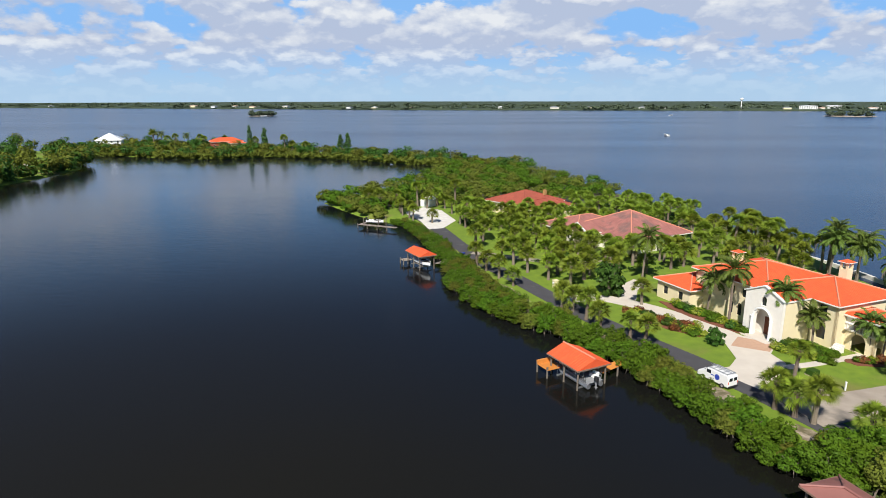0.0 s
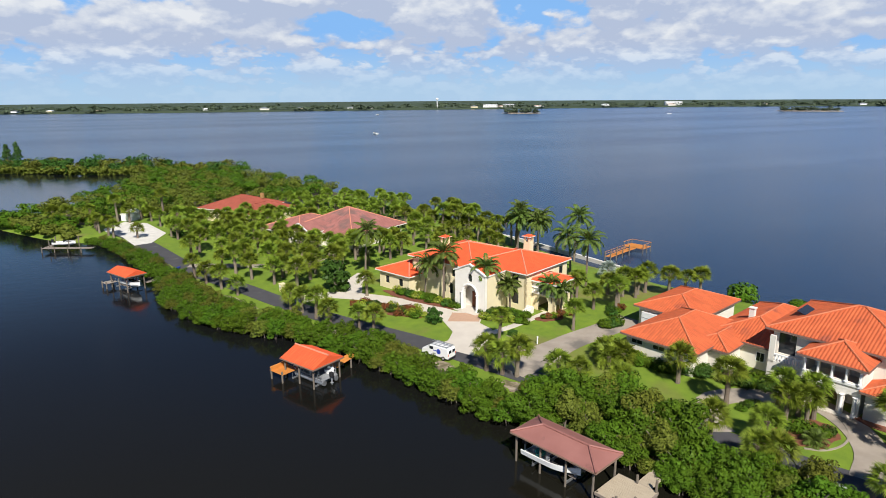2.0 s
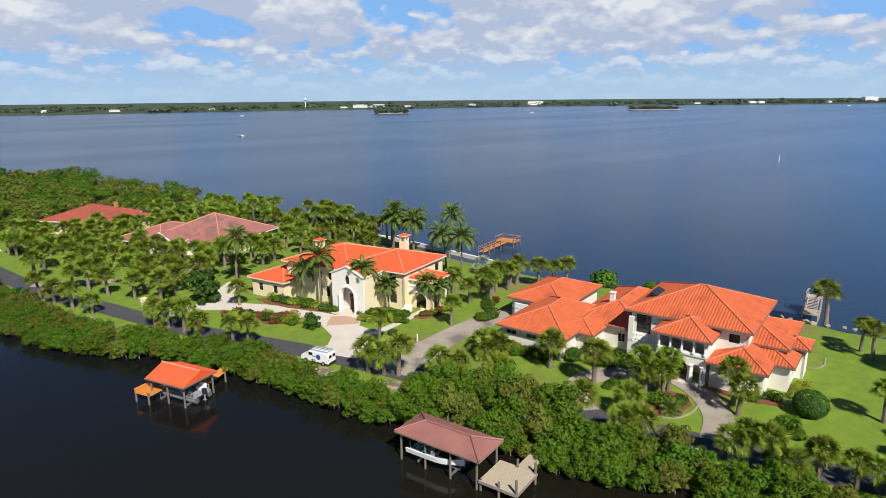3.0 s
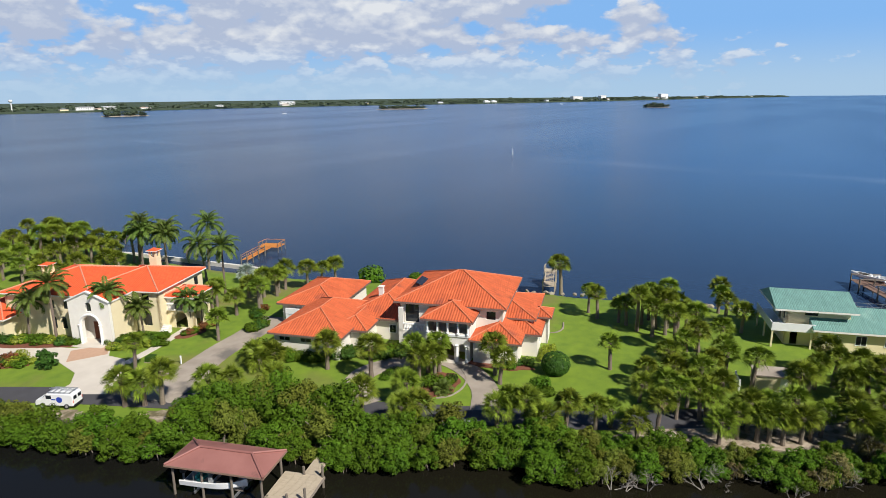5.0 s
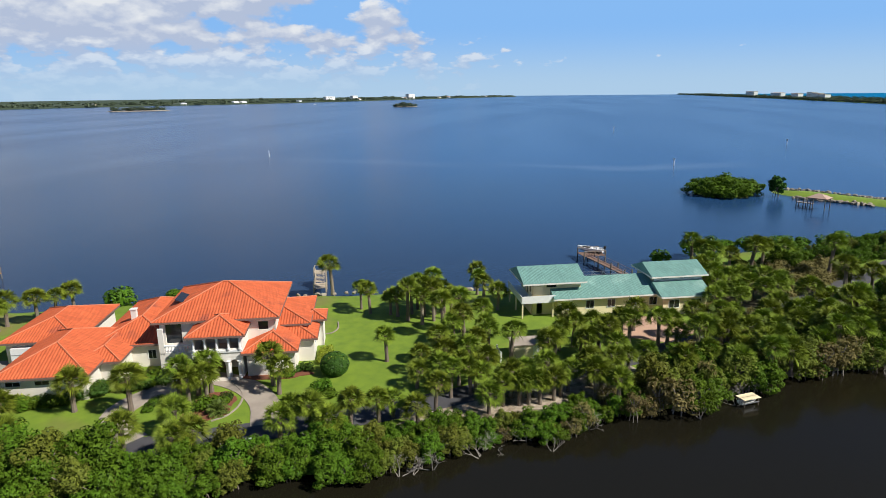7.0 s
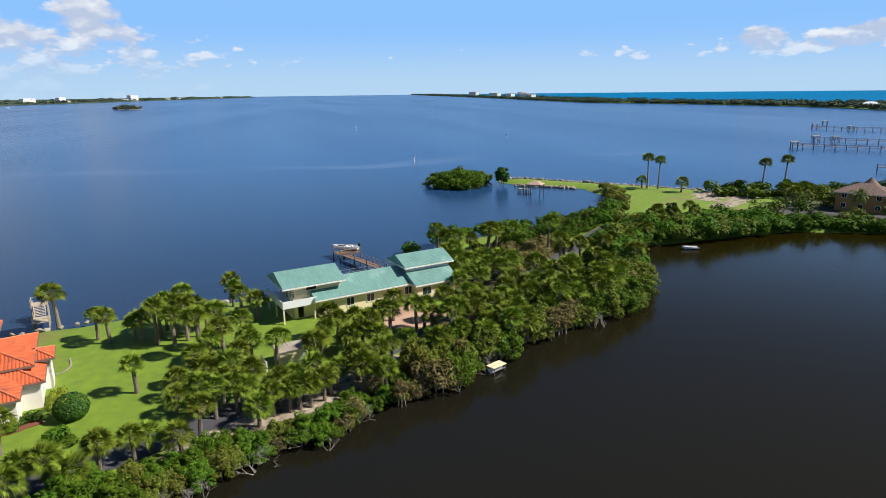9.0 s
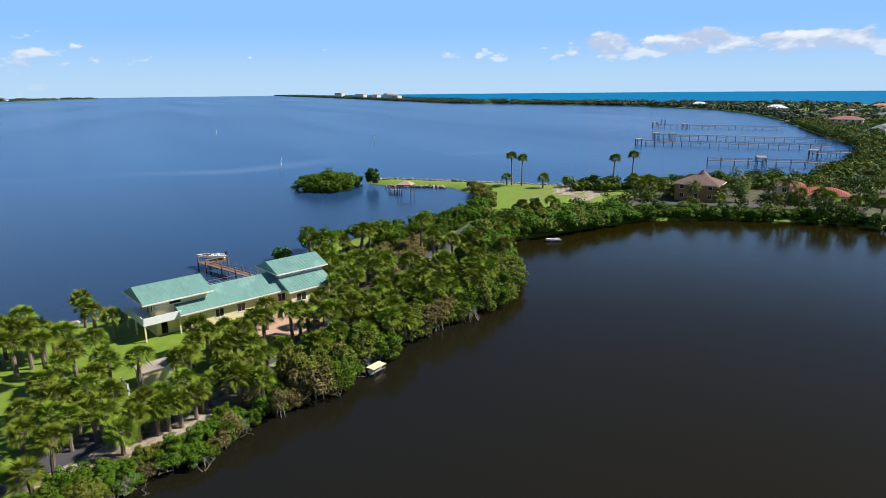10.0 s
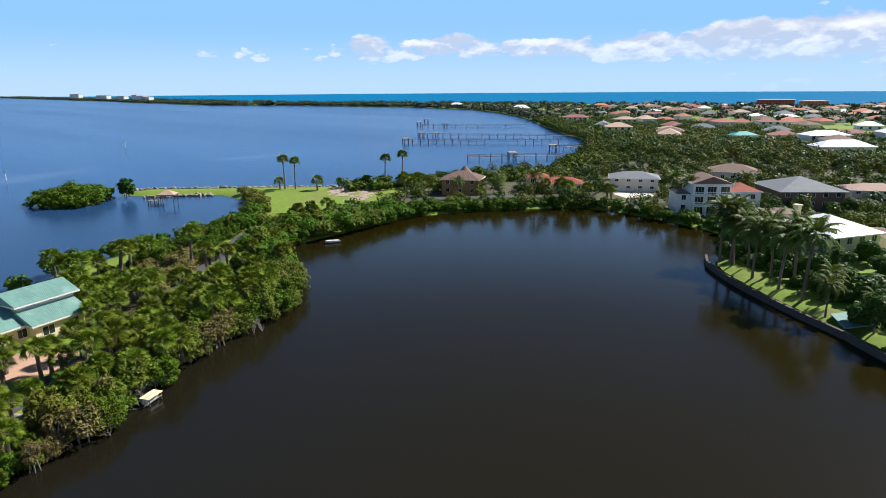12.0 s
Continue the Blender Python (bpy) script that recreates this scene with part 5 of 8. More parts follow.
def palm_trunk(height, r0, r1, lean, segs=8, bulge=1.25, rings=7):
    bm = bmesh.new()
    pts, rad = [], []
    for i in range(rings):
        t = i / (rings - 1)
        pts.append((lean[0] * t * t, lean[1] * t * t, -0.3 + (height + 0.3) * t))
        rad.append((r0 + (r1 - r0) * t) * (bulge if i == 0 else 1.0) * (1.0 + (0.12 if i % 2 else -0.04)))
    rad[-1] *= 1.35
    tube(bm, pts, rad, segs)
    return bm


def make_palm(name, label, category, height, crown_mesh, trunk_mat, r0, r1, lean, dry=None):
    t = thing(name, Matrix(), label, category)
    part("trunk", palm_trunk(height, r0, r1, lean), trunk_mat, t)
    c = part("crown", crown_mesh, None, t)
    c.location = (lean[0], lean[1], height)
    if dry:
        d = part("dry_frond", dry, None, t)
        d.location = (lean[0], lean[1], height - 0.25)
    return t


FANS = [leaf_mesh("crown", fan_crown(s, f, 15, st, bl), M_PALM, 4) for s, f, st, bl in ((1, 50, 0.98, 0.96), (2, 54, 0.92, 0.94), (3, 46, 1.02, 1.0), (4, 52, 0.95, 0.92))]
DRY = []
for s in (1, 2):
    v = fan_crown(20 + s, 9, 7, 0.5, 0.8)
    v[:, 2] = -np.abs(v[:, 2]) * 0.9
    v[:, :2] *= 0.75
    DRY.append(leaf_mesh("dry_frond", v, M_PALM_DRY, 4))
SABALS = [make_palm("sabal_palm", lab, "palm tree", h, FANS[i % 4], M_TRUNK, 0.25, 0.21, lean, DRY[i % 2] if i % 2 else None)
          for i, (h, lean, lab) in enumerate(((3.1, (0.1, 0.05), "sabal palm with a grey trunk and round fan crown"), (3.7, (-0.2, 0.15), "sabal palm with brown skirt fronds under its crown"), (2.5, (0.0, 0.2), "short sabal palm with a full fan crown"),
                                              (4.3, (0.3, -0.1), "tall sabal palm with dry lower fronds"), (3.4, (-0.3, -0.2), "leaning sabal palm with a grey fibrous trunk"), (5.4, (0.15, 0.25), "very tall slender sabal palm with a round crown")))]
FEATHER = [leaf_mesh("crown", feather_crown(s, 26, L, 42, dr, li), M_PALM_DARK, 4) for s, L, dr, li in ((1, 2.9, 1.25, 62), (2, 3.1, 1.35, 56), (3, 2.6, 1.2, 66))]
COCONUTS = [make_palm("coconut_palm", lab, "palm tree", h, FEATHER[i], M_TRUNK, 0.17, 0.11, lean) for i, (h, lean, lab) in enumerate(((7.0, (0.4, 0.2), "tall feather palm with dark arching fronds"), (6.0, (-0.5, 0.3), "feather palm with a slender leaning trunk"), (4.6, (0.2, -0.3), "medium feather palm with dense dark fronds")))]


def place(kind, x, y, size=1.0, turn=None, z=0.98, group="", label=""):
    ob = copy_thing(kind, Matrix.Translation((x, y, z)) @ pose(0, 0, 0, 0, 0, RNG.uniform(0, 360) if turn is None else turn))
    ob.scale = (size, size, size)
    if group:
        ob["group"] = group
    if label:
        ob["label"] = label
    return ob


def mangrove_mesh(seed, count, leaf, mat, tall=1.0):
    rng = np.random.default_rng(seed)
    lobes = [(0, 0, 1.7 * tall, 1.25, 1.25, 0.9)]
    for k in range(17):
        a, r = k * 2.4 + rng.uniform(-0.3, 0.3), rng.uniform(0.6, 1.65)
        q = rng.uniform(0.38, 0.72)
        lobes.append((r * math.cos(a), r * math.sin(a), (rng.uniform(0.5, 2.3) - 0.25 * (r > 1.3)) * tall, q, q * rng.uniform(0.8, 1.2), q * rng.uniform(0.6, 0.9)))
    for k in range(10):
        a, r, q = rng.uniform(0, math.tau), rng.uniform(0.1, 1.2), rng.uniform(0.28, 0.48)
        lobes.append((r * math.cos(a), r * math.sin(a), rng.uniform(2.1, 2.9) * tall, q, q, q * 0.9))
    return leaf_mesh("crown", leaves(rng, lobes, count, leaf, 0.30, 0.80), mat)


def bind(bm):
    """Stems of one plant grow together: a web of bark joins each stem to the first."""
    bm.verts.ensure_lookup_table()
    seen, stems = set(), []
    for v in bm.verts:
        if v in seen:
            continue
        todo, part_of = [v], []
        seen.add(v)
        while todo:
            w = todo.pop()
            part_of.append(w)
            for e in w.link_edges:
                o = e.other_vert(w)
                if o not in seen:
                    seen.add(o)
                    todo.append(o)
        stems.append(part_of)
    hub = stems[0]
    for s in stems[1:]:
        a = min(((p.co - q.co).length, i, j) for i, p in enumerate(hub) for j, q in enumerate(s))
        q = s[a[2]]
        bm.faces.new((hub[a[1]], q, q.link_edges[0].other_vert(q)))


def mangrove_trunk(seed, tall=1.0):
    rng = random.Random(seed)
    bm = bmesh.new()
    for k in range(5):
        a = k * math.tau / 5 + rng.uniform(-0.4, 0.4)
        r = rng.uniform(0.7, 1.3)
        tube(bm, [(r * 0.8 * math.cos(a), r * 0.8 * math.sin(a), -1.2), (r * 0.45 * math.cos(a), r * 0.45 * math.sin(a), 0.5), (0.1 * math.cos(a), 0.1 * math.sin(a), 1.0)], [0.05, 0.06, 0.09], 5)
        tube(bm, [(0, 0, 0.7), (0.5 * r * math.cos(a + 1), 0.5 * r * math.sin(a + 1), 1.5 * tall), (r * math.cos(a + 1.1), r * math.sin(a + 1.1), 2.3 * tall)], [0.10, 0.07, 0.03], 5)
    bind(bm)
    return bm


def make_tree(name, label, category, crown, trunk, bark):
    t = thing(name, Matrix(), label, category)
    part("trunk", trunk, bark, t)
    part("crown", crown, None, t)
    return t


MANGROVES = [make_tree("mangrove", lab, "mangrove", mangrove_mesh(s, n, lf, m), mangrove_trunk(s), M_BARK) for s, n, lf, m, lab in
             ((1, 3300, 0.138, M_LEAF, "dense bright green mangrove on the shore"), (2, 3300, 0.138, M_LEAF, "rounded green mangrove standing in the water"), (3, 3200, 0.138, M_LEAF_OLIVE, "olive green mangrove with arching roots"), (4, 3300, 0.138, M_LEAF, "glossy green mangrove with overlapping lobes"))]
BROAD = [make_tree("coastal_tree", "broad dark green coastal tree over the mangroves", "tree", mangrove_mesh(s, 5000, 0.112, m), mangrove_trunk(s), M_BARK) for s, m in ((15, M_LEAF), (16, M_LEAF), (17, M_LEAF_OLIVE))]
SPARSE = [make_tree("mangrove", "thin brownish mangrove with bare grey twigs", "mangrove", mangrove_mesh(s, 1200, 0.15, M_LEAF_GREY), mangrove_trunk(s), M_DEAD) for s in (7, 8)]
WOODS = [make_tree("tree", lab, "tree", mangrove_mesh(s, 1200, 0.36, m, 1.35), mangrove_trunk(s, 1.35), M_BARK) for s, m, lab in
         ((11, M_LEAF, "broad green coastal tree in dense woods"), (12, M_LEAF_OLIVE, "olive coastal tree in dense woods"), (13, M_LEAF_DARK, "dark green coastal tree in dense woods"))]


def dead_branch(seed):
    rng = random.Random(seed)
    bm = bmesh.new()

    def grow(p, d, L, r, depth):
        q = p + d * L
        tube(bm, [p, p + d * L * 0.5 + Vector((rng.uniform(-0.1, 0.1), rng.uniform(-0.1, 0.1), 0.05)), q], [r, r * 0.8, r * 0.55], 4)
        if depth:
            for _ in range(rng.choice((2, 3))):
                e = (d + Vector((rng.uniform(-0.8, 0.8), rng.uniform(-0.8, 0.8), rng.uniform(-0.3, 0.5)))).normalized()
                grow(q, e, L * rng.uniform(0.55, 0.8), r * 0.55, depth - 1)
    for _ in range(3):
        grow(Vector((0, 0, -0.2)), Vector((rng.uniform(-0.7, 0.7), rng.uniform(-0.7, 0.7), 0.6)).normalized(), 0.9, 0.06, 3)
    return bm


SNAGS = [solid("dead_shrub", dead_branch(s), M_DEAD, "bare bleached grey branches at the water's edge", "dead branches") for s in (1, 2, 3)]
ROAD_NEAR = ROAD
KEEP_OUT = [(19.0, 24.0, 67.2, 71.6), (30.0, 36.5, 61.5, 68.5), (12.5, 22.6, 64.5, 75.5), (27, 36.0, 31.5, 46.6), (-10, -0.5, 116, 129), (66.4, 70.0, -25.2, -22.2), (-24, -13.5, 157, 165)]


def free_of(x, y, r):
    return not any(a - r < x < b + r and c - r < y < d + r for a, b, c, d in KEEP_OUT)


def shore_belt():
    """Mangroves along the lagoon: height and depth of the belt change along it."""
    line = spline(LAGOON_SHORE, 1.0)
    n = len(line)
    last, north_edge, south_edge = [], [], []
    for i, (x, y) in enumerate(line):
        if y > 166 or y < -68:
            continue
        a, b = np.array(line[max(i - 1, 0)]), np.array(line[min(i + 1, n - 1)])
        d = (b - a) / np.linalg.norm(b - a)
        inward = np.array([-d[1], d[0]])
        if y > 146:
            depth, size, per, kinds, tall = 3.2, (0.7, 0.9), 2.4, MANGROVES, 0.62
        elif y > 88:
            depth, size, per, kinds, tall = 7.0, (0.8, 1.05), 4.2, MANGROVES, 0.72
        elif y > 50:
            depth, size, per, kinds, tall = 5.0, (0.8, 1.1), 2.6, MANGROVES, 0.9
        elif y > 35:
            depth, size, per, kinds, tall = 9.5, (1.0, 1.55), 3.6, BROAD, 1.0
        elif y > 14:
            depth, size, per, kinds, tall = 6.5, (0.7, 1.15), 4.2, MANGROVES, 0.95
        elif y > 5:
            depth, size, per, kinds, tall = 4.6, (0.6, 1.0), 4.0, MANGROVES, 0.92
        elif y > -13:
            depth, size, per, kinds, tall = 3.2, (0.45, 0.8), 3.2, MANGROVES + MANGROVES + SPARSE, 0.92
        else:
            depth, size, per, kinds, tall = 8.0, (0.85, 1.5), 2.4, MANGROVES + [MANGROVES[2]], 1.0
        for _ in range(int(per) + (RNG.random() < per % 1)):
            s = RNG.uniform(*size)
            t = 1.0 * s + max(0.1, depth - 1.0 * s) * RNG.random() ** 1.3
            p = np.array([x, y]) + inward * t + d * RNG.uniform(-0.7, 0.7)
            if not free_of(p[0], p[1], s * 0.8) or edge_distance(ROAD_NEAR, p[0], p[1]) < (2.3 + s * 0.9 if y > -8 else 1.4 + s * 0.8):
                continue
            if any((p[0] - q[0]) ** 2 + (p[1] - q[1]) ** 2 < (1.2 * s) ** 2 for q in last[-80:]):
                continue
            last.append(p)
            if y <= -13 and t < 4.5 and RNG.random() < 0.16:
                kinds = SPARSE
            kind, z, h = kinds[RNG.integers(len(kinds))], 0.15 if t < 2.5 else 0.6, tall * RNG.uniform(0.9, 1.1)
            if y > 100 or y < -22:
                (north_edge if y > 0 else south_edge).append((kind, p[0], p[1], s, z, h))
                continue
            ob = place(kind, p[0], p[1], s, z=z, group="mangroves along the lagoon")
            ob.scale.z *= h
        if -13 < y < 14 and RNG.random() < 0.5 or -45 < y <= -13 and RNG.random() < 0.22:
            p = np.array([x, y]) + inward * RNG.uniform(-0.9, 1.5)
            ob = copy_thing(SNAGS[RNG.integers(3)], Matrix.Translation((p[0], p[1], 0.0)) @ pose(0, 0, 0, RNG.uniform(-25, 25), RNG.uniform(-25, 25), RNG.uniform(0, 360)))
            ob.scale = [RNG.uniform(0.7, 1.2)] * 3
            ob["group"] = "bare branches along the shore"
    mass("mangroves", "continuous low hedge of green mangroves along the lagoon", "mangrove", north_edge)
    mass("mangroves", "tall dense green and olive mangroves along the lagoon", "mangrove", south_edge)


def mass(name, label, category, spots):
    """Plants too many to count, (kind, x, y, size, z, height), joined into one mesh for each material."""
    skins = {}
    for kind, x, y, size, z, tall in spots:
        m = Matrix.Translation((x, y, z)) @ pose(0, 0, 0, 0, 0, RNG.uniform(0, 360))
        for c in kind.children:
            me = c.data
            v = np.empty(len(me.vertices) * 3)
            me.vertices.foreach_get("co", v)
            v = v.reshape(-1, 3) + np.array(c.location)
            v = (v * (size, size, size * tall)) @ np.array(m.to_3x3()).T + np.array(m.translation)
            f = [tuple(p.vertices) for p in me.polygons]
            if len(f[0]) == 3 and len(f) > 2300:
                f = f[:2300]
            key = (me.materials[0].name, len(f[0]))
            n = sum(len(q) for q in skins.setdefault(key, ([], [], me.materials[0]))[0])
            skins[key][0].append(v)
            skins[key][1].extend([tuple(i + n for i in p) for p in f])
    top = None
    for (word, corners), (vs, fs, mat) in skins.items():
        me = bpy.data.meshes.new(name)
        me.from_pydata(np.concatenate(vs).tolist(), [], fs)
        me.materials.append(mat)
        ob = new(name if top is None else "foliage" if "trunk" not in word and "bark" not in word else "trunks", me)
        if top is None:
            top = tagged(ob, label, category, kind="stuff")
        else:
            ob.parent = top
            tagged(ob, "", "", kind="stuff")
    return top


def thicket(name, label, trees, count, leaf, mat, category="woodland", low=0.25):
    """Woods too dense to count: (x, y, radius, height) crowns of several lobes joined into one mesh."""
    rng = np.random.default_rng(len(trees))
    out = []
    for x, y, r, h in trees:
        h *= rng.uniform(0.78, 1.18)
        lobes = [(x, y, h * 0.62, r * 0.8, r * 0.8, h * 0.36)]
        for k in range(6):
            a, q = k * 1.05 + rng.uniform(-0.4, 0.4), r * rng.uniform(0.35, 0.75)
            lobes.append((x + q * math.cos(a), y + q * math.sin(a), h * rng.uniform(low + 0.1, 0.85), r * rng.uniform(0.3, 0.55), r * rng.uniform(0.3, 0.55), h * rng.uniform(0.12, 0.2)))
        out.append(leaves(rng, lobes, count, leaf))
    me = leaf_mesh(name, np.concatenate(out), mat)
    return tagged(new(name, me), label, category, kind="stuff")


def spread(poly, count, gap, r, h, road=4.0, avoid=(), margin=0.5):
    """Crowns spread over a plan area."""
    xs, ys = [p[0] for p in poly], [p[1] for p in poly]
    x, y = RNG.uniform(min(xs), max(xs), count * 30), RNG.uniform(min(ys), max(ys), count * 30)
    ok = inside(poly, x, y)
    x, y = x[ok], y[ok]
    ok = edge_distance(ROAD, x, y) > road
    if margin is not None:
        ok &= land_depth(x, y) > margin
    for a, b, q in avoid:
        ok &= (x - a) ** 2 + (y - b) ** 2 > q * q
    out = []
    grid = {}
    for u, v in zip(x[ok], y[ok]):
        c = (int(u // gap), int(v // gap))
        if any((u - a) ** 2 + (v - b) ** 2 < gap * gap for i in (-1, 0, 1) for j in (-1, 0, 1) for a, b in grid.get((c[0] + i, c[1] + j), ())):
            continue
        grid.setdefault(c, []).append((u, v))
        k = RNG.uniform(0.75, 1.25)
        out.append((u, v, r * k, h * k * RNG.uniform(0.85, 1.15)))
        if len(out) >= count:
            break
    return out


def along(line, depth, gap, r, h, start=0.8):
    """Crowns along a shore line, inland to its left."""
    out = []
    for i in range(0, len(line) - 1):
        a, b = np.array(line[i]), np.array(line[i + 1])
        d = (b - a) / (np.linalg.norm(b - a) + 1e-9)
        s = np.array([-d[1], d[0]])
        for _ in range(max(1, int(np.linalg.norm(b - a) * depth / gap / gap))):
            k = RNG.uniform(0.75, 1.25)
            p = a + (b - a) * RNG.random() + s * (start * r + depth * RNG.random())
            out.append((p[0], p[1], r * k, h * k))
    return out


shore_belt()


def scatter(poly, count, gap, kinds, size, avoid_road=3.0, group="", z=0.98, taken=None, joined=""):
    xs, ys = [p[0] for p in poly], [p[1] for p in poly]
    done = taken if taken is not None else []
    spots = []
    for _ in range(count * 12):
        if count <= 0:
            break
        x, y = RNG.uniform(min(xs), max(xs)), RNG.uniform(min(ys), max(ys))
        if not inside(poly, x, y) or land_depth(x, y) < 0.5 or edge_distance(ROAD, x, y) < avoid_road or not free_of(x, y, 0.5):
            continue
        if any((x - a) ** 2 + (y - b) ** 2 < gap * gap for a, b in done):
            continue
        done.append((x, y))
        count -= 1
        if joined:
            spots.append((kinds[RNG.integers(len(kinds))], x, y, RNG.uniform(*size), z, 1.0))
        else:
            place(kinds[RNG.integers(len(kinds))], x, y, RNG.uniform(*size), group=group, z=z)
    if joined:
        mass(joined, group, "palm tree" if "palm" in joined else "woodland", spots)
    return done


def palms(group, kinds, size, pts):
    for x, y in pts:
        place(kinds[RNG.integers(len(kinds))], x, y, RNG.uniform(*size), group=group)


palms("palms by the river garden", SABALS[3:], (1.15, 1.35), [(64, 133), (66.5, 131), (69, 134), (71.4, 130), (73, 127), (68, 127), (72, 121), (75, 117), (70, 138)])
palms("royal palms by the river", COCONUTS[:2], (1.2, 1.35), [(74.8, 107.9), (73.2, 113.8), (71.6, 111.0), (76.0, 110.0), (71.0, 91.4), (68.1, 83.1), (78, 99.5)])
for kind, x, y, k in ((COCONUTS[0], 47.0, 81.0, 1.02), (COCONUTS[0], 42.6, 87.6, 1.2), (COCONUTS[1], 41.2, 92.0, 0.98), (COCONUTS[2], 55.5, 75.4, 0.98), (COCONUTS[2], 56.6, 74.6, 0.86), (SABALS[3], 41.7, 68.2, 0.95), (SABALS[1], 54.0, 68.0, 0.95),
                      (SABALS[0], 32.4, 96.6, 1.0), (COCONUTS[0], 36.0, 108.0, 1.25), (COCONUTS[2], 50.2, 79.2, 0.95), (SABALS[3], 60.5, 77.0, 1.0), (SABALS[0], 62.5, 74.0, 1.0), (SABALS[3], 65.1, 71.8, 1.0), (SABALS[1], 63.4, 79.5, 1.0), (SABALS[4], 68.0, 74.5, 1.0)):
    place(kind, x, y, k, group="palms round the yellow house")
palms("palms by the clay-roofed villa", SABALS[:3] + SABALS[4:5], (0.95, 1.15), [(72.5, 75.5), (71.0, 77.0), (74.0, 76.6), (78.1, 73.7), (80.3, 72.4), (82.1, 70.7), (76, 77), (69.5, 79), (54.5, 48.6), (55.3, 42.4), (58.3, 38.5), (58.9, 35.6), (59.9, 37.2), (60.6, 36.0), (57.6, 37.0), (51.6, 34.9),
                                                               (47.4, 32.7), (48.7, 31.2), (46.8, 37.2), (52.2, 24.1), (53.6, 23.4), (53.8, 21.6), (52.6, 19.2), (54.6, 17.7), (63.4, 29.8), (61.4, 28.2)])
palms("palms on the lawn", SABALS[:2] + SABALS[3:], (0.85, 1.08), [(90.2, 27.0), (88.3, 25.0), (87.7, 20.5), (88.3, 21.8), (90.1, 17.0), (89.2, 15.1), (87.6, 13.3), (90.3, 12.7), (91.4, 18.2), (89.0, 18.6), (92.4, 15.6), (88.6, 16.6), (91.2, 14.0), (86.6, 14.8),
                                                                  (99.7, 9.7), (92.6, 5.7), (71.6, 18.2), (68.8, 13.2), (71.6, 11.9), (72.8, 10.8), (77.2, 10.4), (78.4, 9.2), (83.0, 10.2), (82.2, 7.2), (80.6, 12.4), (85.0, 16.2), (86.2, 18.6)])
palms("young palms under the lane palms", SABALS[2:3], (0.65, 0.9), [(66.2, 3.2), (65.0, 13.0), (71.0, -5.6), (73.0, -7.6), (54.0, 20.6), (76.8, -6.0)])
palms("palms along the lane", SABALS[:5], (0.82, 1.0), [(56.7, 11.2), (58.9, 9.8), (58.1, 14.2), (57.0, 15.4), (63.1, 8.8), (64.1, 6.7), (63.7, 5.7), (60.2, 4.3), (62.0, 2.9), (79.5, 6.5), (62.9, 0.2), (62.4, 1.2), (63.0, -1.0), (64.1, -2.5), (65.2, -3.3), (66.4, -4.1),
                                                        (66.5, -7.8), (67.7, -8.7), (70.5, -11.2), (72.3, -13.3), (69.2, -9.6), (64.6, -9.4), (73.6, -10.0), (66.0, 10.4)])
palms("palms before the green-roofed house", SABALS[:2] + SABALS[3:5], (0.92, 1.1), [(103.7, 10.3), (95.4, 8.2), (75.4, -2.8), (82.2, -4.2), (72.6, -1.9), (75.4, -6.5), (76.2, -8.3), (76.5, -9.6), (86.4, -13.9), (81.5, -12.7), (80.9, -16.3), (81.7, -17.6), (79.1, -18.2), (84.4, -21.8), (80.4, -22.1), (83.5, -24.9), (87.2, -27.1), (65.3, -7.1)])
palms("palms beside the lane", SABALS[:3], (0.9, 1.15), [(19.2, 95.5), (20.4, 93), (21.8, 89.5), (23.2, 86.6), (26, 81.2), (27.4, 79), (36.0, 61.6), (37.2, 59.8), (38.4, 58.4), (41.2, 53.8), (42.6, 52.0), (44.6, 47.4), (12.6, 107), (10.5, 112), (8.4, 117), (6.8, 121)])
palms("palms before the pink-roofed house", SABALS[:2] + SABALS[3:5], (0.95, 1.15), [(31.5, 128.6), (34.2, 127.0), (36.8, 127.8), (29.0, 132.4), (27.2, 136.0), (39.5, 125.6), (26.4, 140.2), (42.0, 124.2), (44.8, 124.6), (28.6, 146.0), (47.6, 126.2), (33.0, 131.6)])
palms("palms before the rust-roofed house", SABALS[:2] + SABALS[3:5], (1.0, 1.2), [(10.6, 172.4), (13.0, 168.6), (15.6, 166.4), (18.4, 164.0), (21.6, 162.2), (24.6, 161.6), (9.2, 176.6), (27.6, 161.0), (30.4, 163.0), (12.0, 163.0)])
GROVE = [(6, 150), (2, 126), (14, 118), (24, 104), (34, 112), (46, 118), (58, 122), (60, 150), (44, 162), (30, 166), (14, 160)]
taken = [(42 + a, 143 + b) for a in range(-12, 13, 3) for b in range(-12, 13, 3)] + [(24 + a, 180 + b) for a in range(-9, 10, 3) for b in range(-9, 10, 3)]
scatter(GROVE, 66, 2.8, SABALS[:3] + SABALS[4:5], (1.0, 1.3), 2.7, "palms in the grove", taken=taken)
scatter([(4, 158), (20, 160), (40, 160), (62, 152), (70, 170), (58, 196), (36, 196), (8, 176)], 64, 2.5, SABALS[:5], (0.95, 1.25), 3.0, "sabal palms crowded round the rust-roofed house", taken=taken, joined="palms")
scatter([(54, 112), (66, 108), (76, 118), (72, 150), (60, 156)], 26, 2.8, SABALS, (0.95, 1.25), 3.5, "sabal palms between the grove and the river", taken=taken, joined="palms")
houses = [(42, 143, 14), (24, 180, 13), (34, 96, 9), (50, 82, 14)]
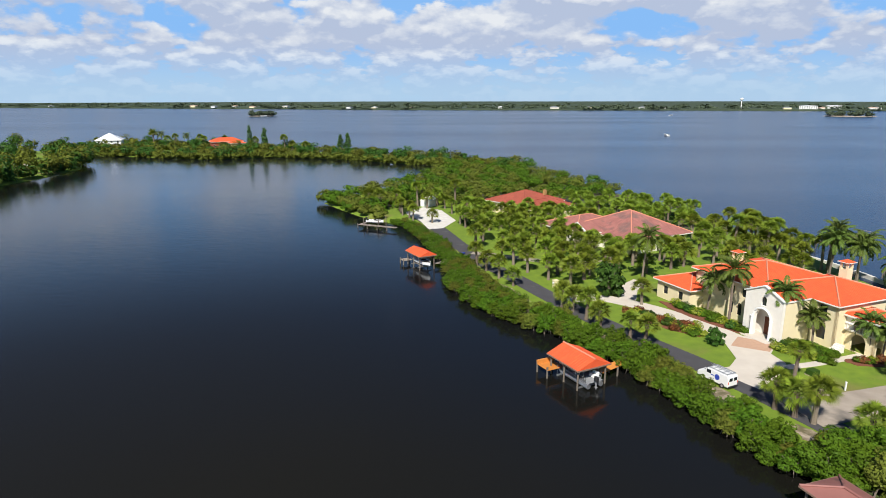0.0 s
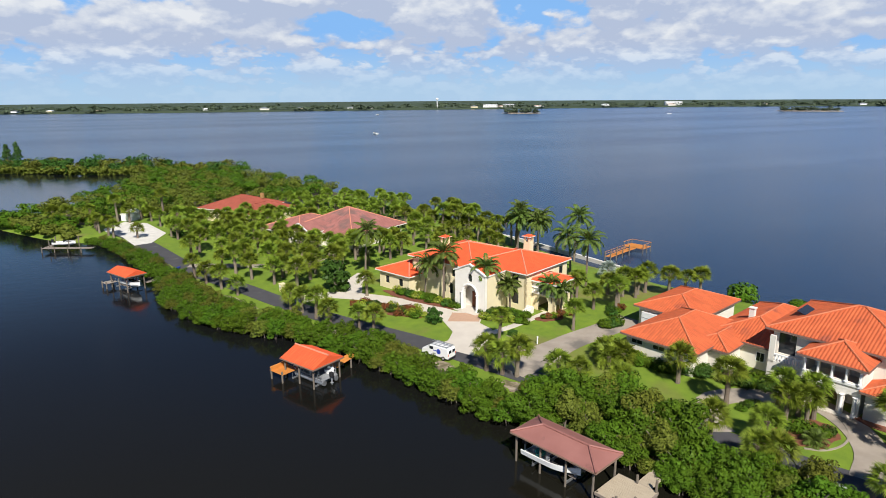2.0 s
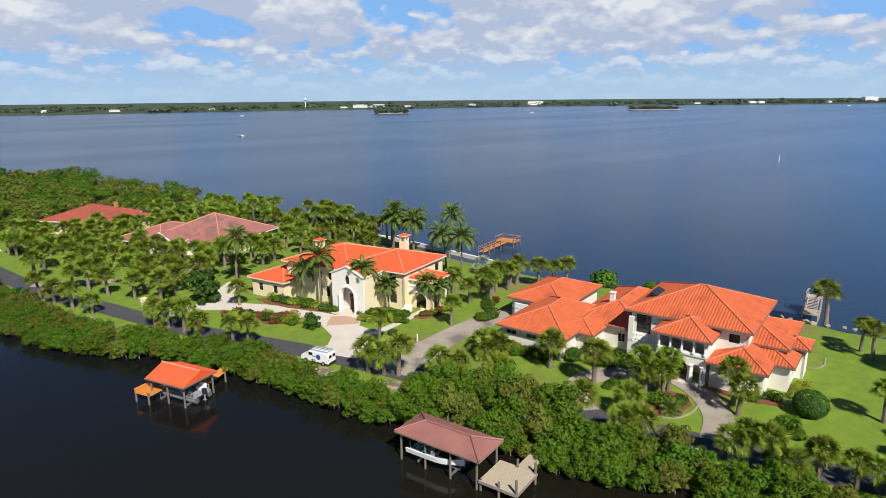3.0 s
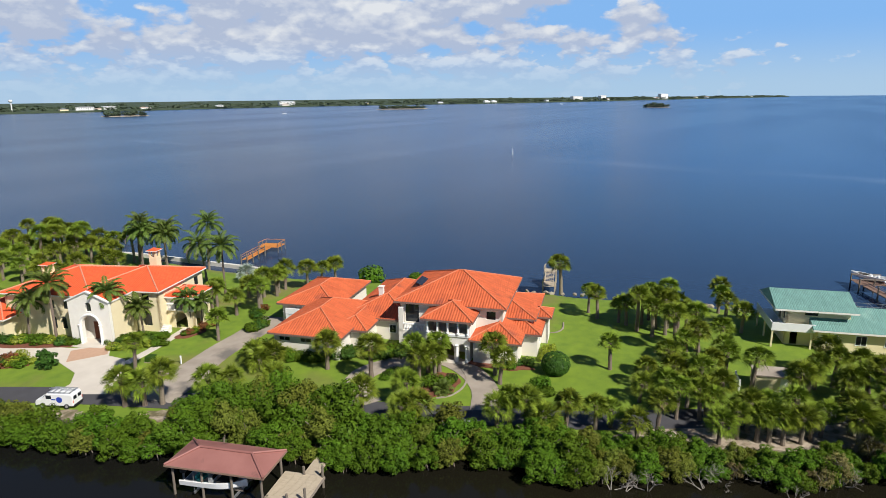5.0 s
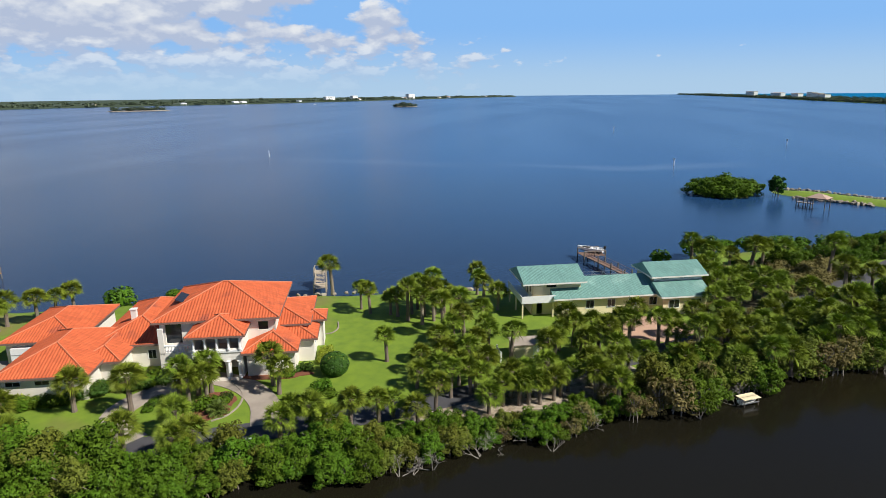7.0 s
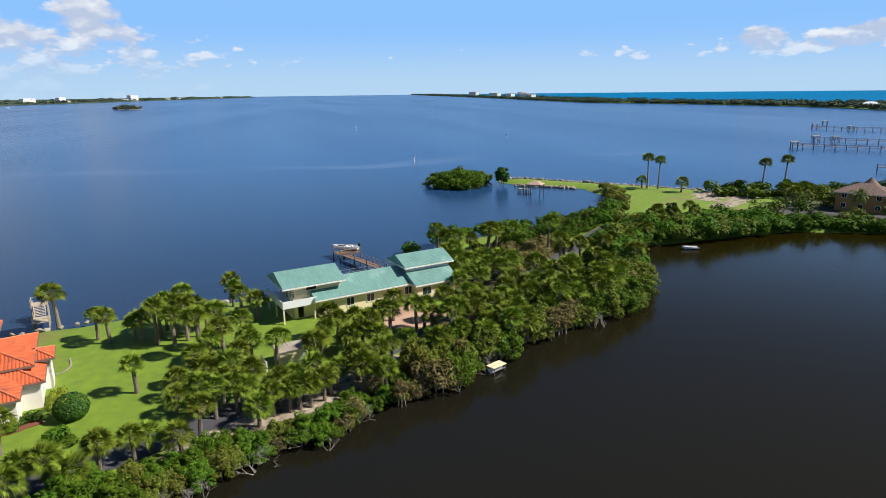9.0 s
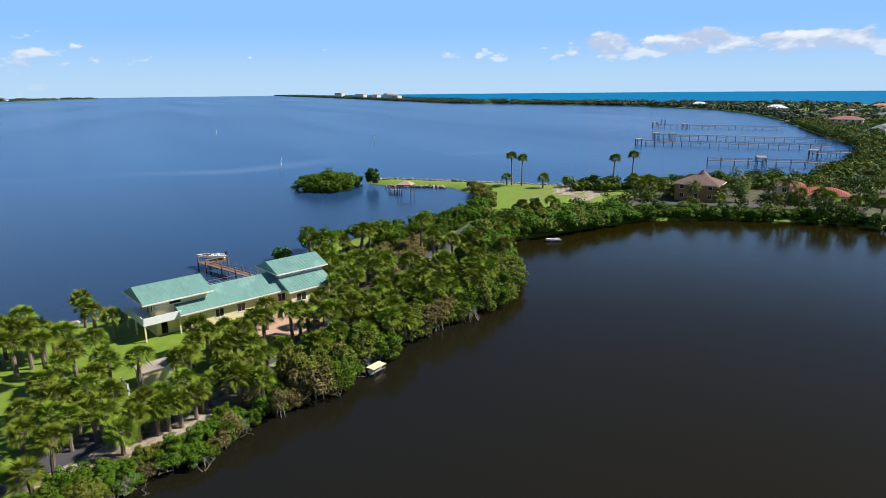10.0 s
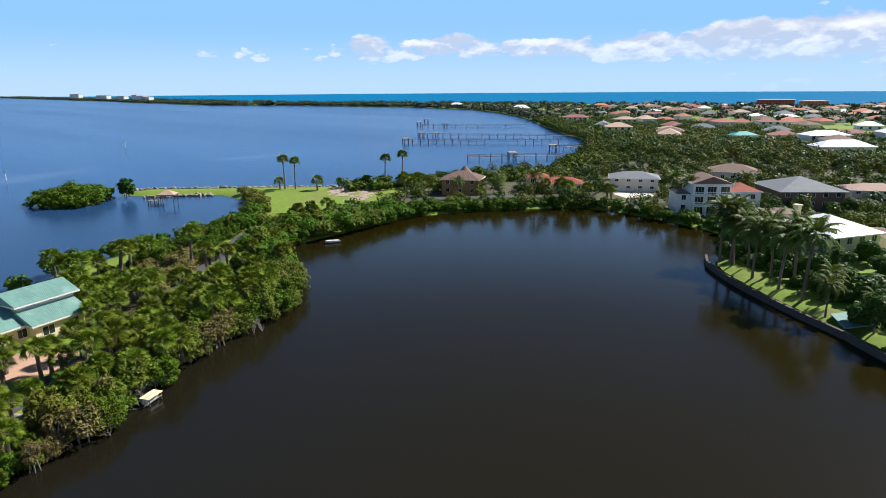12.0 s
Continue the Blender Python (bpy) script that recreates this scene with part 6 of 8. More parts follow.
under = spread(GROVE, 60, 2.4, 1.1, 1.4, 2.6, houses) + spread([(4, 158), (20, 160), (40, 160), (62, 152), (70, 170), (58, 196), (36, 196), (8, 176)], 90, 2.0, 1.5, 2.2, 2.6, houses)
thicket("undergrowth", "low dark undergrowth and young palmetto below the palms", under, 190, 0.30, M_LEAF_DARK, "undergrowth")
SCRUB_AREA = [(108, -36), (117, -40), (124, -48), (128, -58), (122, -57), (112.5, -50.5), (105, -44)]
SCRUB = spread(SCRUB_AREA, 190, 1.0, 1.5, 2.4, 2.6)
thicket("scrub", "low golden olive scrub in a clearing beside the lane", SCRUB, 300, 0.24, M_LEAF_GREY, "scrub", 0.1)
FRONT_WOOD = [(70, -17), (78, -20), (87, -29), (96, -37.5), (98, -43), (96, -52), (92, -57), (84, -48), (77, -34), (71, -25)]
wood_taken = []
scatter(FRONT_WOOD, 44, 2.5, SABALS[:5], (0.95, 1.25), 2.2, "sabal palms standing among dense mangrove woods", taken=wood_taken)
scatter(FRONT_WOOD, 46, 1.9, MANGROVES + [MANGROVES[2]] * 3 + SPARSE, (0.7, 1.3), 2.0, "dense green and olive mangroves beside the lane", z=0.6, taken=wood_taken)
for x, y, k in ((76.2, -34.6, 1.15), (77.4, -36.8, 1.25), (79.4, -39.0, 1.2), (84.8, -45.8, 1.3), (86.0, -48.2, 1.35), (83.2, -44.4, 1.1), (90.4, -55.0, 1.2), (60.0, -5.6, 0.7), (62.6, -10.8, 0.75), (74.0, -27.4, 0.9)):
    place(SPARSE[RNG.integers(2)], x, y, k, group="bare grey mangroves at the lagoon edge")
LANE_WOOD = [(92, -24), (101, -27), (106, -33), (106, -41), (101, -39), (94, -31)]
scatter(LANE_WOOD, 15, 2.4, SABALS[:5], (0.9, 1.2), 2.4, "sabal palms between lane and river", taken=wood_taken, joined="palms")
scatter(LANE_WOOD, 12, 2.0, [MANGROVES[2], SPARSE[0]], (0.6, 0.95), 2.2, "olive shrubs between lane and river", z=0.6, taken=wood_taken)
scatter([(104, -25), (118, -29), (127, -40), (125, -47), (110, -36), (102, -31)], 30, 1.6, [MANGROVES[2], MANGROVES[0], SPARSE[0]], (0.5, 0.85), 2.4, "low olive shrubs on the river bank", z=0.6, taken=wood_taken, joined="mangroves")
RIVER_WOOD = [(126, -44), (131, -48), (142, -66), (147, -80), (140, -84), (133, -70), (127, -60), (128, -52)]
scatter(RIVER_WOOD, 44, 1.9, MANGROVES + [MANGROVES[2]], (0.8, 1.25), 2.6, "rounded green trees between lane and river", z=0.5, taken=wood_taken, joined="mangroves")
BEND_WOOD = [(100, -53), (104, -52), (114, -60), (128, -74), (138, -88), (132, -92), (122, -84), (112, -72), (98, -62)]
scatter(BEND_WOOD, 16, 3.0, SABALS[:4], (0.9, 1.15), 2.4, "sabal palms at the bend of the lane", taken=wood_taken, joined="palms")
scatter(BEND_WOOD, 60, 2.0, MANGROVES + [MANGROVES[2]], (0.8, 1.4), 2.2, "tall mangroves at the bend of the lane", z=0.6, taken=wood_taken, joined="mangroves")
NORTH_WOOD = [(-38, 204), (-26, 190), (-12, 186), (6, 190), (14, 200), (40, 206), (62, 208), (60, 230), (42, 285), (20, 318), (4, 314), (2, 296), (-14, 250)]
north = spread(NORTH_WOOD, 230, 3.3, 3.1, 4.5, 3.0, [(-5, 186, 9)]) + [p for p in along([p for p in spline(LAGOON_SHORE, 2.0) if p[1] > 164], 9, 2.2, 2.4, 3.9) if (p[0] + 5) ** 2 + (p[1] - 178) ** 2 > 13 ** 2]
thicket("woods", "dense dark green mangrove woods at the end of the peninsula", north[::2], 430, 0.42, M_LEAF)
thicket("woods", "dense olive and dark green mangrove woods at the end of the peninsula", north[1::2], 430, 0.42, M_LEAF_OLIVE)
east = along([p for p in spline(LAGOON_SHORE, 2.0) if p[1] < -64], 7, 2.2, 2.2, 4.2)
bend = spread([(112, -66), (124, -68), (138, -74), (150, -84), (160, -98), (148, -112), (138, -124), (124, -120), (118, -96)], 130, 2.8, 2.6, 4.6, 2.6)
bend = [(x, y, r, h * 0.66) if x > 124 and y < -84 else (x, y, r, h) for x, y, r, h in bend if x < 141 or y > -86]
thicket("woods", "dense green mangrove bank curving round the lagoon", east + bend[::2], 470, 0.38, M_LEAF)
thicket("woods", "dense olive scrub woods at the bend of the lane", bend[1::2], 470, 0.38, M_LEAF_OLIVE)
scatter([(-20, 180), (-6, 186), (8, 192), (-4, 196), (-24, 190)], 8, 3.0, SABALS, (1.0, 1.3), 3.0, "palms by the white shelter")
palms("palms by the white shelter", SABALS[:3], (0.9, 1.1), [(-2.9, 164.7), (-13, 184), (-12.4, 180), (-9.4, 171.6), (-8.2, 168.2), (-11.6, 176), (4.6, 163), (5.4, 170), (2.6, 178), (0.6, 187)])


LANE_ADD = [(69.8, 10.4), (70.3, 7.6), (65.2, 6.2), (66.3, 8.3), (66.0, -7.7), (77.9, -3.4), (79.6, -5.2), (80.6, -7.4), (81.4, -9.6), (82.8, -11.8), (67.7, 5.1), (64.4, 2.2), (65.6, 0.4), (66.6, -1.4), (68.4, -6.6), (76.6, 5.8), (74.0, 7.0)]
palms("palms round the cream shed", SABALS[:2] + SABALS[4:5], (0.85, 1.05), LANE_ADD)


# shrubs and beds
def shrub_mesh(seed, count, leaf, mat, flatness=1.0):
    rng = np.random.default_rng(seed)
    lobes = [(0, 0, 0.55 * flatness, 0.85, 0.85, 0.6 * flatness)] + [(0.55 * math.cos(a), 0.55 * math.sin(a), 0.4 * flatness + 0.25 * rng.random(), 0.5, 0.5, 0.45 * flatness) for a in rng.uniform(0, math.tau, 6)]
    return leaf_mesh("shrub", leaves(rng, lobes, count, leaf), mat)


SHRUBS = {k: [tagged(new("shrub", shrub_mesh(s, n, lf, m)), lab, "shrub") for s in ss] for k, ss, n, lf, m, lab in
          (("green", (1, 2, 3), 420, 0.17, M_LEAF, "rounded green garden shrub in a bed"), ("dark", (4, 5), 420, 0.16, M_LEAF_DARK, "clipped dark green shrub beside a house"), ("yellow", (6, 7), 380, 0.15, M_LEAF_YELLOW, "yellow-green flowering shrub in a bed"), ("red", (8, 9), 320, 0.2, M_LEAF_RED, "reddish croton shrub in a mulched bed"))}


def shrub(kind, x, y, s, z=1.0, group=""):
    ob = copy_thing(SHRUBS[kind][RNG.integers(len(SHRUBS[kind]))], Matrix.Translation((x, y, z)) @ pose(0, 0, 0, 0, 0, RNG.uniform(0, 360)))
    ob.scale = (s, s, s * RNG.uniform(0.85, 1.15))
    ob["group"] = group or "garden shrubs"
    return ob


def shrub_row(kinds, a, b, n, s, spread=0.4, group=""):
    for i in range(n):
        t = (i + 0.5) / n
        shrub(kinds[RNG.integers(len(kinds))], a[0] + (b[0] - a[0]) * t + RNG.uniform(-spread, spread), a[1] + (b[1] - a[1]) * t + RNG.uniform(-spread, spread), RNG.uniform(*s), group=group)


shrub_row(["green", "red", "yellow", "dark", "red"], (29.5, 92.0), (37.0, 83.5), 30, (0.7, 1.2), 1.3, "shrubs in the island bed")
shrub_row(["green", "dark", "yellow", "green"], (37.4, 96.5), (43.4, 84.5), 26, (0.7, 1.1), 0.7, "shrubs along the yellow house")
shrub_row(["dark", "green"], (45.8, 80.4), (51.2, 75.2), 13, (0.85, 1.15), 0.3, "shrubs along the yellow house")
shrub_row(["yellow", "yellow", "green", "yellow"], (44.3, 78.0), (49.6, 73.2), 13, (0.7, 0.95), 0.3, "shrubs along the yellow house")
shrub_row(["yellow", "dark", "green", "red"], (52.2, 73.4), (57.5, 73.8), 9, (0.5, 0.85), 0.5, "shrubs along the yellow house")
shrub_row(["dark", "green", "dark", "red"], (62, 70), (66.5, 72.5), 7, (0.7, 1.1), 0.8, "shrubs by the driveway")
for x, y, s in ((54.4, 60.2, 1.7), (53.4, 58.6, 1.5), (55.6, 57.6, 1.6), (54.6, 56.0, 1.2)):
    shrub("yellow", x, y, s, group="tall yellow-green shrubs beside the driveway")
shrub_row(["green", "dark"], (56.0, 54.5), (60.5, 47.0), 10, (0.9, 1.35), 0.6, "shrubs by the clay-roofed villa")
shrub_row(["dark", "green"], (59.4, 46.5), (63.0, 42.0), 7, (1.1, 1.5), 0.4, "shrubs by the clay-roofed villa")
shrub_row(["yellow", "yellow"], (70.0, 26.2), (73.5, 26.6), 6, (0.8, 1.05), 0.5, "shrubs by the clay-roofed villa")
shrub_row(["dark", "green"], (65.0, 30.5), (68.0, 26.8), 7, (0.7, 1.0), 0.4, "shrubs by the clay-roofed villa")
shrub_row(["dark", "green"], (55.8, 36.0), (59.0, 33.2), 6, (0.8, 1.2), 0.6, "shrubs in the round bed")
rng_ball = np.random.default_rng(12)
ball = tagged(new("clipped_bush", leaf_mesh("clipped_bush", leaves(rng_ball, [(0, 0, 1.3, 1.75, 1.75, 1.5), (0.2, 0.1, 0.7, 1.6, 1.6, 0.9)], 3600, 0.16, 0.3, 0.93), M_LEAF_DARK)), "large round clipped dark green bush on the lawn", "bush")
ball.matrix_world = pose(67.3, 23.6, 1.0)
silver = [tagged(new("shrub", shrub_mesh(s, 420, 0.17, M_LEAF_SILVER)), "pale silvery buttonwood shrub beside the lane", "shrub") for s in (21, 22)]
silver[0].matrix_world, silver[1].matrix_world = pose(49.3, 28.2, 0.8) @ Matrix.Scale(1.25, 4), pose(50.6, 27.0, 0.8) @ Matrix.Scale(1.0, 4)
shrub("green", 62.8, 23.6, 1.3)
shrub("green", 61.6, 22.4, 1.0)
for x, y, s in ((88.6, 67.5, 2.6), (93.4, 61.0, 1.6), (127.5, -24.5, 2.2)):
    shrub("green", x, y, s, 0.3)
place(WOODS[2], 28.4, 101.6, 1.45, label="round dark garden tree beside the drive")
place(WOODS[2], 37.1, 79.6, 0.62, label="small broadleaf tree on the lawn edge")
shrub_row(["green", "dark", "green", "yellow"], (53.0, 57.2), (56.4, 51.0), 13, (0.8, 1.35), 0.8, "shrubs by the clay-roofed villa")
shrub_row(["dark", "green"], (57.2, 51.2), (62.7, 43.6), 11, (0.9, 1.5), 0.5, "shrubs by the clay-roofed villa")
shrub_row(["dark", "green", "dark"], (58.8, 67.2), (61.4, 66.4), 5, (0.9, 1.3), 0.4, "shrubs by the driveway")
shrub_row(["green", "dark"], (55.4, 40.6), (58.0, 40.8), 4, (0.6, 0.9), 0.3, "shrubs in the round bed")
sago = tagged(new("sago_palm", leaf_mesh("sago_palm", feather_crown(9, 34, 1.5, 14, 1.0, 70) * (0.9, 0.9, 1.0), M_PALM_DARK, 4)), "low round sago palm with stiff dark fronds in a bed", "palm")
sago.matrix_world = pose(56.2, 32.9, 1.35)
for x, y in ((51.5, 57.8), (50.4, 55.8), (52.6, 55.6)):
    place(SABALS[2], x, y, 1.1, group="bushy palms at the garage", z=-0.4)
silver_palm = make_palm("silver_palm", "silvery blue fan palm in the river garden", "palm tree", 2.0, leaf_mesh("crown", fan_crown(31, 44, 13, 1.0, 1.15), M_LEAF_SILVER, 4), M_TRUNK, 0.25, 0.21, (0.1, 0.1))
silver_palm.matrix_world = pose(75.5, 86.0, 0.98)

place(SABALS[3], 97.6, 34.2, 1.2, group="palms on the lawn")

place(SABALS[3], 73.7, 2.7, 1.0, group="palms along the lane")
# broad trees that hang over the lane, and rows along the southern lane
for i in range(8):
    a = ROAD[min(range(len(ROAD)), key=lambda k: abs(ROAD[k][1] - (51 - 1.7 * i)))]
    off = 3.3 + 1.5 * (i % 2)
    ob = place(BROAD[i % 3], a[0] - 0.9 * off, a[1] - 0.42 * off, RNG.uniform(1.45, 1.75), z=0.7, group="broad trees beside the lane", label="broad green coastal tree leaning over the lane")
    ob.scale.z *= 1.05
RIVER_PALMS = [(124.3, -29.8, 1.1), (121.6, -31.0, 0.95), (117.2, -31.8, 1.15), (113.4, -30.2, 1.0), (119.4, -35.4, 0.95), (121.1, -39.8, 1.2), (123.4, -42.5, 1.0), (126.0, -47.0, 1.0), (110.0, -28.0, 1.0), (107.0, -29.2, 0.9)]
for x, y, k in RIVER_PALMS:
    place(SABALS[(0, 1, 4)[int(x * 10) % 3]], x, y, k * 1.15, group="palms by the river bank")
place(SABALS[5], 116.4, -51.4, 1.25, group="palms by the river bank")
place(SABALS[3], 105.3, -49.3, 1.3, group="palms by the river bank")
place(SABALS[0], 107.2, -50.6, 1.2, group="palms by the river bank")
for x, y, k in ((124.5, -45.5, 1.3), (122.5, -47.5, 1.2), (126.0, -49.5, 1.15)):
    place(MANGROVES[0], x, y, k, z=0.7, group="bright broadleaf trees by the river", label="rounded bright green broadleaf tree at the river bank")
pillar = thing("gate_pillar", pose(105.6, -48.2, 1.0, 0, 0, 40), "pink stucco wall with a square pillar beside the lane", "wall")
part("wall", boxes((-1.6, 1.6, -0.15, 0.15, 0, 1.3)), M_PAVER, pillar)
part("coping", boxes((-1.7, 1.7, -0.22, 0.22, 1.3, 1.42)), M_TRIM, pillar)

for x, y in ((71.6, -22.4), (71.2, -25.4), (72.8, -27.4), (70.4, -20.6)):
    place(MANGROVES[1], x, y, 0.95, z=0.5, group="mangroves along the lagoon")

# ---- docks, boathouses, boats, van ----
def pile(parent, x, y, z0, z1, r=0.13):
    bm = bmesh.new()
    cyl(bm, x, y, z0, z1, r, 8, r * 0.92)
    return part("piling", bm, M_PILE, parent)


def deck_planks(x0, x1, y0, y1, z, across="x", width=0.15, thick=0.05):
    """One deck surface of laid planks: boards proud, gaps recessed, in a single skin."""
    bm = bmesh.new()
    a, b = (x0, x1) if across == "y" else (y0, y1)
    c, d = (y0, y1) if across == "y" else (x0, x1)
    n = max(2, int((b - a) / width))
    line = [(a, z - thick)]
    for i in range(n):
        s = a + (b - a) * i / n
        e = s + (b - a) / n - 0.018
        line += [(s, z), (e, z)] + ([(e, z - 0.035), (e + 0.018, z - 0.035)] if i < n - 1 else [])
    line.append((line[-1][0], z - thick))
    ends = [[bm.verts.new((u, v, h) if across == "y" else (v, u, h)) for u, h in line] for v in (c, d)]
    m = len(line)
    for i in range(m):
        bm.faces.new((ends[0][i], ends[0][(i + 1) % m], ends[1][(i + 1) % m], ends[1][i]))
    bm.faces.new(ends[0][::-1])
    bm.faces.new(ends[1])
    bmesh.ops.recalc_face_normals(bm, faces=bm.faces)
    return bm


def hull(L, W, H, bow=0.35, n=12):
    """An open boat shell with a flared bow, keel at z = 0, stern at x = 0."""
    bm = bmesh.new()
    rows = []
    for i in range(n + 1):
        t = i / n
        w = W / 2 * (1.0 if t < 0.5 else max(0.02, 1 - ((t - 0.5) / 0.5) ** 2.2))
        sheer = H * (1 + bow * t * t)
        keel = 0.0 if t < 0.7 else (t - 0.7) ** 1.5 * H * 3.0
        x = L * t
        rows.append([bm.verts.new(p) for p in ((x, -w, sheer), (x, -w * 0.92, sheer * 0.45 + keel * 0.5), (x, 0, keel), (x, w * 0.92, sheer * 0.45 + keel * 0.5), (x, w, sheer), (x, w * 0.86, sheer), (x, w * 0.80, sheer * 0.55 + keel * 0.4), (x, -w * 0.80, sheer * 0.55 + keel * 0.4), (x, -w * 0.86, sheer))])
    for a, b in zip(rows, rows[1:]):
        for k in range(9):
            bm.faces.new((a[k], b[k], b[(k + 1) % 9], a[(k + 1) % 9]))
    bm.faces.new(rows[0])
    bm.faces.new(rows[-1][::-1])
    bmesh.ops.recalc_face_normals(bm, faces=bm.faces)
    return bm


def outboard(parent, x, z, cowl=M_BLACK):
    e = part("outboard", boxes((x - 0.55, x - 0.05, -0.2, 0.2, z + 0.25, z + 0.85)), cowl, parent, "black outboard engine")
    bmesh_mod = e.modifiers.new("round", "BEVEL")
    bmesh_mod.width, bmesh_mod.segments = 0.08, 2
    part("leg", boxes((x - 0.38, x - 0.22, -0.06, 0.06, z - 0.75, z + 0.25), (x - 0.5, x - 0.1, -0.12, 0.12, z - 0.55, z - 0.5)), M_GREY, e)


def motor_boat(m, L, W, H, label, seats=M_TEAL, windscreen=True):
    b = thing("motor_boat", m, label, "boat")
    part("hull", hull(L, W, H), M_WHITE, b)
    part("floor", boxes((0.1, L * 0.62, -W * 0.36, W * 0.36, H * 0.5, H * 0.56)), M_GREY, b)
    part("console", boxes((L * 0.40, L * 0.48, -0.35, 0.35, H * 0.5, H * 1.15)), M_WHITE, b)
    part("seat", boxes((L * 0.22, L * 0.30, -0.45, 0.45, H * 0.5, H * 0.9), (L * 0.20, L * 0.22, -0.45, 0.45, H * 0.9, H * 1.25)), seats, b)
    part("foredeck_cover", boxes((L * 0.56, L * 0.80, -W * 0.30, W * 0.30, H * 0.98, H * 1.12)), M_DARK, b, "dark canvas cover")
    if windscreen:
        part("windscreen", boxes((L * 0.49, L * 0.50, -0.5, 0.5, H * 1.1, H * 1.5)), M_GLASS, b)
    outboard(b, 0.0, H * 0.75)
    return b


def pontoon_boat(m):
    b = thing("pontoon_boat", m, "grey pontoon boat with railings on a lift", "boat")
    for y in (-0.95, 0.95):
        bm = bmesh.new()
        tube(bm, [(-0.1, y, 0.35), (5.0, y, 0.35), (5.7, y, 0.5)], [0.33, 0.33, 0.08], 10)
        part("pontoon", bm, M_ALU, b)
    part("deck", boxes((0, 5.5, -1.25, 1.25, 0.68, 0.78)), M_GREY, b)
    for i, (x0, x1, y0, y1) in enumerate(((0.2, 5.3, -1.22, -1.17), (0.2, 5.3, 1.17, 1.22), (5.27, 5.32, -1.2, 1.2))):
        bm = boxes((x0, x1, y0, y1, 0.86, 1.02), (x0, x1, y0, y1, 1.36, 1.42))
        n = 8
        for k in range(n + 1):
            box(bm, x0 + (x1 - x0 - 0.04) * k / n, x0 + (x1 - x0 - 0.04) * k / n + 0.04, y0 + (y1 - y0 - 0.04) * k / n, y0 + (y1 - y0 - 0.04) * k / n + 0.04, 0.78, 1.36)
        part("railing", bm, M_ALU, b)
    for x in (0.5, 3.9):
        part("bench", boxes((x, x + 1.1, -1.1, -0.55, 0.78, 1.2), (x, x + 1.1, -1.15, -1.0, 1.2, 1.55)), M_WHITE, b)
    part("helm", boxes((2.2, 2.7, 0.4, 1.05, 0.78, 1.55)), M_GREY, b)
    part("canopy", boxes((0.6, 3.2, -1.15, 1.15, 2.35, 2.42)), M_DARK, b)
    for x, y in ((0.7, -1.1), (0.7, 1.1), (3.1, -1.1), (3.1, 1.1)):
        bm = bmesh.new()
        beam(bm, (x, y, 1.4), (x, y, 2.36), 0.04)
        part("canopy_pole", bm, M_ALU, b)
    outboard(b, 0.0, 0.7)
    return b


def boathouse(m, L, W, eave, pitch, roof, label, posts=3, kind="hip", tile=False, ridge=None, fascia=M_WOOD_BROWN, group=""):
    """Open roof over water on timber pilings, long axis x."""
    b = thing("boathouse", m, label, "boathouse", group)
    roof_on(b, 0, L, 0, W, eave, pitch, roof, ridge, kind, "x", 0.4, fascia, tile, 0.16)
    for i in range(posts):
        x = 0.45 + (L - 0.9) * i / (posts - 1)
        for y in (0.4, W - 0.4):
            pile(b, x, y, -2.0, eave - 0.02, 0.12)
    bm = bmesh.new()
    for y in (0.4, W - 0.4):
        beam(bm, (0.2, y, eave - 0.2), (L - 0.2, y, eave - 0.2), 0.12, 0.25)
    part("plate_beam", bm, M_WOOD_GREY, b)
    bm = bmesh.new()
    for i in range(posts):
        x = 0.45 + (L - 0.9) * i / (posts - 1)
        beam(bm, (x, 0.4, eave - 0.42), (x, W - 0.4, eave - 0.42), 0.1, 0.2)
    part("tie_beam", bm, M_WOOD_GREY, b)
    return b


def lift_cradle(m, L, W):
    c = thing("boat_lift", m, "grey aluminium boat lift cradle", "boat lift")
    for x in (0, L):
        bm = bmesh.new()
        beam(bm, (x, 0, 0), (x, W, 0), 0.14, 0.2)
        part("cross_beam", bm, M_ALU, c)
    for y in (W * 0.28, W * 0.72):
        bm = bmesh.new()
        beam(bm, (-0.4, y, 0.2), (L + 0.4, y, 0.2), 0.16, 0.16)
        part("bunk", bm, M_WOOD_GREY, c)
    for x in (0, L):
        for y in (0.05, W - 0.05):
            bm = bmesh.new()
            beam(bm, (x, y, 0), (x, y, 2.6), 0.02)
            part("cable", bm, M_GREY, c)
    return c


# boathouse with the bright roof
m1 = pose(15.8, 67.4, 0, 0, 0, 117)
boathouse(m1 @ pose(0, -5.0, 0), 6.1, 5.0, 2.75, 0.40, M_TILE_RED, "open boathouse with a bright orange gabled roof on pilings", 3, "gable", True, M_RIDGE_WHITE, M_WOOD_BROWN)
pontoon_boat(m1 @ pose(-0.1, -2.5, 0.15))
lift_cradle(m1 @ pose(0.8, -4.3, 0.1), 4.0, 3.6)
d = thing("dock", m1, "orange stained timber dock beside the boathouse", "dock")
part("deck", deck_planks(4.6, 7.0, -1.6, 0.9, 1.15, "x"), M_WOOD_ORANGE, d)
w = part("walkway", deck_planks(0, 6.4, -0.65, 0.65, 1.15, "y"), M_WOOD_ORANGE, d)
w.matrix_local = pose(1.6, -4.6, 0, 0, 0, -79)
part("bench", boxes((6.7, 7.0, -1.6, 0.9, 1.15, 1.65)), M_WOOD_ORANGE, d)
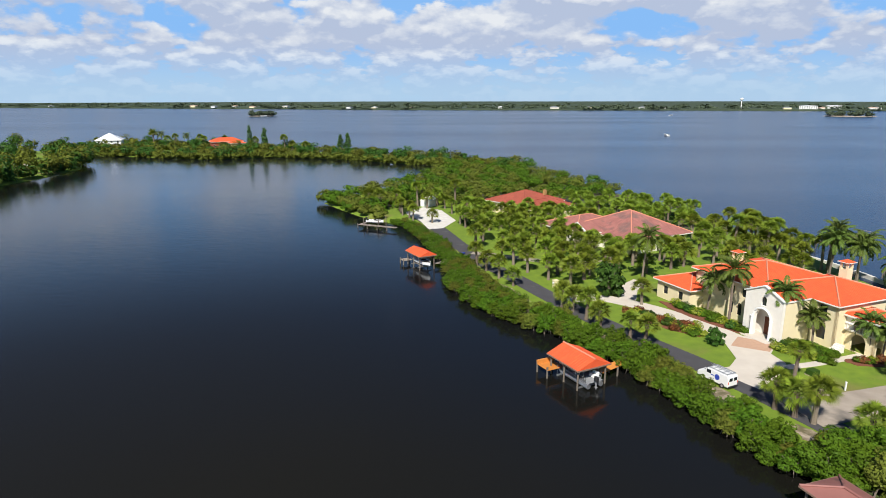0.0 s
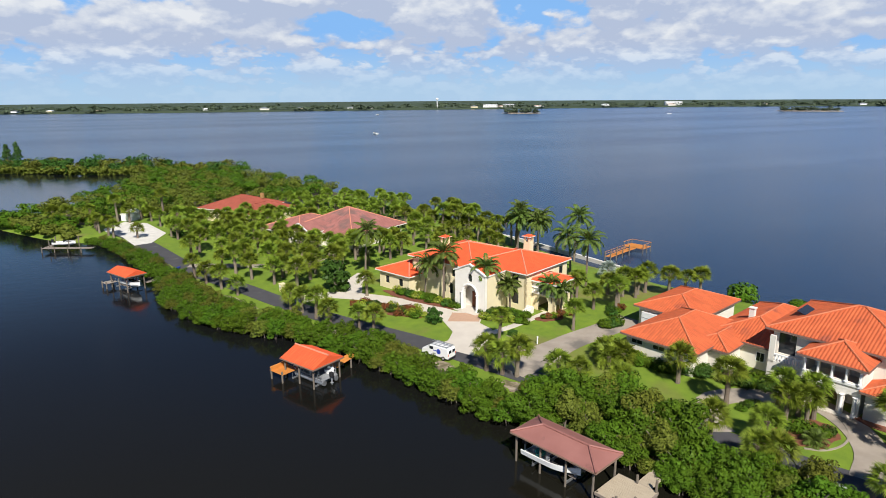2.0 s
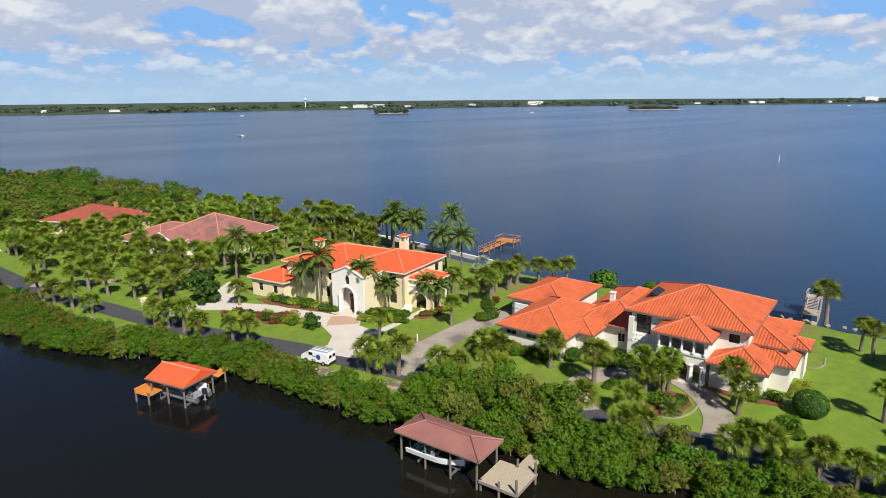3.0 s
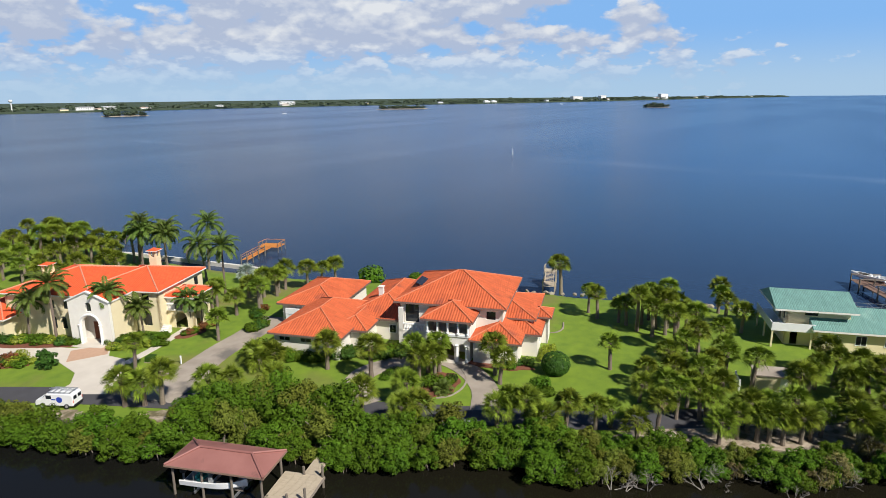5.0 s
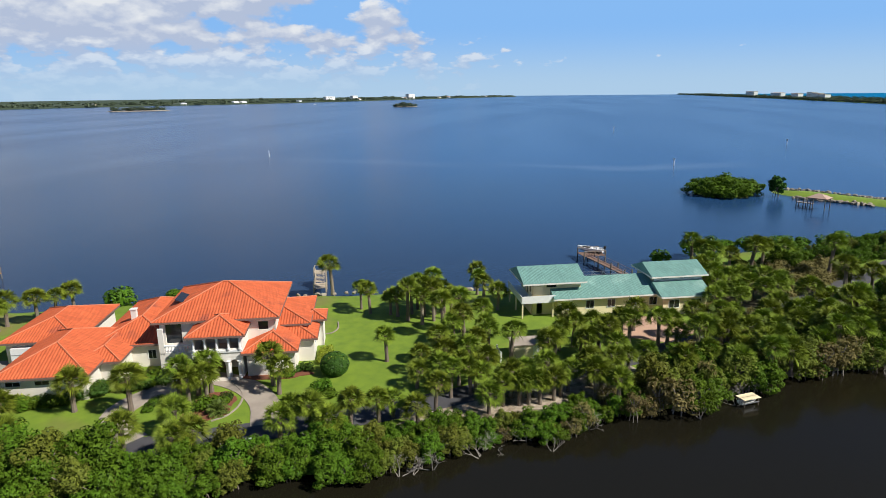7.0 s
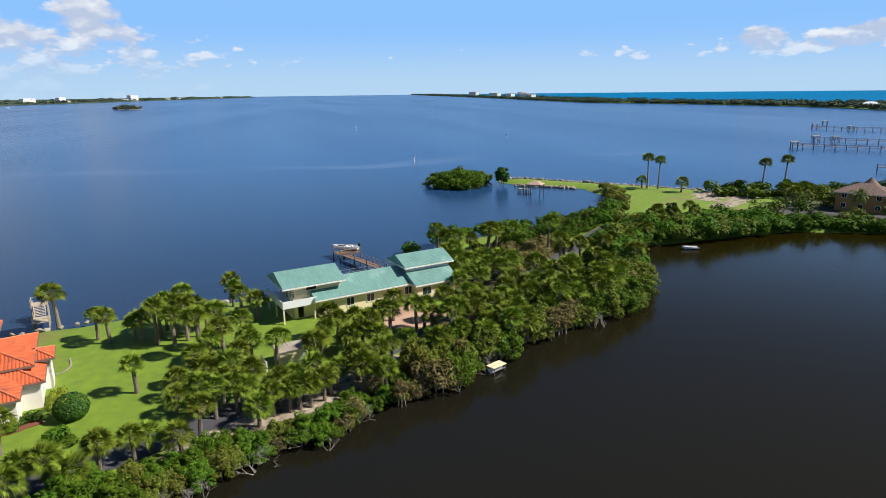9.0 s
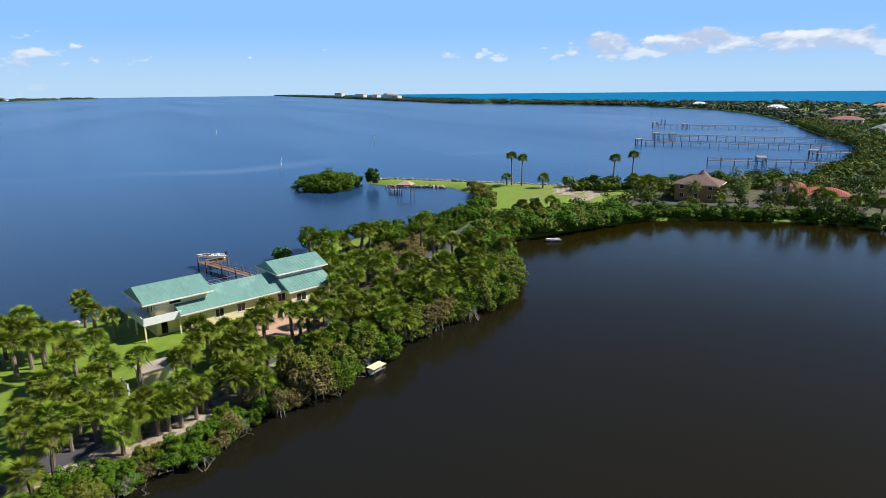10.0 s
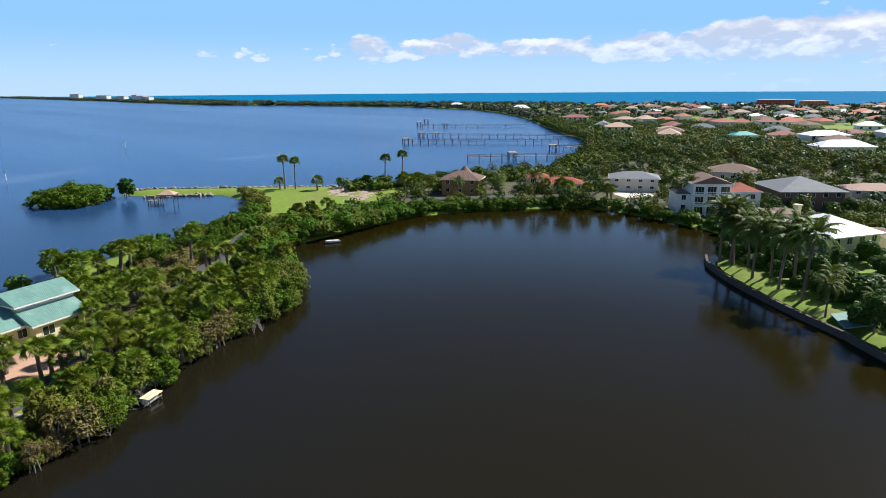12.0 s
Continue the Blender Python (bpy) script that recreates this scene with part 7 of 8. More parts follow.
for x, y in ((4.8, 0.8), (6.9, 0.8), (6.9, -1.5), (1.3, -7.4), (2.6, -7.2), (2.0, -9.8), (3.2, -9.6)):
    pile(d, x, y, -2, 1.5 if x > 4 else 1.2)

# boathouse with the faded metal roof
m3 = pose(32.1, 35.9, 0, 0, 0, 108)
boathouse(m3 @ pose(0, -4.2, 0), 9.4, 4.3, 3.1, 0.34, M_METAL_RED, "long open boathouse with a faded red metal hip roof", 4, "hip", False, M_METAL_RED)
motor_boat(m3 @ pose(8.3, -1.2, 0.75, 0, 0, 180) , 6.0, 2.2, 0.85, "white motor boat with teal seats on a lift")
lift_cradle(m3 @ pose(3.2, -3.7, 0.45), 3.8, 3.4)
d = thing("dock", m3, "pale grey plank dock with timber pilings", "dock")
part("deck", deck_planks(-3.6, 0.2, -4.0, -0.2, 1.1, "x"), M_WOOD_PALE, d)
part("rim", boxes((-3.66, -3.6, -4.05, -0.15, 0.85, 1.1), (-3.66, 0.2, -0.2, -0.14, 0.85, 1.1), (-3.66, 0.2, -4.06, -4.0, 0.85, 1.1)), M_WOOD_GREY, d)
part("walkway", deck_planks(-3.0, -1.6, -9.0, -4.06, 1.1, "x"), M_WOOD_PALE, d)
for x, y, z in ((-3.5, -0.3, 2.4), (-3.5, -3.9, 2.2), (-1.8, -0.3, 1.6), (-1.7, -3.9, 1.9), (0.1, -0.4, 1.1), (-2.9, -7.5, 1.1), (-1.7, -7.5, 1.1)):
    pile(d, x, y, -2, z)

# small boathouse farther along
m2 = pose(-4.8, 120.1, 0, 0, 0, 118)
boathouse(m2 @ pose(0, -4.0, 0), 6.6, 4.0, 3.0, 0.40, M_TILE_RED, "small open boathouse with an orange-red roof", 3, "gable", True, None)
motor_boat(m2 @ pose(5.0, -2.0, 0.7, 0, 0, 180), 6.0, 2.1, 0.85, "white skiff under the small boathouse", M_WHITE)
lift_cradle(m2 @ pose(1.4, -3.6, 0.5), 3.2, 3.2)
d = thing("dock", m2, "grey timber dock round the small boathouse", "dock")
part("deck", deck_planks(0.4, 1.7, -6.8, -4.0, 1.0, "y"), M_WOOD_GREY, d)
part("side_deck", deck_planks(5.8, 7.6, -1.4, 0.8, 1.0, "y"), M_WOOD_GREY, d)
for x, y in ((5.9, 0.7), (7.5, 0.7), (7.5, -1.3), (0.5, -6.6), (1.6, -6.6)):
    pile(d, x, y, -2, 1.3)
# open lift dock by the tip
m4 = pose(-22.5, 163.5, 0, 0, 0, -25)
d = thing("dock", m4, "weathered timber dock with an open boat lift", "dock")
part("deck", deck_planks(0, 11.5, -0.8, 0.8, 1.0, "y"), M_WOOD_GREY, d)
part("side_deck", deck_planks(0, 1.2, 0.8, 5.0, 1.0, "x"), M_WOOD_GREY, d)
for x, y, z in ((0.1, -0.7, 1.4), (3, -0.7, 1.4), (6, -0.7, 1.4), (9, -0.7, 1.2), (0.1, 4.9, 2.6), (5.5, 4.9, 2.6), (5.5, 0.9, 2.6), (0.9, 1.0, 2.6)):
    pile(d, x, y, -2, z)
motor_boat(m4 @ pose(0.9, 2.9, 1.0), 5.0, 1.9, 0.75, "small white open boat on a dock lift", M_WHITE)

# hidden lift at the mangroves
b = thing("boat_lift", pose(68.0, -23.8, 0, 0, 0, -62) @ Matrix.Scale(0.68, 4), "boat lift with a cream pitched canopy in the mangroves", "boat lift")
bm = bmesh.new()
for k in (-1, 1):
    beam(bm, (-1.7, 0.46 * k, 1.45), (1.7, 0.46 * k, 1.45), 1.05, 0.06)
part("canopy", bm, M_CREAM, b)
for x in (-1.4, 1.4):
    for y in (-0.8, 0.8):
        pile(b, x, y, -2, 1.4, 0.08)
part("hull", hull(3.2, 1.3, 0.5), M_WHITE, b, "white hull under the canopy").location = (-1.6, 0, 0.25)
part("frame", boxes((-1.5, 1.5, -0.9, -0.8, 0.7, 0.85), (-1.5, 1.5, 0.8, 0.9, 0.7, 0.85)), M_ALU, b)
b = thing("rowing_boat", pose(114.0, -85.5, 0.02, 0, 0, 75), "small white rowing boat moored at the mangroves", "boat")
part("hull", hull(3.6, 1.4, 0.55), M_WHITE, b)
part("thwart", boxes((1.2, 1.5, -0.6, 0.6, 0.38, 0.43)), M_WOOD_PALE, b)


def long_dock(pts, width, z, mat, label, post=3.0, rail=False, roof_at=None, over=1.1):
    d = thing("dock", pose(0, 0, 0), label, "dock")
    line = spline(pts, 2.0) if len(pts) > 2 else [tuple(np.array(pts[0]) + (np.array(pts[1]) - np.array(pts[0])) * k / 20) for k in range(21)]
    part("deck", ribbon(line, width, z - 0.15, z), mat, d)
    acc = post
    for a, b in zip(line, line[1:]):
        seg = math.dist(a, b)
        acc += seg
        if acc >= post:
            acc = 0.0
            dd = np.array(b) - np.array(a)
            s = np.array([-dd[1], dd[0]]) / np.linalg.norm(dd) * width / 2
            for k in (-1, 1):
                pile(d, a[0] + s[0] * k, a[1] + s[1] * k, -2.0, z + over, 0.14)
    if rail:
        for k in (-1, 1):
            bm = bmesh.new()
            for a, b in zip(line, line[1:]):
                dd = np.array(b) - np.array(a)
                s = np.array([-dd[1], dd[0]]) / (np.linalg.norm(dd) + 1e-9) * width / 2 * k
                beam(bm, (a[0] + s[0], a[1] + s[1], z + 0.95), (b[0] + s[0], b[1] + s[1], z + 0.95), 0.06)
                beam(bm, (a[0] + s[0], a[1] + s[1], z + 0.5), (b[0] + s[0], b[1] + s[1], z + 0.5), 0.04)
            part("railing", bm, mat, d)
    return d


long_dock([(86.0, 98.6), (91, 100.6), (96.6, 102.6)], 1.3, 1.2, M_WOOD_ORANGE, "orange timber river dock with railings", 2.2, True)
d = thing("dock", pose(98.3, 103.0, 0, 0, 0, 20), "orange timber platform at the end of the river dock", "dock")
part("deck", deck_planks(-1.9, 1.9, -2.2, 2.6, 1.2, "x"), M_WOOD_ORANGE, d)
part("side_rail", boxes((-1.9, 1.83, -2.2, -2.13, 2.1, 2.17), (1.83, 1.9, -2.2, 2.6, 2.1, 2.17), (-1.9, 1.83, 2.53, 2.6, 2.1, 2.17)), M_WOOD_ORANGE, d)
for x in (-1.8, 0, 1.8):
    for y in (-2.1, 2.5):
        pile(d, x, y, -2, 2.1, 0.1)
long_dock([(81, 138), (90, 142), (99, 146)], 1.6, 1.2, M_WOOD_GREY, "weathered grey river dock behind the palms", 2.4, True)
d = thing("dock", pose(101, 147, 0, 0, 0, 25), "grey dock platform with a small seat shelter", "dock")
part("deck", deck_planks(-2.5, 2.5, -2.2, 2.2, 1.3, "x"), M_WOOD_GREY, d)
part("side_rail", boxes((-2.5, 2.5, -2.2, -2.1, 2.1, 2.2), (2.4, 2.5, -2.2, 2.2, 2.1, 2.2)), M_WOOD_GREY, d)
for x in (-2.4, 2.4):
    for y in (-2.1, 2.1):
        pile(d, x, y, -2, 2.2, 0.12)
# old posts in the shallows
for i in range(14):
    bm = bmesh.new()
    cyl(bm, 0, 0, -1.5, 1.3 + 0.3 * (i % 3), 0.11, 7)
    solid("mooring_post", bm, M_PILE, "old dark mooring post standing in shallow water", "post", "posts in the shallows", m=pose(84.5 + 1.4 * (i % 7), 112 + 1.5 * (i % 7) + 3.0 * (i // 7), 0))
# stair and deck behind the clay-roofed villa
d = thing("deck", pose(100.6, 37.6, 0, 0, 0, 16), "pale weathered timber stair and deck over the river wall", "deck")
part("platform", deck_planks(-1.6, 1.6, -1.2, 1.0, 1.25, "x"), M_WOOD_PALE, d)
part("upper_platform", deck_planks(2.9, 4.9, -1.0, 1.2, 2.7, "x"), M_WOOD_PALE, d)
for i in range(7):
    part("step", boxes((1.6 + 0.19 * i, 1.86 + 0.19 * i, -0.6, 0.8, 1.4 + 0.19 * i, 1.45 + 0.19 * i)), M_WOOD_PALE, d)
for y in (-0.68, 0.8):
    bm = bmesh.new()
    beam(bm, (1.5, y, 1.25), (2.95, y, 2.65), 0.08, 0.22)
    part("stringer", bm, M_WOOD_PALE, d)
    bm = bmesh.new()
    beam(bm, (1.5, y, 2.15), (2.95, y, 3.55), 0.06)
    part("handrail", bm, M_WOOD_PALE, d)
bm = bmesh.new()
beam(bm, (2.9, 1.15, 3.55), (4.85, 1.15, 3.55), 0.08)
beam(bm, (4.85, 1.15, 3.55), (4.85, -0.95, 3.55), 0.08)
beam(bm, (4.85, -0.95, 3.55), (2.9, -0.95, 3.55), 0.08)
part("side_rail", bm, M_WOOD_PALE, d)
for x in (2.95, 4.85):
    for y in (-0.95, 1.15):
        part("post", boxes((x - 0.06, x + 0.06, y - 0.06, y + 0.06, -1.5, 3.6)), M_WOOD_PALE, d)
for x in (-1.5, 0.0, 1.5):
    for y in (-1.15, 0.95):
        part("post", boxes((x - 0.06, x + 0.06, y - 0.06, y + 0.06, -1.5, 2.2)), M_WOOD_PALE, d)
# river dock of the green-roofed house
long_dock([(113, -16.5), (119.5, -13.5), (125.5, -10.5)], 1.5, 1.4, M_WOOD_BROWN, "brown timber river dock with tall pilings", 2.6, True)
d = thing("dock", pose(127.9, -11.0, 0, 0, 0, 20), "brown timber dock head with a boat hoist", "dock")
part("deck", deck_planks(-1.8, 1.8, -2.4, 2.4, 1.4, "x"), M_WOOD_BROWN, d)
part("hoist_beam", boxes((-1.8, -1.68, -2.4, 2.4, 2.3, 2.45), (1.68, 1.8, -2.4, 2.4, 2.3, 2.45)), M_WOOD_GREY, d)
for x in (-1.7, 1.7):
    for y in (-2.3, 0, 2.3):
        pile(d, x, y, -2, 2.5, 0.13)
motor_boat(pose(128.6, -13.4, 1.5, 0, 0, 70), 5.5, 2.0, 0.8, "white boat with a slim mast at the dock head", M_WHITE)
# basin boathouse and jetty
boathouse(pose(193.2, -83.4, 0, 0, 0, 48), 5.5, 4.6, 3.4, 0.5, M_TILE_TAN, "small open boathouse with a tan roof beside the jetty", 2, "hip")
long_dock([(199.6, -76.5), (196.4, -79.6)], 1.6, 1.1, M_WOOD_GREY, "short grey dock at the basin boathouse", 2.0)
# long piers of the eastern shore
for pts, lab in (([(205.6, -234.9), (166, -276)], "long dark river pier on pilings"), ([(299, -279), (218, -344)], "very long grey river pier on pilings"), ([(331, -324.5), (238, -390)], "very long grey river pier on pilings"), ([(422, -410), (340, -471)], "long grey river pier on pilings"), ([(199.4, -298.9), (190, -332)], "short grey river pier on pilings")):
    long_dock(pts, 2.2, 1.6, M_WOOD_BROWN, lab, 4.0, True, over=1.2)
for x, y, turn, w in ((191, -252, -46, 9), (299, -280, -40, 8), (331, -325.5, -35, 8), (401, -426, -36, 8), (199, -300, -60, 7), (322, -331.5, -35, 7), (440, -430, -50, 8), (470, -470, -50, 9)):
    b = thing("pier_shelter", pose(x, y, 0, 0, 0, turn), "open boat shelter on tall pilings at a pier", "shelter", "shelters on the piers")
    part("roof", boxes((-w / 2, w / 2, -2, 2, 3.3, 3.5)), M_WOOD_GREY, b)
    for px in (-w / 2 + 0.2, 0, w / 2 - 0.2):
        for py in (-1.8, 1.8):
            pile(b, px, py, -2, 3.3, 0.16)


def service_van(m):
    v = thing("van", m, "white service van with a roof ladder rack", "van")
    L, W = 5.4, 1.95
    side = [(0, 0.35), (0, 1.6), (0.15, 2.05), (3.7, 2.05), (4.35, 1.35), (5.25, 1.12), (5.4, 0.75), (5.4, 0.35)]
    bm = bmesh.new()
    rows = [[bm.verts.new((x, y, z)) for x, z in side] for y in (-W / 2, W / 2)]
    for k in range(len(side)):
        n = (k + 1) % len(side)
        bm.faces.new((rows[0][k], rows[0][n], rows[1][n], rows[1][k]))
    bm.faces.new(rows[0])
    bm.faces.new(rows[1][::-1])
    bmesh.ops.recalc_face_normals(bm, faces=bm.faces)
    body = part("body", bm, M_WHITE, v)
    bev = body.modifiers.new("round", "BEVEL")
    bev.width, bev.segments = 0.09, 2
    for x in (0.95, 4.4):
        for y in (-W / 2 + 0.02, W / 2 - 0.02):
            bm = bmesh.new()
            tube(bm, [(x, y - 0.12, 0.34), (x, y + 0.12, 0.34)], [0.34, 0.34], 16)
            w = part("wheel", bm, M_BLACK, v)
            bm = bmesh.new()
            s = 1 if y > 0 else -1
            tube(bm, [(x, y + 0.121 * s, 0.34), (x, y + 0.14 * s, 0.34)], [0.2, 0.18], 12)
            part("rim", bm, M_ALU, w)
    bm = bmesh.new()
    q = [bm.verts.new(p) for p in ((3.78, -0.85, 2.0), (3.78, 0.85, 2.0), (4.36, 0.88, 1.40), (4.36, -0.88, 1.40))]
    bm.faces.new(q)
    bmesh.ops.translate(bm, vec=(0.03, 0, 0.03), verts=bm.verts)
    part("windscreen", bm, M_GLASS, v)
    for y in (-W / 2 - 0.012, W / 2 + 0.002):
        part("side_window", boxes((3.0, 3.75, y, y + 0.01, 1.35, 1.85)), M_GLASS, v)
        bm = bmesh.new()
        tube(bm, [(1.9, y, 1.25), (1.9, y + 0.012, 1.25)], [0.42, 0.42], 18)
        part("badge", bm, M_BLUE, v)
        part("lettering_bar", boxes((2.4, 3.0, y, y + 0.008, 1.2, 1.35)), M_BLUE, v)
    for y in (-0.45, 0.45):
        part("rear_window", boxes((-0.012, 0.0, y - 0.32, y + 0.32, 1.25, 1.75)), M_GLASS, v)
        part("tail_light", boxes((-0.015, 0.0, y * 2 - 0.06, y * 2 + 0.06, 0.85, 1.25)), M_TILE_RED, v)
    part("bumper", boxes((-0.12, 0.0, -0.9, 0.9, 0.35, 0.55)), M_BLACK, v)
    part("front_bumper", boxes((5.4, 5.48, -0.9, 0.9, 0.35, 0.6)), M_BLACK, v)
    part("ladder_rack", boxes(*[(x, x + 0.06, -0.85, 0.85, 2.2, 2.26) for x in (0.4, 1.2, 2.0, 2.8, 3.4)], (0.3, 3.6, -0.85, -0.79, 2.2, 2.26), (0.3, 3.6, 0.79, 0.85, 2.2, 2.26), *[(x, x + 0.05, y, y + 0.05, 2.03, 2.2) for x in (0.4, 2.0, 3.4) for y in (-0.83, 0.78)]), M_ALU, v)
    part("ladder", boxes((0.1, 3.9, -0.5, -0.44, 2.27, 2.33), (0.1, 3.9, -0.1, -0.04, 2.27, 2.33), *[(0.3 + 0.32 * i, 0.34 + 0.32 * i, -0.45, -0.09, 2.28, 2.32) for i in range(11)]), M_ALU, v)
    return v


service_van(pose(33.5, 66.2, 1.05, 0, 0, 116) @ Matrix.Scale(0.82, 4))
# roadside things
b = thing("mailbox_pillar", pose(20.0, 105.9, 1.0, 0, 0, 20), "pale stone mailbox pillar beside the lane", "mailbox")
part("pillar", boxes((-0.4, 0.4, -0.4, 0.4, 0, 1.3), (-0.5, 0.5, -0.5, 0.5, 1.3, 1.42)), M_CREAM, b)
part("box", boxes((-0.6, -0.4, -0.15, 0.15, 0.85, 1.1)), M_WHITE, b)
b = thing("marker_post", pose(46.4, 65.9, 1.0), "short white marker post on the lawn", "post")
part("post", boxes((-0.07, 0.07, -0.07, 0.07, 0, 1.0)), M_WHITE, b)
part("cap", boxes((-0.1, 0.1, -0.1, 0.1, 1.0, 1.08)), M_WHITE, b)
b = thing("utility_box", pose(45.0, 70.0, 1.0, 0, 0, 20), "low dark green utility box on the grass", "utility box")
part("cabinet", boxes((-0.55, 0.55, -0.5, 0.5, 0.08, 0.75)), M_LEAF_DARK, b)
part("plinth", boxes((-0.65, 0.65, -0.6, 0.6, 0, 0.08)), M_CONCRETE, b)
# white shelter on the shell ground
b = thing("tent_garage", pose(-4.4, 192.2, 1.0, 0, 0, -30), "white fabric tent garage beside the woods", "shelter")
block(b, -1.7, 1.7, -2.2, 2.2, 2.0, M_WHITE, M_WHITE, 0.5, 0.1, "gable", "y", tile=False)
# walled enclosure before the green-roofed house
b = thing("shed", pose(75.4, 2.7, 1.0, 0, 0, -73), "small flat-roofed cream shed with a white gate beside it", "shed")
part("wall", boxes((0, 3.6, -1.2, 1.4, 0, 1.85)), M_CREAM, b)
part("roof", boxes((-0.15, 3.75, -1.35, 1.55, 1.85, 1.97)), M_CONCRETE, b)
part("door", boxes((2.5, 3.3, -1.24, -1.2, 0.05, 1.75)), M_WHITE, b)
g = part("gate", boxes((-1.9, -1.8, -1.9, 0.2, 0.1, 1.4)), M_WHITE, b, "white panel gate")
part("gate_post", boxes((-1.95, -1.75, 0.2, 0.35, 0, 1.55)), M_WHITE, g)
part("gate_post", boxes((-1.95, -1.75, -2.05, -1.9, 0, 1.55)), M_WHITE, g)
b = thing("kayak", pose(2.5, 128.3, 1.1, 0, 0, 40), "bright blue kayak lying on the grass by the mangroves", "kayak")
part("hull", hull(3.0, 0.75, 0.3, 0.2), M_BLUE, b)
solid("court", slab([(18.2, -104.6), (14.2, -111.0), (11.0, -106.0), (15.2, -99.4)], 0.9, 1.06), M_TEAL_PAD, "pale blue-green painted concrete pad on the bulkhead lawn", "court", kind="structure")
b = thing("hut", pose(141, -160, 1.0), "open garden hut with a conical thatched roof", "hut")
bm = bmesh.new()
bmesh.ops.create_cone(bm, cap_ends=True, segments=14, radius1=3.6, radius2=0.15, depth=3.4, matrix=Matrix.Translation((0, 0, 6.2)))
part("roof", bm, M_TILE_BROWN, b)
for k in range(6):
    part("post", boxes((-0.1, 0.1, -0.1, 0.1, 0, 4.6)), M_WOOD_BROWN, b).matrix_basis = pose(2.6 * math.cos(k * 1.047), 2.6 * math.sin(k * 1.047), 0)

# ---- shores and woods farther off ----
HOUSES_AVOID = [(135, -152, 9), (113, -177, 10), (128, -184, 7), (97, -196, 11), (48, -200, 13), (80, -208, 9), (80, -240, 11), (33, -219, 10), (65.5, -171.5, 12), (29.5, -145.5, 12), (134, -412, 11), (68, -366, 22), (44, -172, 6), (40, -162, 5), (18, -160, 8)] + [(a, b, 10) for a, b in TOWN]
bank = along(spline([(120, -117)] + SOUTH_SHORE[:6], 2.0), 5, 2.3, 2.0, 3.2, 0.6)
thicket("woods", "low green mangrove bank below the houses", bank, 480, 0.36, M_LEAF, low=-0.05)
near_town = spread([(150, -110), (158, -190), (156, -228), (180, -300), (150, -330), (-60, -330), (-40, -200), (10, -165), (50, -160), (110, -140), (130, -120)], 760, 2.9, 2.6, 5.4, 4.0, [(a, b, q - 1.8) for a, b, q in HOUSES_AVOID] + [(166, -130, 18), (151, -110, 13), (151, -124, 12), (158, -140, 11), (88, -172, 9), (96, -184, 8), (88, -182, 7), (24, -118, 20)])
thicket("woods", "mixed garden trees between the far bank houses", near_town[::2], 340, 0.36, M_LEAF_DARK)
thicket("woods", "olive garden trees close round the far bank houses", near_town[1::2], 340, 0.36, M_LEAF_OLIVE)
mid_town = spread([(182, -300), (225, -368), (235, -378), (-120, -378), (-120, -300)], 700, 4.6, 4.2, 6.6, 4.0, HOUSES_AVOID, 2.0) + spread([(235, -378), (262, -405), (400, -556), (330, -640), (-120, -640), (-120, -378)], 1150, 5.4, 3.9, 5.4, 4.0, [(a, b, q + 0.5) for a, b, q in HOUSES_AVOID], 2.0)
thicket("woods", "green suburban trees between the houses", mid_town[::2], 210, 0.60, M_LEAF_DARK)
thicket("woods", "olive suburban trees between the houses", mid_town[1::2], 210, 0.60, M_LEAF_OLIVE)
riverbank = along(spline(RIVER_SHORE, 4.0)[::-1], 16, 4.0, 3.2, 4.2)
thicket("woods", "green mangrove edge of the eastern river shore", riverbank, 120, 0.8, M_LEAF)
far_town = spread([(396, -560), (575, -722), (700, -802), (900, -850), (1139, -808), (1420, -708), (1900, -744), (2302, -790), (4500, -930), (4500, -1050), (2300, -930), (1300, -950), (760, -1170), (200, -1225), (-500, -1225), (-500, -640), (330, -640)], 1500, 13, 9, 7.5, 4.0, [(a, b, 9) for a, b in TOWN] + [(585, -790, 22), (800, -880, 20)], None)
thicket("woods", "distant green canopy of the barrier island", far_town, 34, 3.0, M_FAR_LEAF_HAZED)
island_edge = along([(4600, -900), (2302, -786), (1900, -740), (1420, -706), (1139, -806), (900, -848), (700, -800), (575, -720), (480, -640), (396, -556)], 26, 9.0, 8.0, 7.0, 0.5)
thicket("woods", "mangrove fringe along the river side of the barrier island", island_edge, 40, 2.6, M_FAR_LEAF_HAZED, low=0.0)
# spit and western bank
spit = spread(SPIT, 330, 3.6, 3.3, 5.5, 0.0, [(-224, 424, 12), (-146, 424, 12)])
spit_edge = along(spline([(-212, 368), (-194, 370), (-134, 351), (-99, 361), (-58, 350), (-25, 328), (-4, 314)], 3.0), 4, 2.4, 2.6, 3.6, 0.1)
thicket("woods", "low mangrove fringe on the lagoon side of the spit", spit_edge, 150, 0.65, M_LEAF_OLIVE, low=0.0)
thicket("woods", "dense green mangrove spit across the lagoon", spit[::2], 190, 0.70, M_LEAF_DARK)
thicket("woods", "dense olive mangrove spit across the lagoon", spit[1::2], 160, 0.75, M_LEAF_OLIVE)
west = spread([(-165, 215), (-176, 245), (-174, 262), (-178, 304), (-196, 338), (-238, 394), (-300, 428), (-416, 455), (-416, 205)], 420, 4.8, 4.0, 10.0, 0.0) + along(spline([(-165, 212), (-173, 245), (-171, 262), (-174, 304), (-190, 335), (-236, 392)], 4.0), 5, 3.2, 3.4, 7.5, 0.3)
thicket("woods", "dense dark green woods on the western bank", west[::2], 150, 0.8, M_LEAF_DARK)
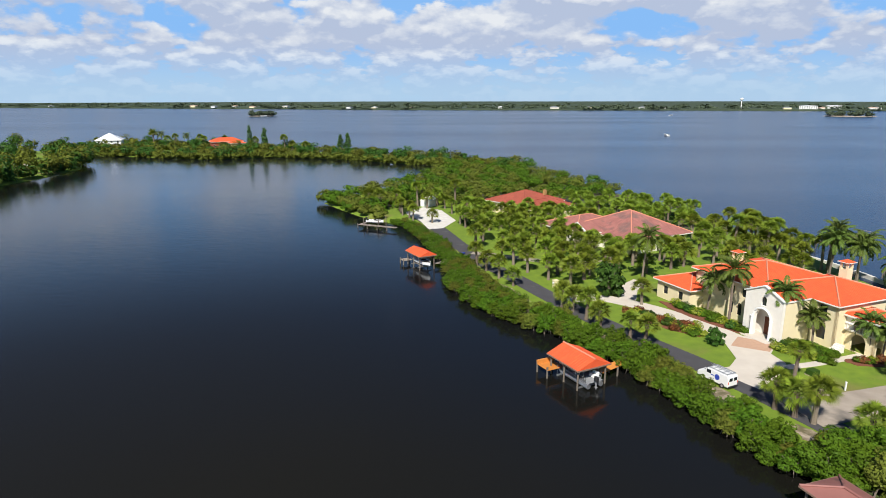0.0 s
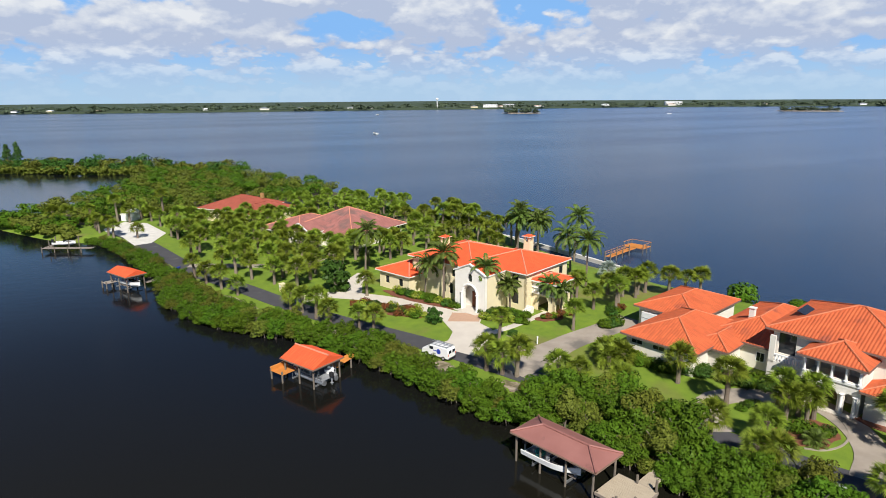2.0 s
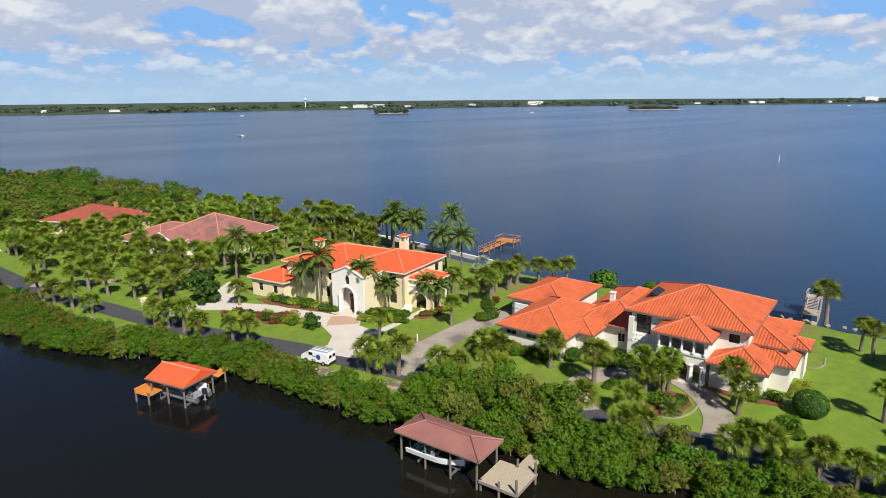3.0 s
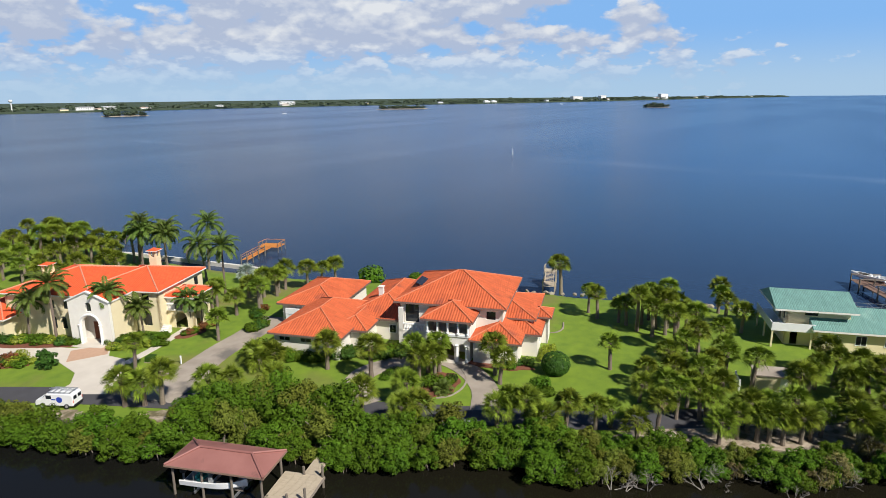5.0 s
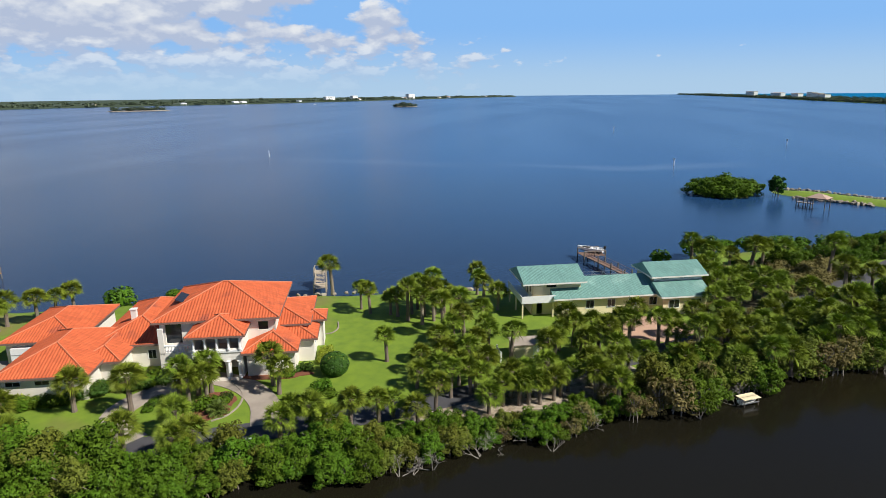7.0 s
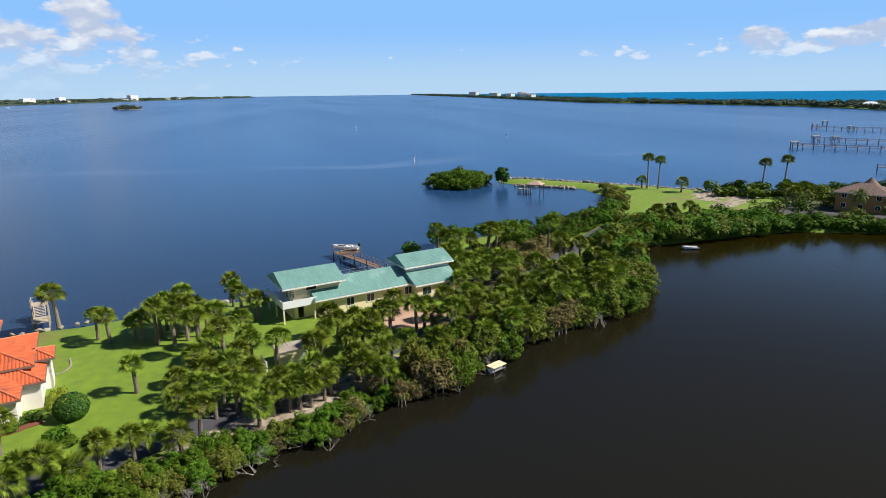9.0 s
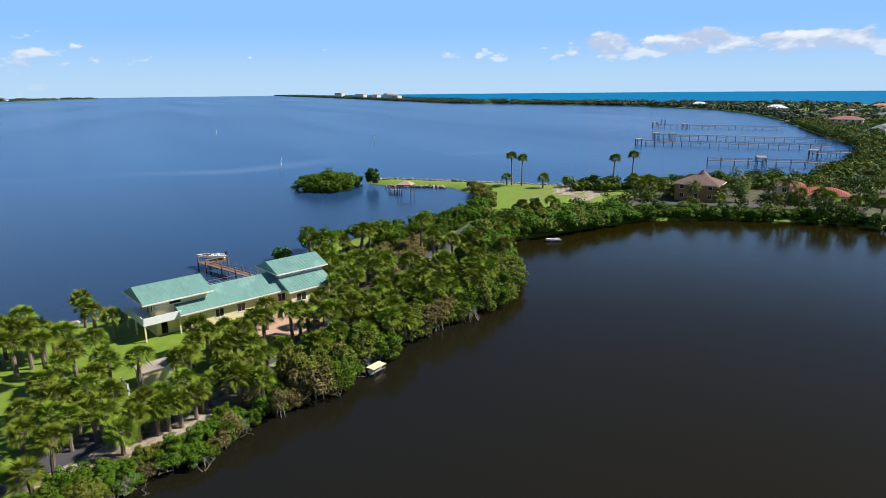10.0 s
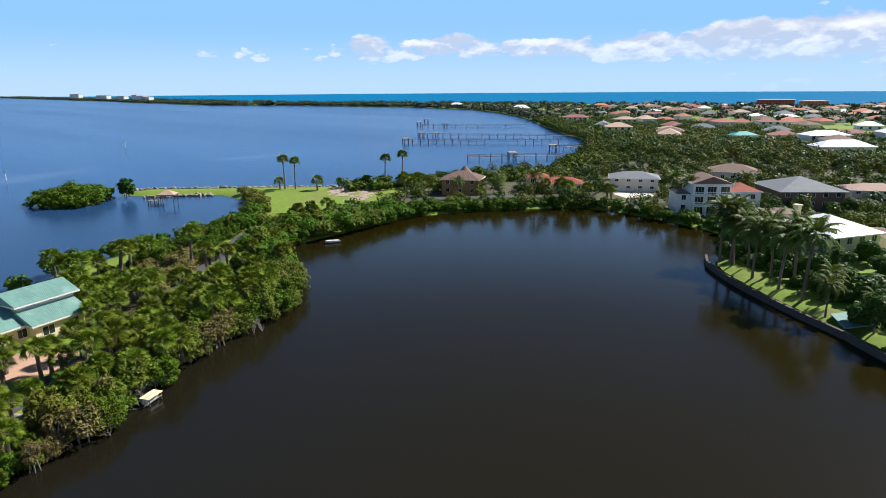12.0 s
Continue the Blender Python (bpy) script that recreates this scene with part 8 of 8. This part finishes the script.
thicket("woods", "dense olive woods on the western bank", west[1::2], 150, 0.8, M_LEAF_OLIVE)
plain_house(-224, 424, 20, 15, 15, 5.5, M_WHITE, M_METAL_WHITE, "white house with a tall white hip roof by the bridge", 0.55, 2, faces="s", tile=False, base=1.0)
plain_house(-146, 424, 30, 20, 11, 4.5, M_TILE_RUST, M_TILE_RED, "house with a bright red-orange roof above mangroves", 0.4, faces="s", tile=False, base=1.0)
plain_house(-136, 416, 30, 9, 9, 4.0, M_CREAM, M_TILE_RED, "low annex with a bright orange roof", 0.4, faces="s", tile=False, base=1.0)
b = thing("bridge", pose(-222, 378, 0, 0, 0, 105), "small white concrete bridge over the inlet", "bridge")
part("deck", boxes((-14, 22, -3, 3, 2.3, 2.8)), M_CONCRETE, b)
part("parapet", boxes((-14, 22, 2.7, 3.0, 2.8, 3.6)), M_WHITE, b)
part("parapet", boxes((-14, 22, -3.0, -2.7, 2.8, 3.6)), M_WHITE, b)
for x in (-6, 4, 14):
    part("pier", boxes((x - 0.4, x + 0.4, -2.6, 2.6, -2, 2.3)), M_CONCRETE, b)
plain_house(-196, 290, 30, 6, 5, 2.6, M_CREAM, M_CONCRETE, "small pale shed among western trees", 0.2, faces="s", tile=False, base=1.0)


def casuarina(x, y, h):
    t = thing("casuarina", pose(x, y, 0.9), "tall dark feathery casuarina tree", "tree", "casuarinas on the spit")
    bm = bmesh.new()
    tube(bm, [(0, 0, 0), (0.2, 0, h * 0.5), (0.1, 0.1, h * 0.95)], [0.35, 0.22, 0.05], 6)
    part("trunk", bm, M_BARK, t)
    rng = np.random.default_rng(int(h * 10))
    lobes = [(rng.uniform(-0.6, 0.6), rng.uniform(-0.6, 0.6), h * k, 2.2 * (1.1 - k) + 0.7, 2.2 * (1.1 - k) + 0.7, h * 0.11) for k in np.linspace(0.25, 0.95, 8)]
    part("crown", leaf_mesh("crown", leaves(rng, lobes, 700, 0.55), M_LEAF_DARK), None, t)


for x, y, h in ((-121, 396, 15.5), (-112.5, 397, 15), (-66, 407, 9.5), (-61.5, 408, 10.5)):
    casuarina(x, y, h)
palms("palms on the spit", SABALS, (1.3, 1.7), [(-160, 420), (-152, 440), (-128, 430), (-188, 430), (-200, 436), (-205, 432), (-180, 425), (-168, 436), (-98, 390), (-92, 386), (-236, 430), (-84, 384)])
palms("palms on the spit", COCONUTS, (1.1, 1.4), [(-196, 440), (-204, 444), (-178, 440), (-232, 440)])
# islet, jetty and garden at its root
isl = [(221 + 11.5 * math.cos(a) * q - 6 * math.sin(a) * q, -61 + 10.5 * math.sin(a) * q + 4 * math.cos(a) * q, 2.7, 6.4 - 2.6 * q) for a, q in [(k * 2.4, (k / 46) ** 0.5) for k in range(46)]]
thicket("woods", "round mangrove islet off the jetty", isl, 420, 0.42, M_LEAF, low=-0.02)
place(WOODS[2], 214.5, -75.5, 1.5, label="single dark tree at the jetty head")
jetty_root = along(spline([(151, -80), (166, -90), (181, -97), (190, -99)], 2.0)[::-1], 5, 2.4, 2.4, 3.6)
thicket("woods", "mangrove clump at the jetty root", jetty_root, 380, 0.42, M_LEAF_OLIVE)
rng_rock = random.Random(3)


def rock_mesh(seed):
    r = random.Random(seed)
    bm = bmesh.new()
    bmesh.ops.create_icosphere(bm, subdivisions=1, radius=0.6)
    for v in bm.verts:
        v.co *= r.uniform(0.75, 1.2)
        v.co.z *= 0.7
    return finish("rock", bm, M_ROCK)


ROCKS = [rock_mesh(s) for s in range(5)]
jet = spline([(199, -97), (207, -87), (212, -80)], 0.8) + spline([(230, -80), (226, -91), (212, -105), (196, -121), (182, -136)], 0.9)
for i, (x, y) in enumerate(jet):
    for k in range(2):
        ob = tagged(new("rock", ROCKS[(i + k) % 5]), "pale limestone rock of the jetty edge", "rock", "rocks along the jetty")
        ob.matrix_world = pose(x + rng_rock.uniform(-0.8, 0.8), y + rng_rock.uniform(-0.8, 0.8), rng_rock.uniform(0.1, 0.5), rng_rock.uniform(0, 90), 0, rng_rock.uniform(0, 360))
        ob.scale = [rng_rock.uniform(0.8, 1.5)] * 3
WASHY = make_palm("fan_palm", "tall thin fan palm with a small round crown", "palm tree", 8.2, FANS[1], M_TRUNK, 0.22, 0.14, (0.2, 0.1), DRY[0])
palms("tall fan palms at the garden", [WASHY], (1.18, 1.32), [(187, -117.8), (184.3, -120.2), (165.5, -145), (165.9, -153.6)])
palms("small garden palms", SABALS[2:3], (1.0, 1.3), [(170.4, -140.7), (176.4, -123.7), (188.4, -116.6), (160, -150), (163, -152), (158, -154), (156, -149)])
place(WOODS[2], 138.8, -94.7, 1.15, label="round dark tree at the edge of the sandy garden")
place(WOODS[2], 141.3, -92.7, 0.95, label="round dark tree at the edge of the sandy garden")
palms("small garden palms", SABALS[2:3], (0.9, 1.1), [(143.6, -103.8), (139.6, -102.3)])
palms("palms round the tan house", COCONUTS, (0.9, 1.2), [(128, -142), (124, -148), (120, -152), (116, -158), (126, -160), (112, -160), (140, -160)])
palms("palms round the tan house", SABALS, (1.0, 1.4), [(145, -138), (148, -146), (150, -140), (121, -145), (104, -162), (100, -160), (108, -160), (96, -164), (92, -172), (90, -166), (152, -150)])
palms("royal palms on the bulkhead lawn", COCONUTS[:2], (1.35, 1.6), [(42.1, -124.9), (38.9, -123.3), (40.4, -126.2), (33.4, -117.1), (36.0, -122.8), (27.9, -113.3), (31.0, -119.6), (23.2, -109.5), (26.4, -116.2)])
palms("coconut palms on the bulkhead lawn", COCONUTS[1:], (0.8, 1.0), [(18.6, -103.4), (20, -110), (12, -101)])
palms("palms at the white villa", COCONUTS[:2], (1.2, 1.35), [(68, -170), (73, -172), (58, -184)])
lawn_trees = [(56, -189, 2.4, 4.5), (61, -194, 2.4, 4.2), (50, -186, 2.6, 4.6), (43, -186, 2.6, 4.8), (37, -190, 2.6, 5.0), (34, -196, 2.6, 5.0), (66, -198, 2.2, 4.0), (31, -202, 2.8, 5.5), (33, -127, 2.8, 6.0), (37.5, -130, 2.8, 6.5), (29, -124.5, 2.6, 5.5), (24.5, -121, 2.6, 5.5), (20, -117, 2.8, 6), (16, -113, 2.8, 6), (12, -110, 2.8, 6), (8, -107, 3, 6.5), (4, -102, 3.0, 7), (41, -133, 2.8, 6), (44, -137, 2.6, 5.5), (46, -146, 2.6, 5), (42, -150, 2.6, 5.5), (36, -134.5, 2.6, 5), (22, -126, 2.6, 6), (10, -122, 3, 7), (20, -140, 2.6, 6), (12, -142, 3, 7), (4, -112, 3, 7.5), (-4, -106, 3.2, 8), (-8, -96, 3.2, 8), (16, -120, 2.5, 5.5), (-2, -98, 3.0, 7), (8, -116, 3.0, 6.5), (11, -99, 2.8, 7.0), (8, -97, 3.0, 8.0), (4, -94, 3.2, 8.5), (14, -103, 2.4, 4.5), (0, -91, 3.2, 9.0), (14, -126, 2.6, 6), (16, -134, 2.8, 6)]
hedge = [(42.6, -129.0, 1.6, 3.6), (39.4, -128.0, 1.8, 4.4), (36.8, -125.6, 1.7, 3.8), (34.2, -124.0, 1.8, 4.0), (31.0, -121.4, 1.6, 3.4), (28.6, -118.6, 1.8, 4.2), (25.8, -116.0, 1.6, 3.4), (23.4, -113.6, 1.9, 4.6), (20.4, -111.6, 1.7, 4.0), (17.6, -112.4, 1.8, 4.4), (21.6, -115.2, 2.0, 5.0), (26.0, -120.4, 2.0, 5.0), (32.2, -125.8, 2.0, 5.0)]
thicket("shrubs", "tall dark hedge and shrubs behind the bulkhead lawn", hedge, 1500, 0.2, M_LEAF_DARK, "hedge", 0.0)
thicket("woods", "dark garden trees on the bulkhead bank", lawn_trees, 1900, 0.3, M_LEAF_DARK)
# river side shrubs below the gardens
edge = along(spline([(132, -29), (138, -38), (144, -62), (151, -80)], 2.0)[::-1], 4, 2.4, 2.0, 3.4, 0.3)
thicket("woods", "green shrubs along the river edge of the woods", edge, 420, 0.36, M_LEAF)
rip = spline([(107, 3), (106, 11), (102, 29), (98, 44), (93, 62)], 1.6)
for i, (x, y) in enumerate(rip):
    ob = tagged(new("rock", ROCKS[i % 5]), "pale riprap boulder at the river edge", "rock", "riprap along the river")
    ob.matrix_world = pose(x - 3.0 + rng_rock.uniform(-0.5, 0.5), y + rng_rock.uniform(-0.6, 0.6), 0.75, rng_rock.uniform(0, 60), 0, rng_rock.uniform(0, 360))
    ob.scale = [rng_rock.uniform(0.7, 1.2)] * 3


# mainland across the river
FAR_SHORE = [(-2100, 2500), (-1546, 2228), (-660, 1943), (24, 1700), (595, 1620), (966, 1520), (1298, 1478), (1655, 1330), (2095, 980), (2730, 717), (3400, 480), (4100, 180)]
far_line = spline(FAR_SHORE, 60)
back = [(4500, 400), (3900, 2600), (2000, 4200), (-600, 4600), (-3200, 3400)]
solid("ground_far", slab(far_line + back, -1.0, 4.0), M_FAR_LEAF_HAZED, "low wooded mainland across the river", "ground", kind="structure")
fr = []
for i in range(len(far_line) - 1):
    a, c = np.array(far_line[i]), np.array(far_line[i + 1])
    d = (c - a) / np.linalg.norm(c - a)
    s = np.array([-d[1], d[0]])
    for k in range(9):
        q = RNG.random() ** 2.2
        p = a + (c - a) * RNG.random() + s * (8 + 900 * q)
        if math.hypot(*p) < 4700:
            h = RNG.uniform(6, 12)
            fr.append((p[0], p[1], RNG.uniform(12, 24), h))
thicket("woods", "distant tree line of the far mainland shore", fr, 40, 5.0, M_FAR_LEAF_HAZED, low=0.3)
rng_far = random.Random(8)
for i in range(34):
    k = rng_far.randrange(4, len(far_line) - 2)
    a, c = np.array(far_line[k]), np.array(far_line[k + 1])
    d = (c - a) / np.linalg.norm(c - a)
    p = a + np.array([-d[1], d[0]]) * rng_far.uniform(2, 30) + d * rng_far.uniform(-25, 25)
    w = rng_far.uniform(12, 24)
    plain_house(p[0], p[1], math.degrees(math.atan2(d[1], d[0])), w, 14, rng_far.uniform(3.5, 6.5), rng_far.choice((M_WHITE, M_CREAM, M_WALL, M_WHITE)), rng_far.choice((M_METAL_WHITE, M_TILE_TAN, M_METAL_GREY)), "pale waterfront house on the distant mainland shore", 0.3, faces="", tile=False, base=3.0)
for x, y, w, h in ((900, 1570, 40, 8), (980, 1600, 34, 8), (3030, 640, 45, 22), (2600, 900, 50, 16), (2760, 840, 30, 18), (1500, 1480, 50, 12)):
    plain_house(x, y, -30, w, 20, h, M_WHITE, M_METAL_WHITE, "long white building on the distant mainland shore", 0.1, 3, faces="s", tile=False, base=3.5, plain=True)
t = thing("water_tower", pose(763, 1632, 4.0), "white water tower on the far shore", "water tower")
bm = bmesh.new()
cyl(bm, 0, 0, 0, 23, 1.3, 10, 1.1)
part("shaft", bm, M_WHITE, t)
bm = bmesh.new()
tube(bm, [(0, 0, 20), (0, 0, 22), (0, 0, 24.5), (0, 0, 26.5), (0, 0, 27.3)], [1.2, 3.6, 4.4, 3.2, 0.7], 14)
part("tank", bm, M_WHITE, t)
# river islets with trees
for x, y, r in ((711, 1112, 40), (1269, 872, 62), (-335, 1180, 24), (1500, 330, 30)):
    bm = bmesh.new()
    bmesh.ops.create_cone(bm, cap_ends=True, segments=20, radius1=r + 4, radius2=r - 3, depth=2.0)
    for v in bm.verts:
        v.co.y *= 0.35
    solid("islet", bm, M_SAND, "small sandy spoil islet in the river", "islet", kind="structure", m=pose(x, y, 0.2, 0, 0, math.degrees(math.atan2(y, x)) + 90))
    a0 = math.atan2(y, x) + math.pi / 2
    ts = []
    for k in range(40):
        u, v = rng_far.uniform(-0.85, 0.85) * r, rng_far.uniform(-0.25, 0.25) * r
        ts.append((x + u * math.cos(a0) - v * math.sin(a0), y + u * math.sin(a0) + v * math.cos(a0), rng_far.uniform(4, 7), rng_far.uniform(6, 11)))
    thicket("woods", "dark trees of a small river islet", ts, 60, 2.0, M_FAR_LEAF_HAZED)
# craft and marks out on the river
for x, y, L in ((200, 560, 9), (-330, 1150, 12), (900, 900, 8), (420, 1180, 9), (1900, 700, 9)):
    motor_boat(pose(x, y, -0.2, 0, 0, rng_far.uniform(0, 360)), L, L * 0.33, L * 0.16, "small white motor boat out on the river", M_WHITE)
for x, y in ((420, -150), (300, -60), (330, 150), (560, -60)):
    bm = bmesh.new()
    cyl(bm, 0, 0, -2, 3.2, 0.2, 8)
    box(bm, -0.6, 0.6, -0.05, 0.05, 2.4, 3.6)
    solid("channel_marker", bm, M_WHITE, "channel marker post standing in the river", "marker", "channel markers", m=pose(x, y, 0, 0, 0, 30))
# skyline of pale towers far down the island
for x, y, w, h in ((2050, -800, 30, 18), (2120, -810, 24, 21), (2250, -815, 36, 17), (1980, -790, 30, 15.5), (2500, -840, 60, 18), (2900, -870, 60, 22), (330, -1150, 56, 12), (275, -1160, 40, 10)):
    plain_house(x, y, 15, w, 18, h, M_WHITE if h > 15 else M_TILE_FAR, M_TILE_TAN, "pale apartment block on the barrier island", 0.1, 5 if h > 15 else 3, faces="n", tile=False, plain=True)

# the patterns that the plants were copied from are not part of the place
for pattern in SABALS + COCONUTS + MANGROVES + BROAD + SPARSE + WOODS + SNAGS + [WASHY] + [p for kind in SHRUBS.values() for p in kind]:
    for ob in (*pattern.children_recursive, pattern):
        bpy.data.objects.remove(ob)
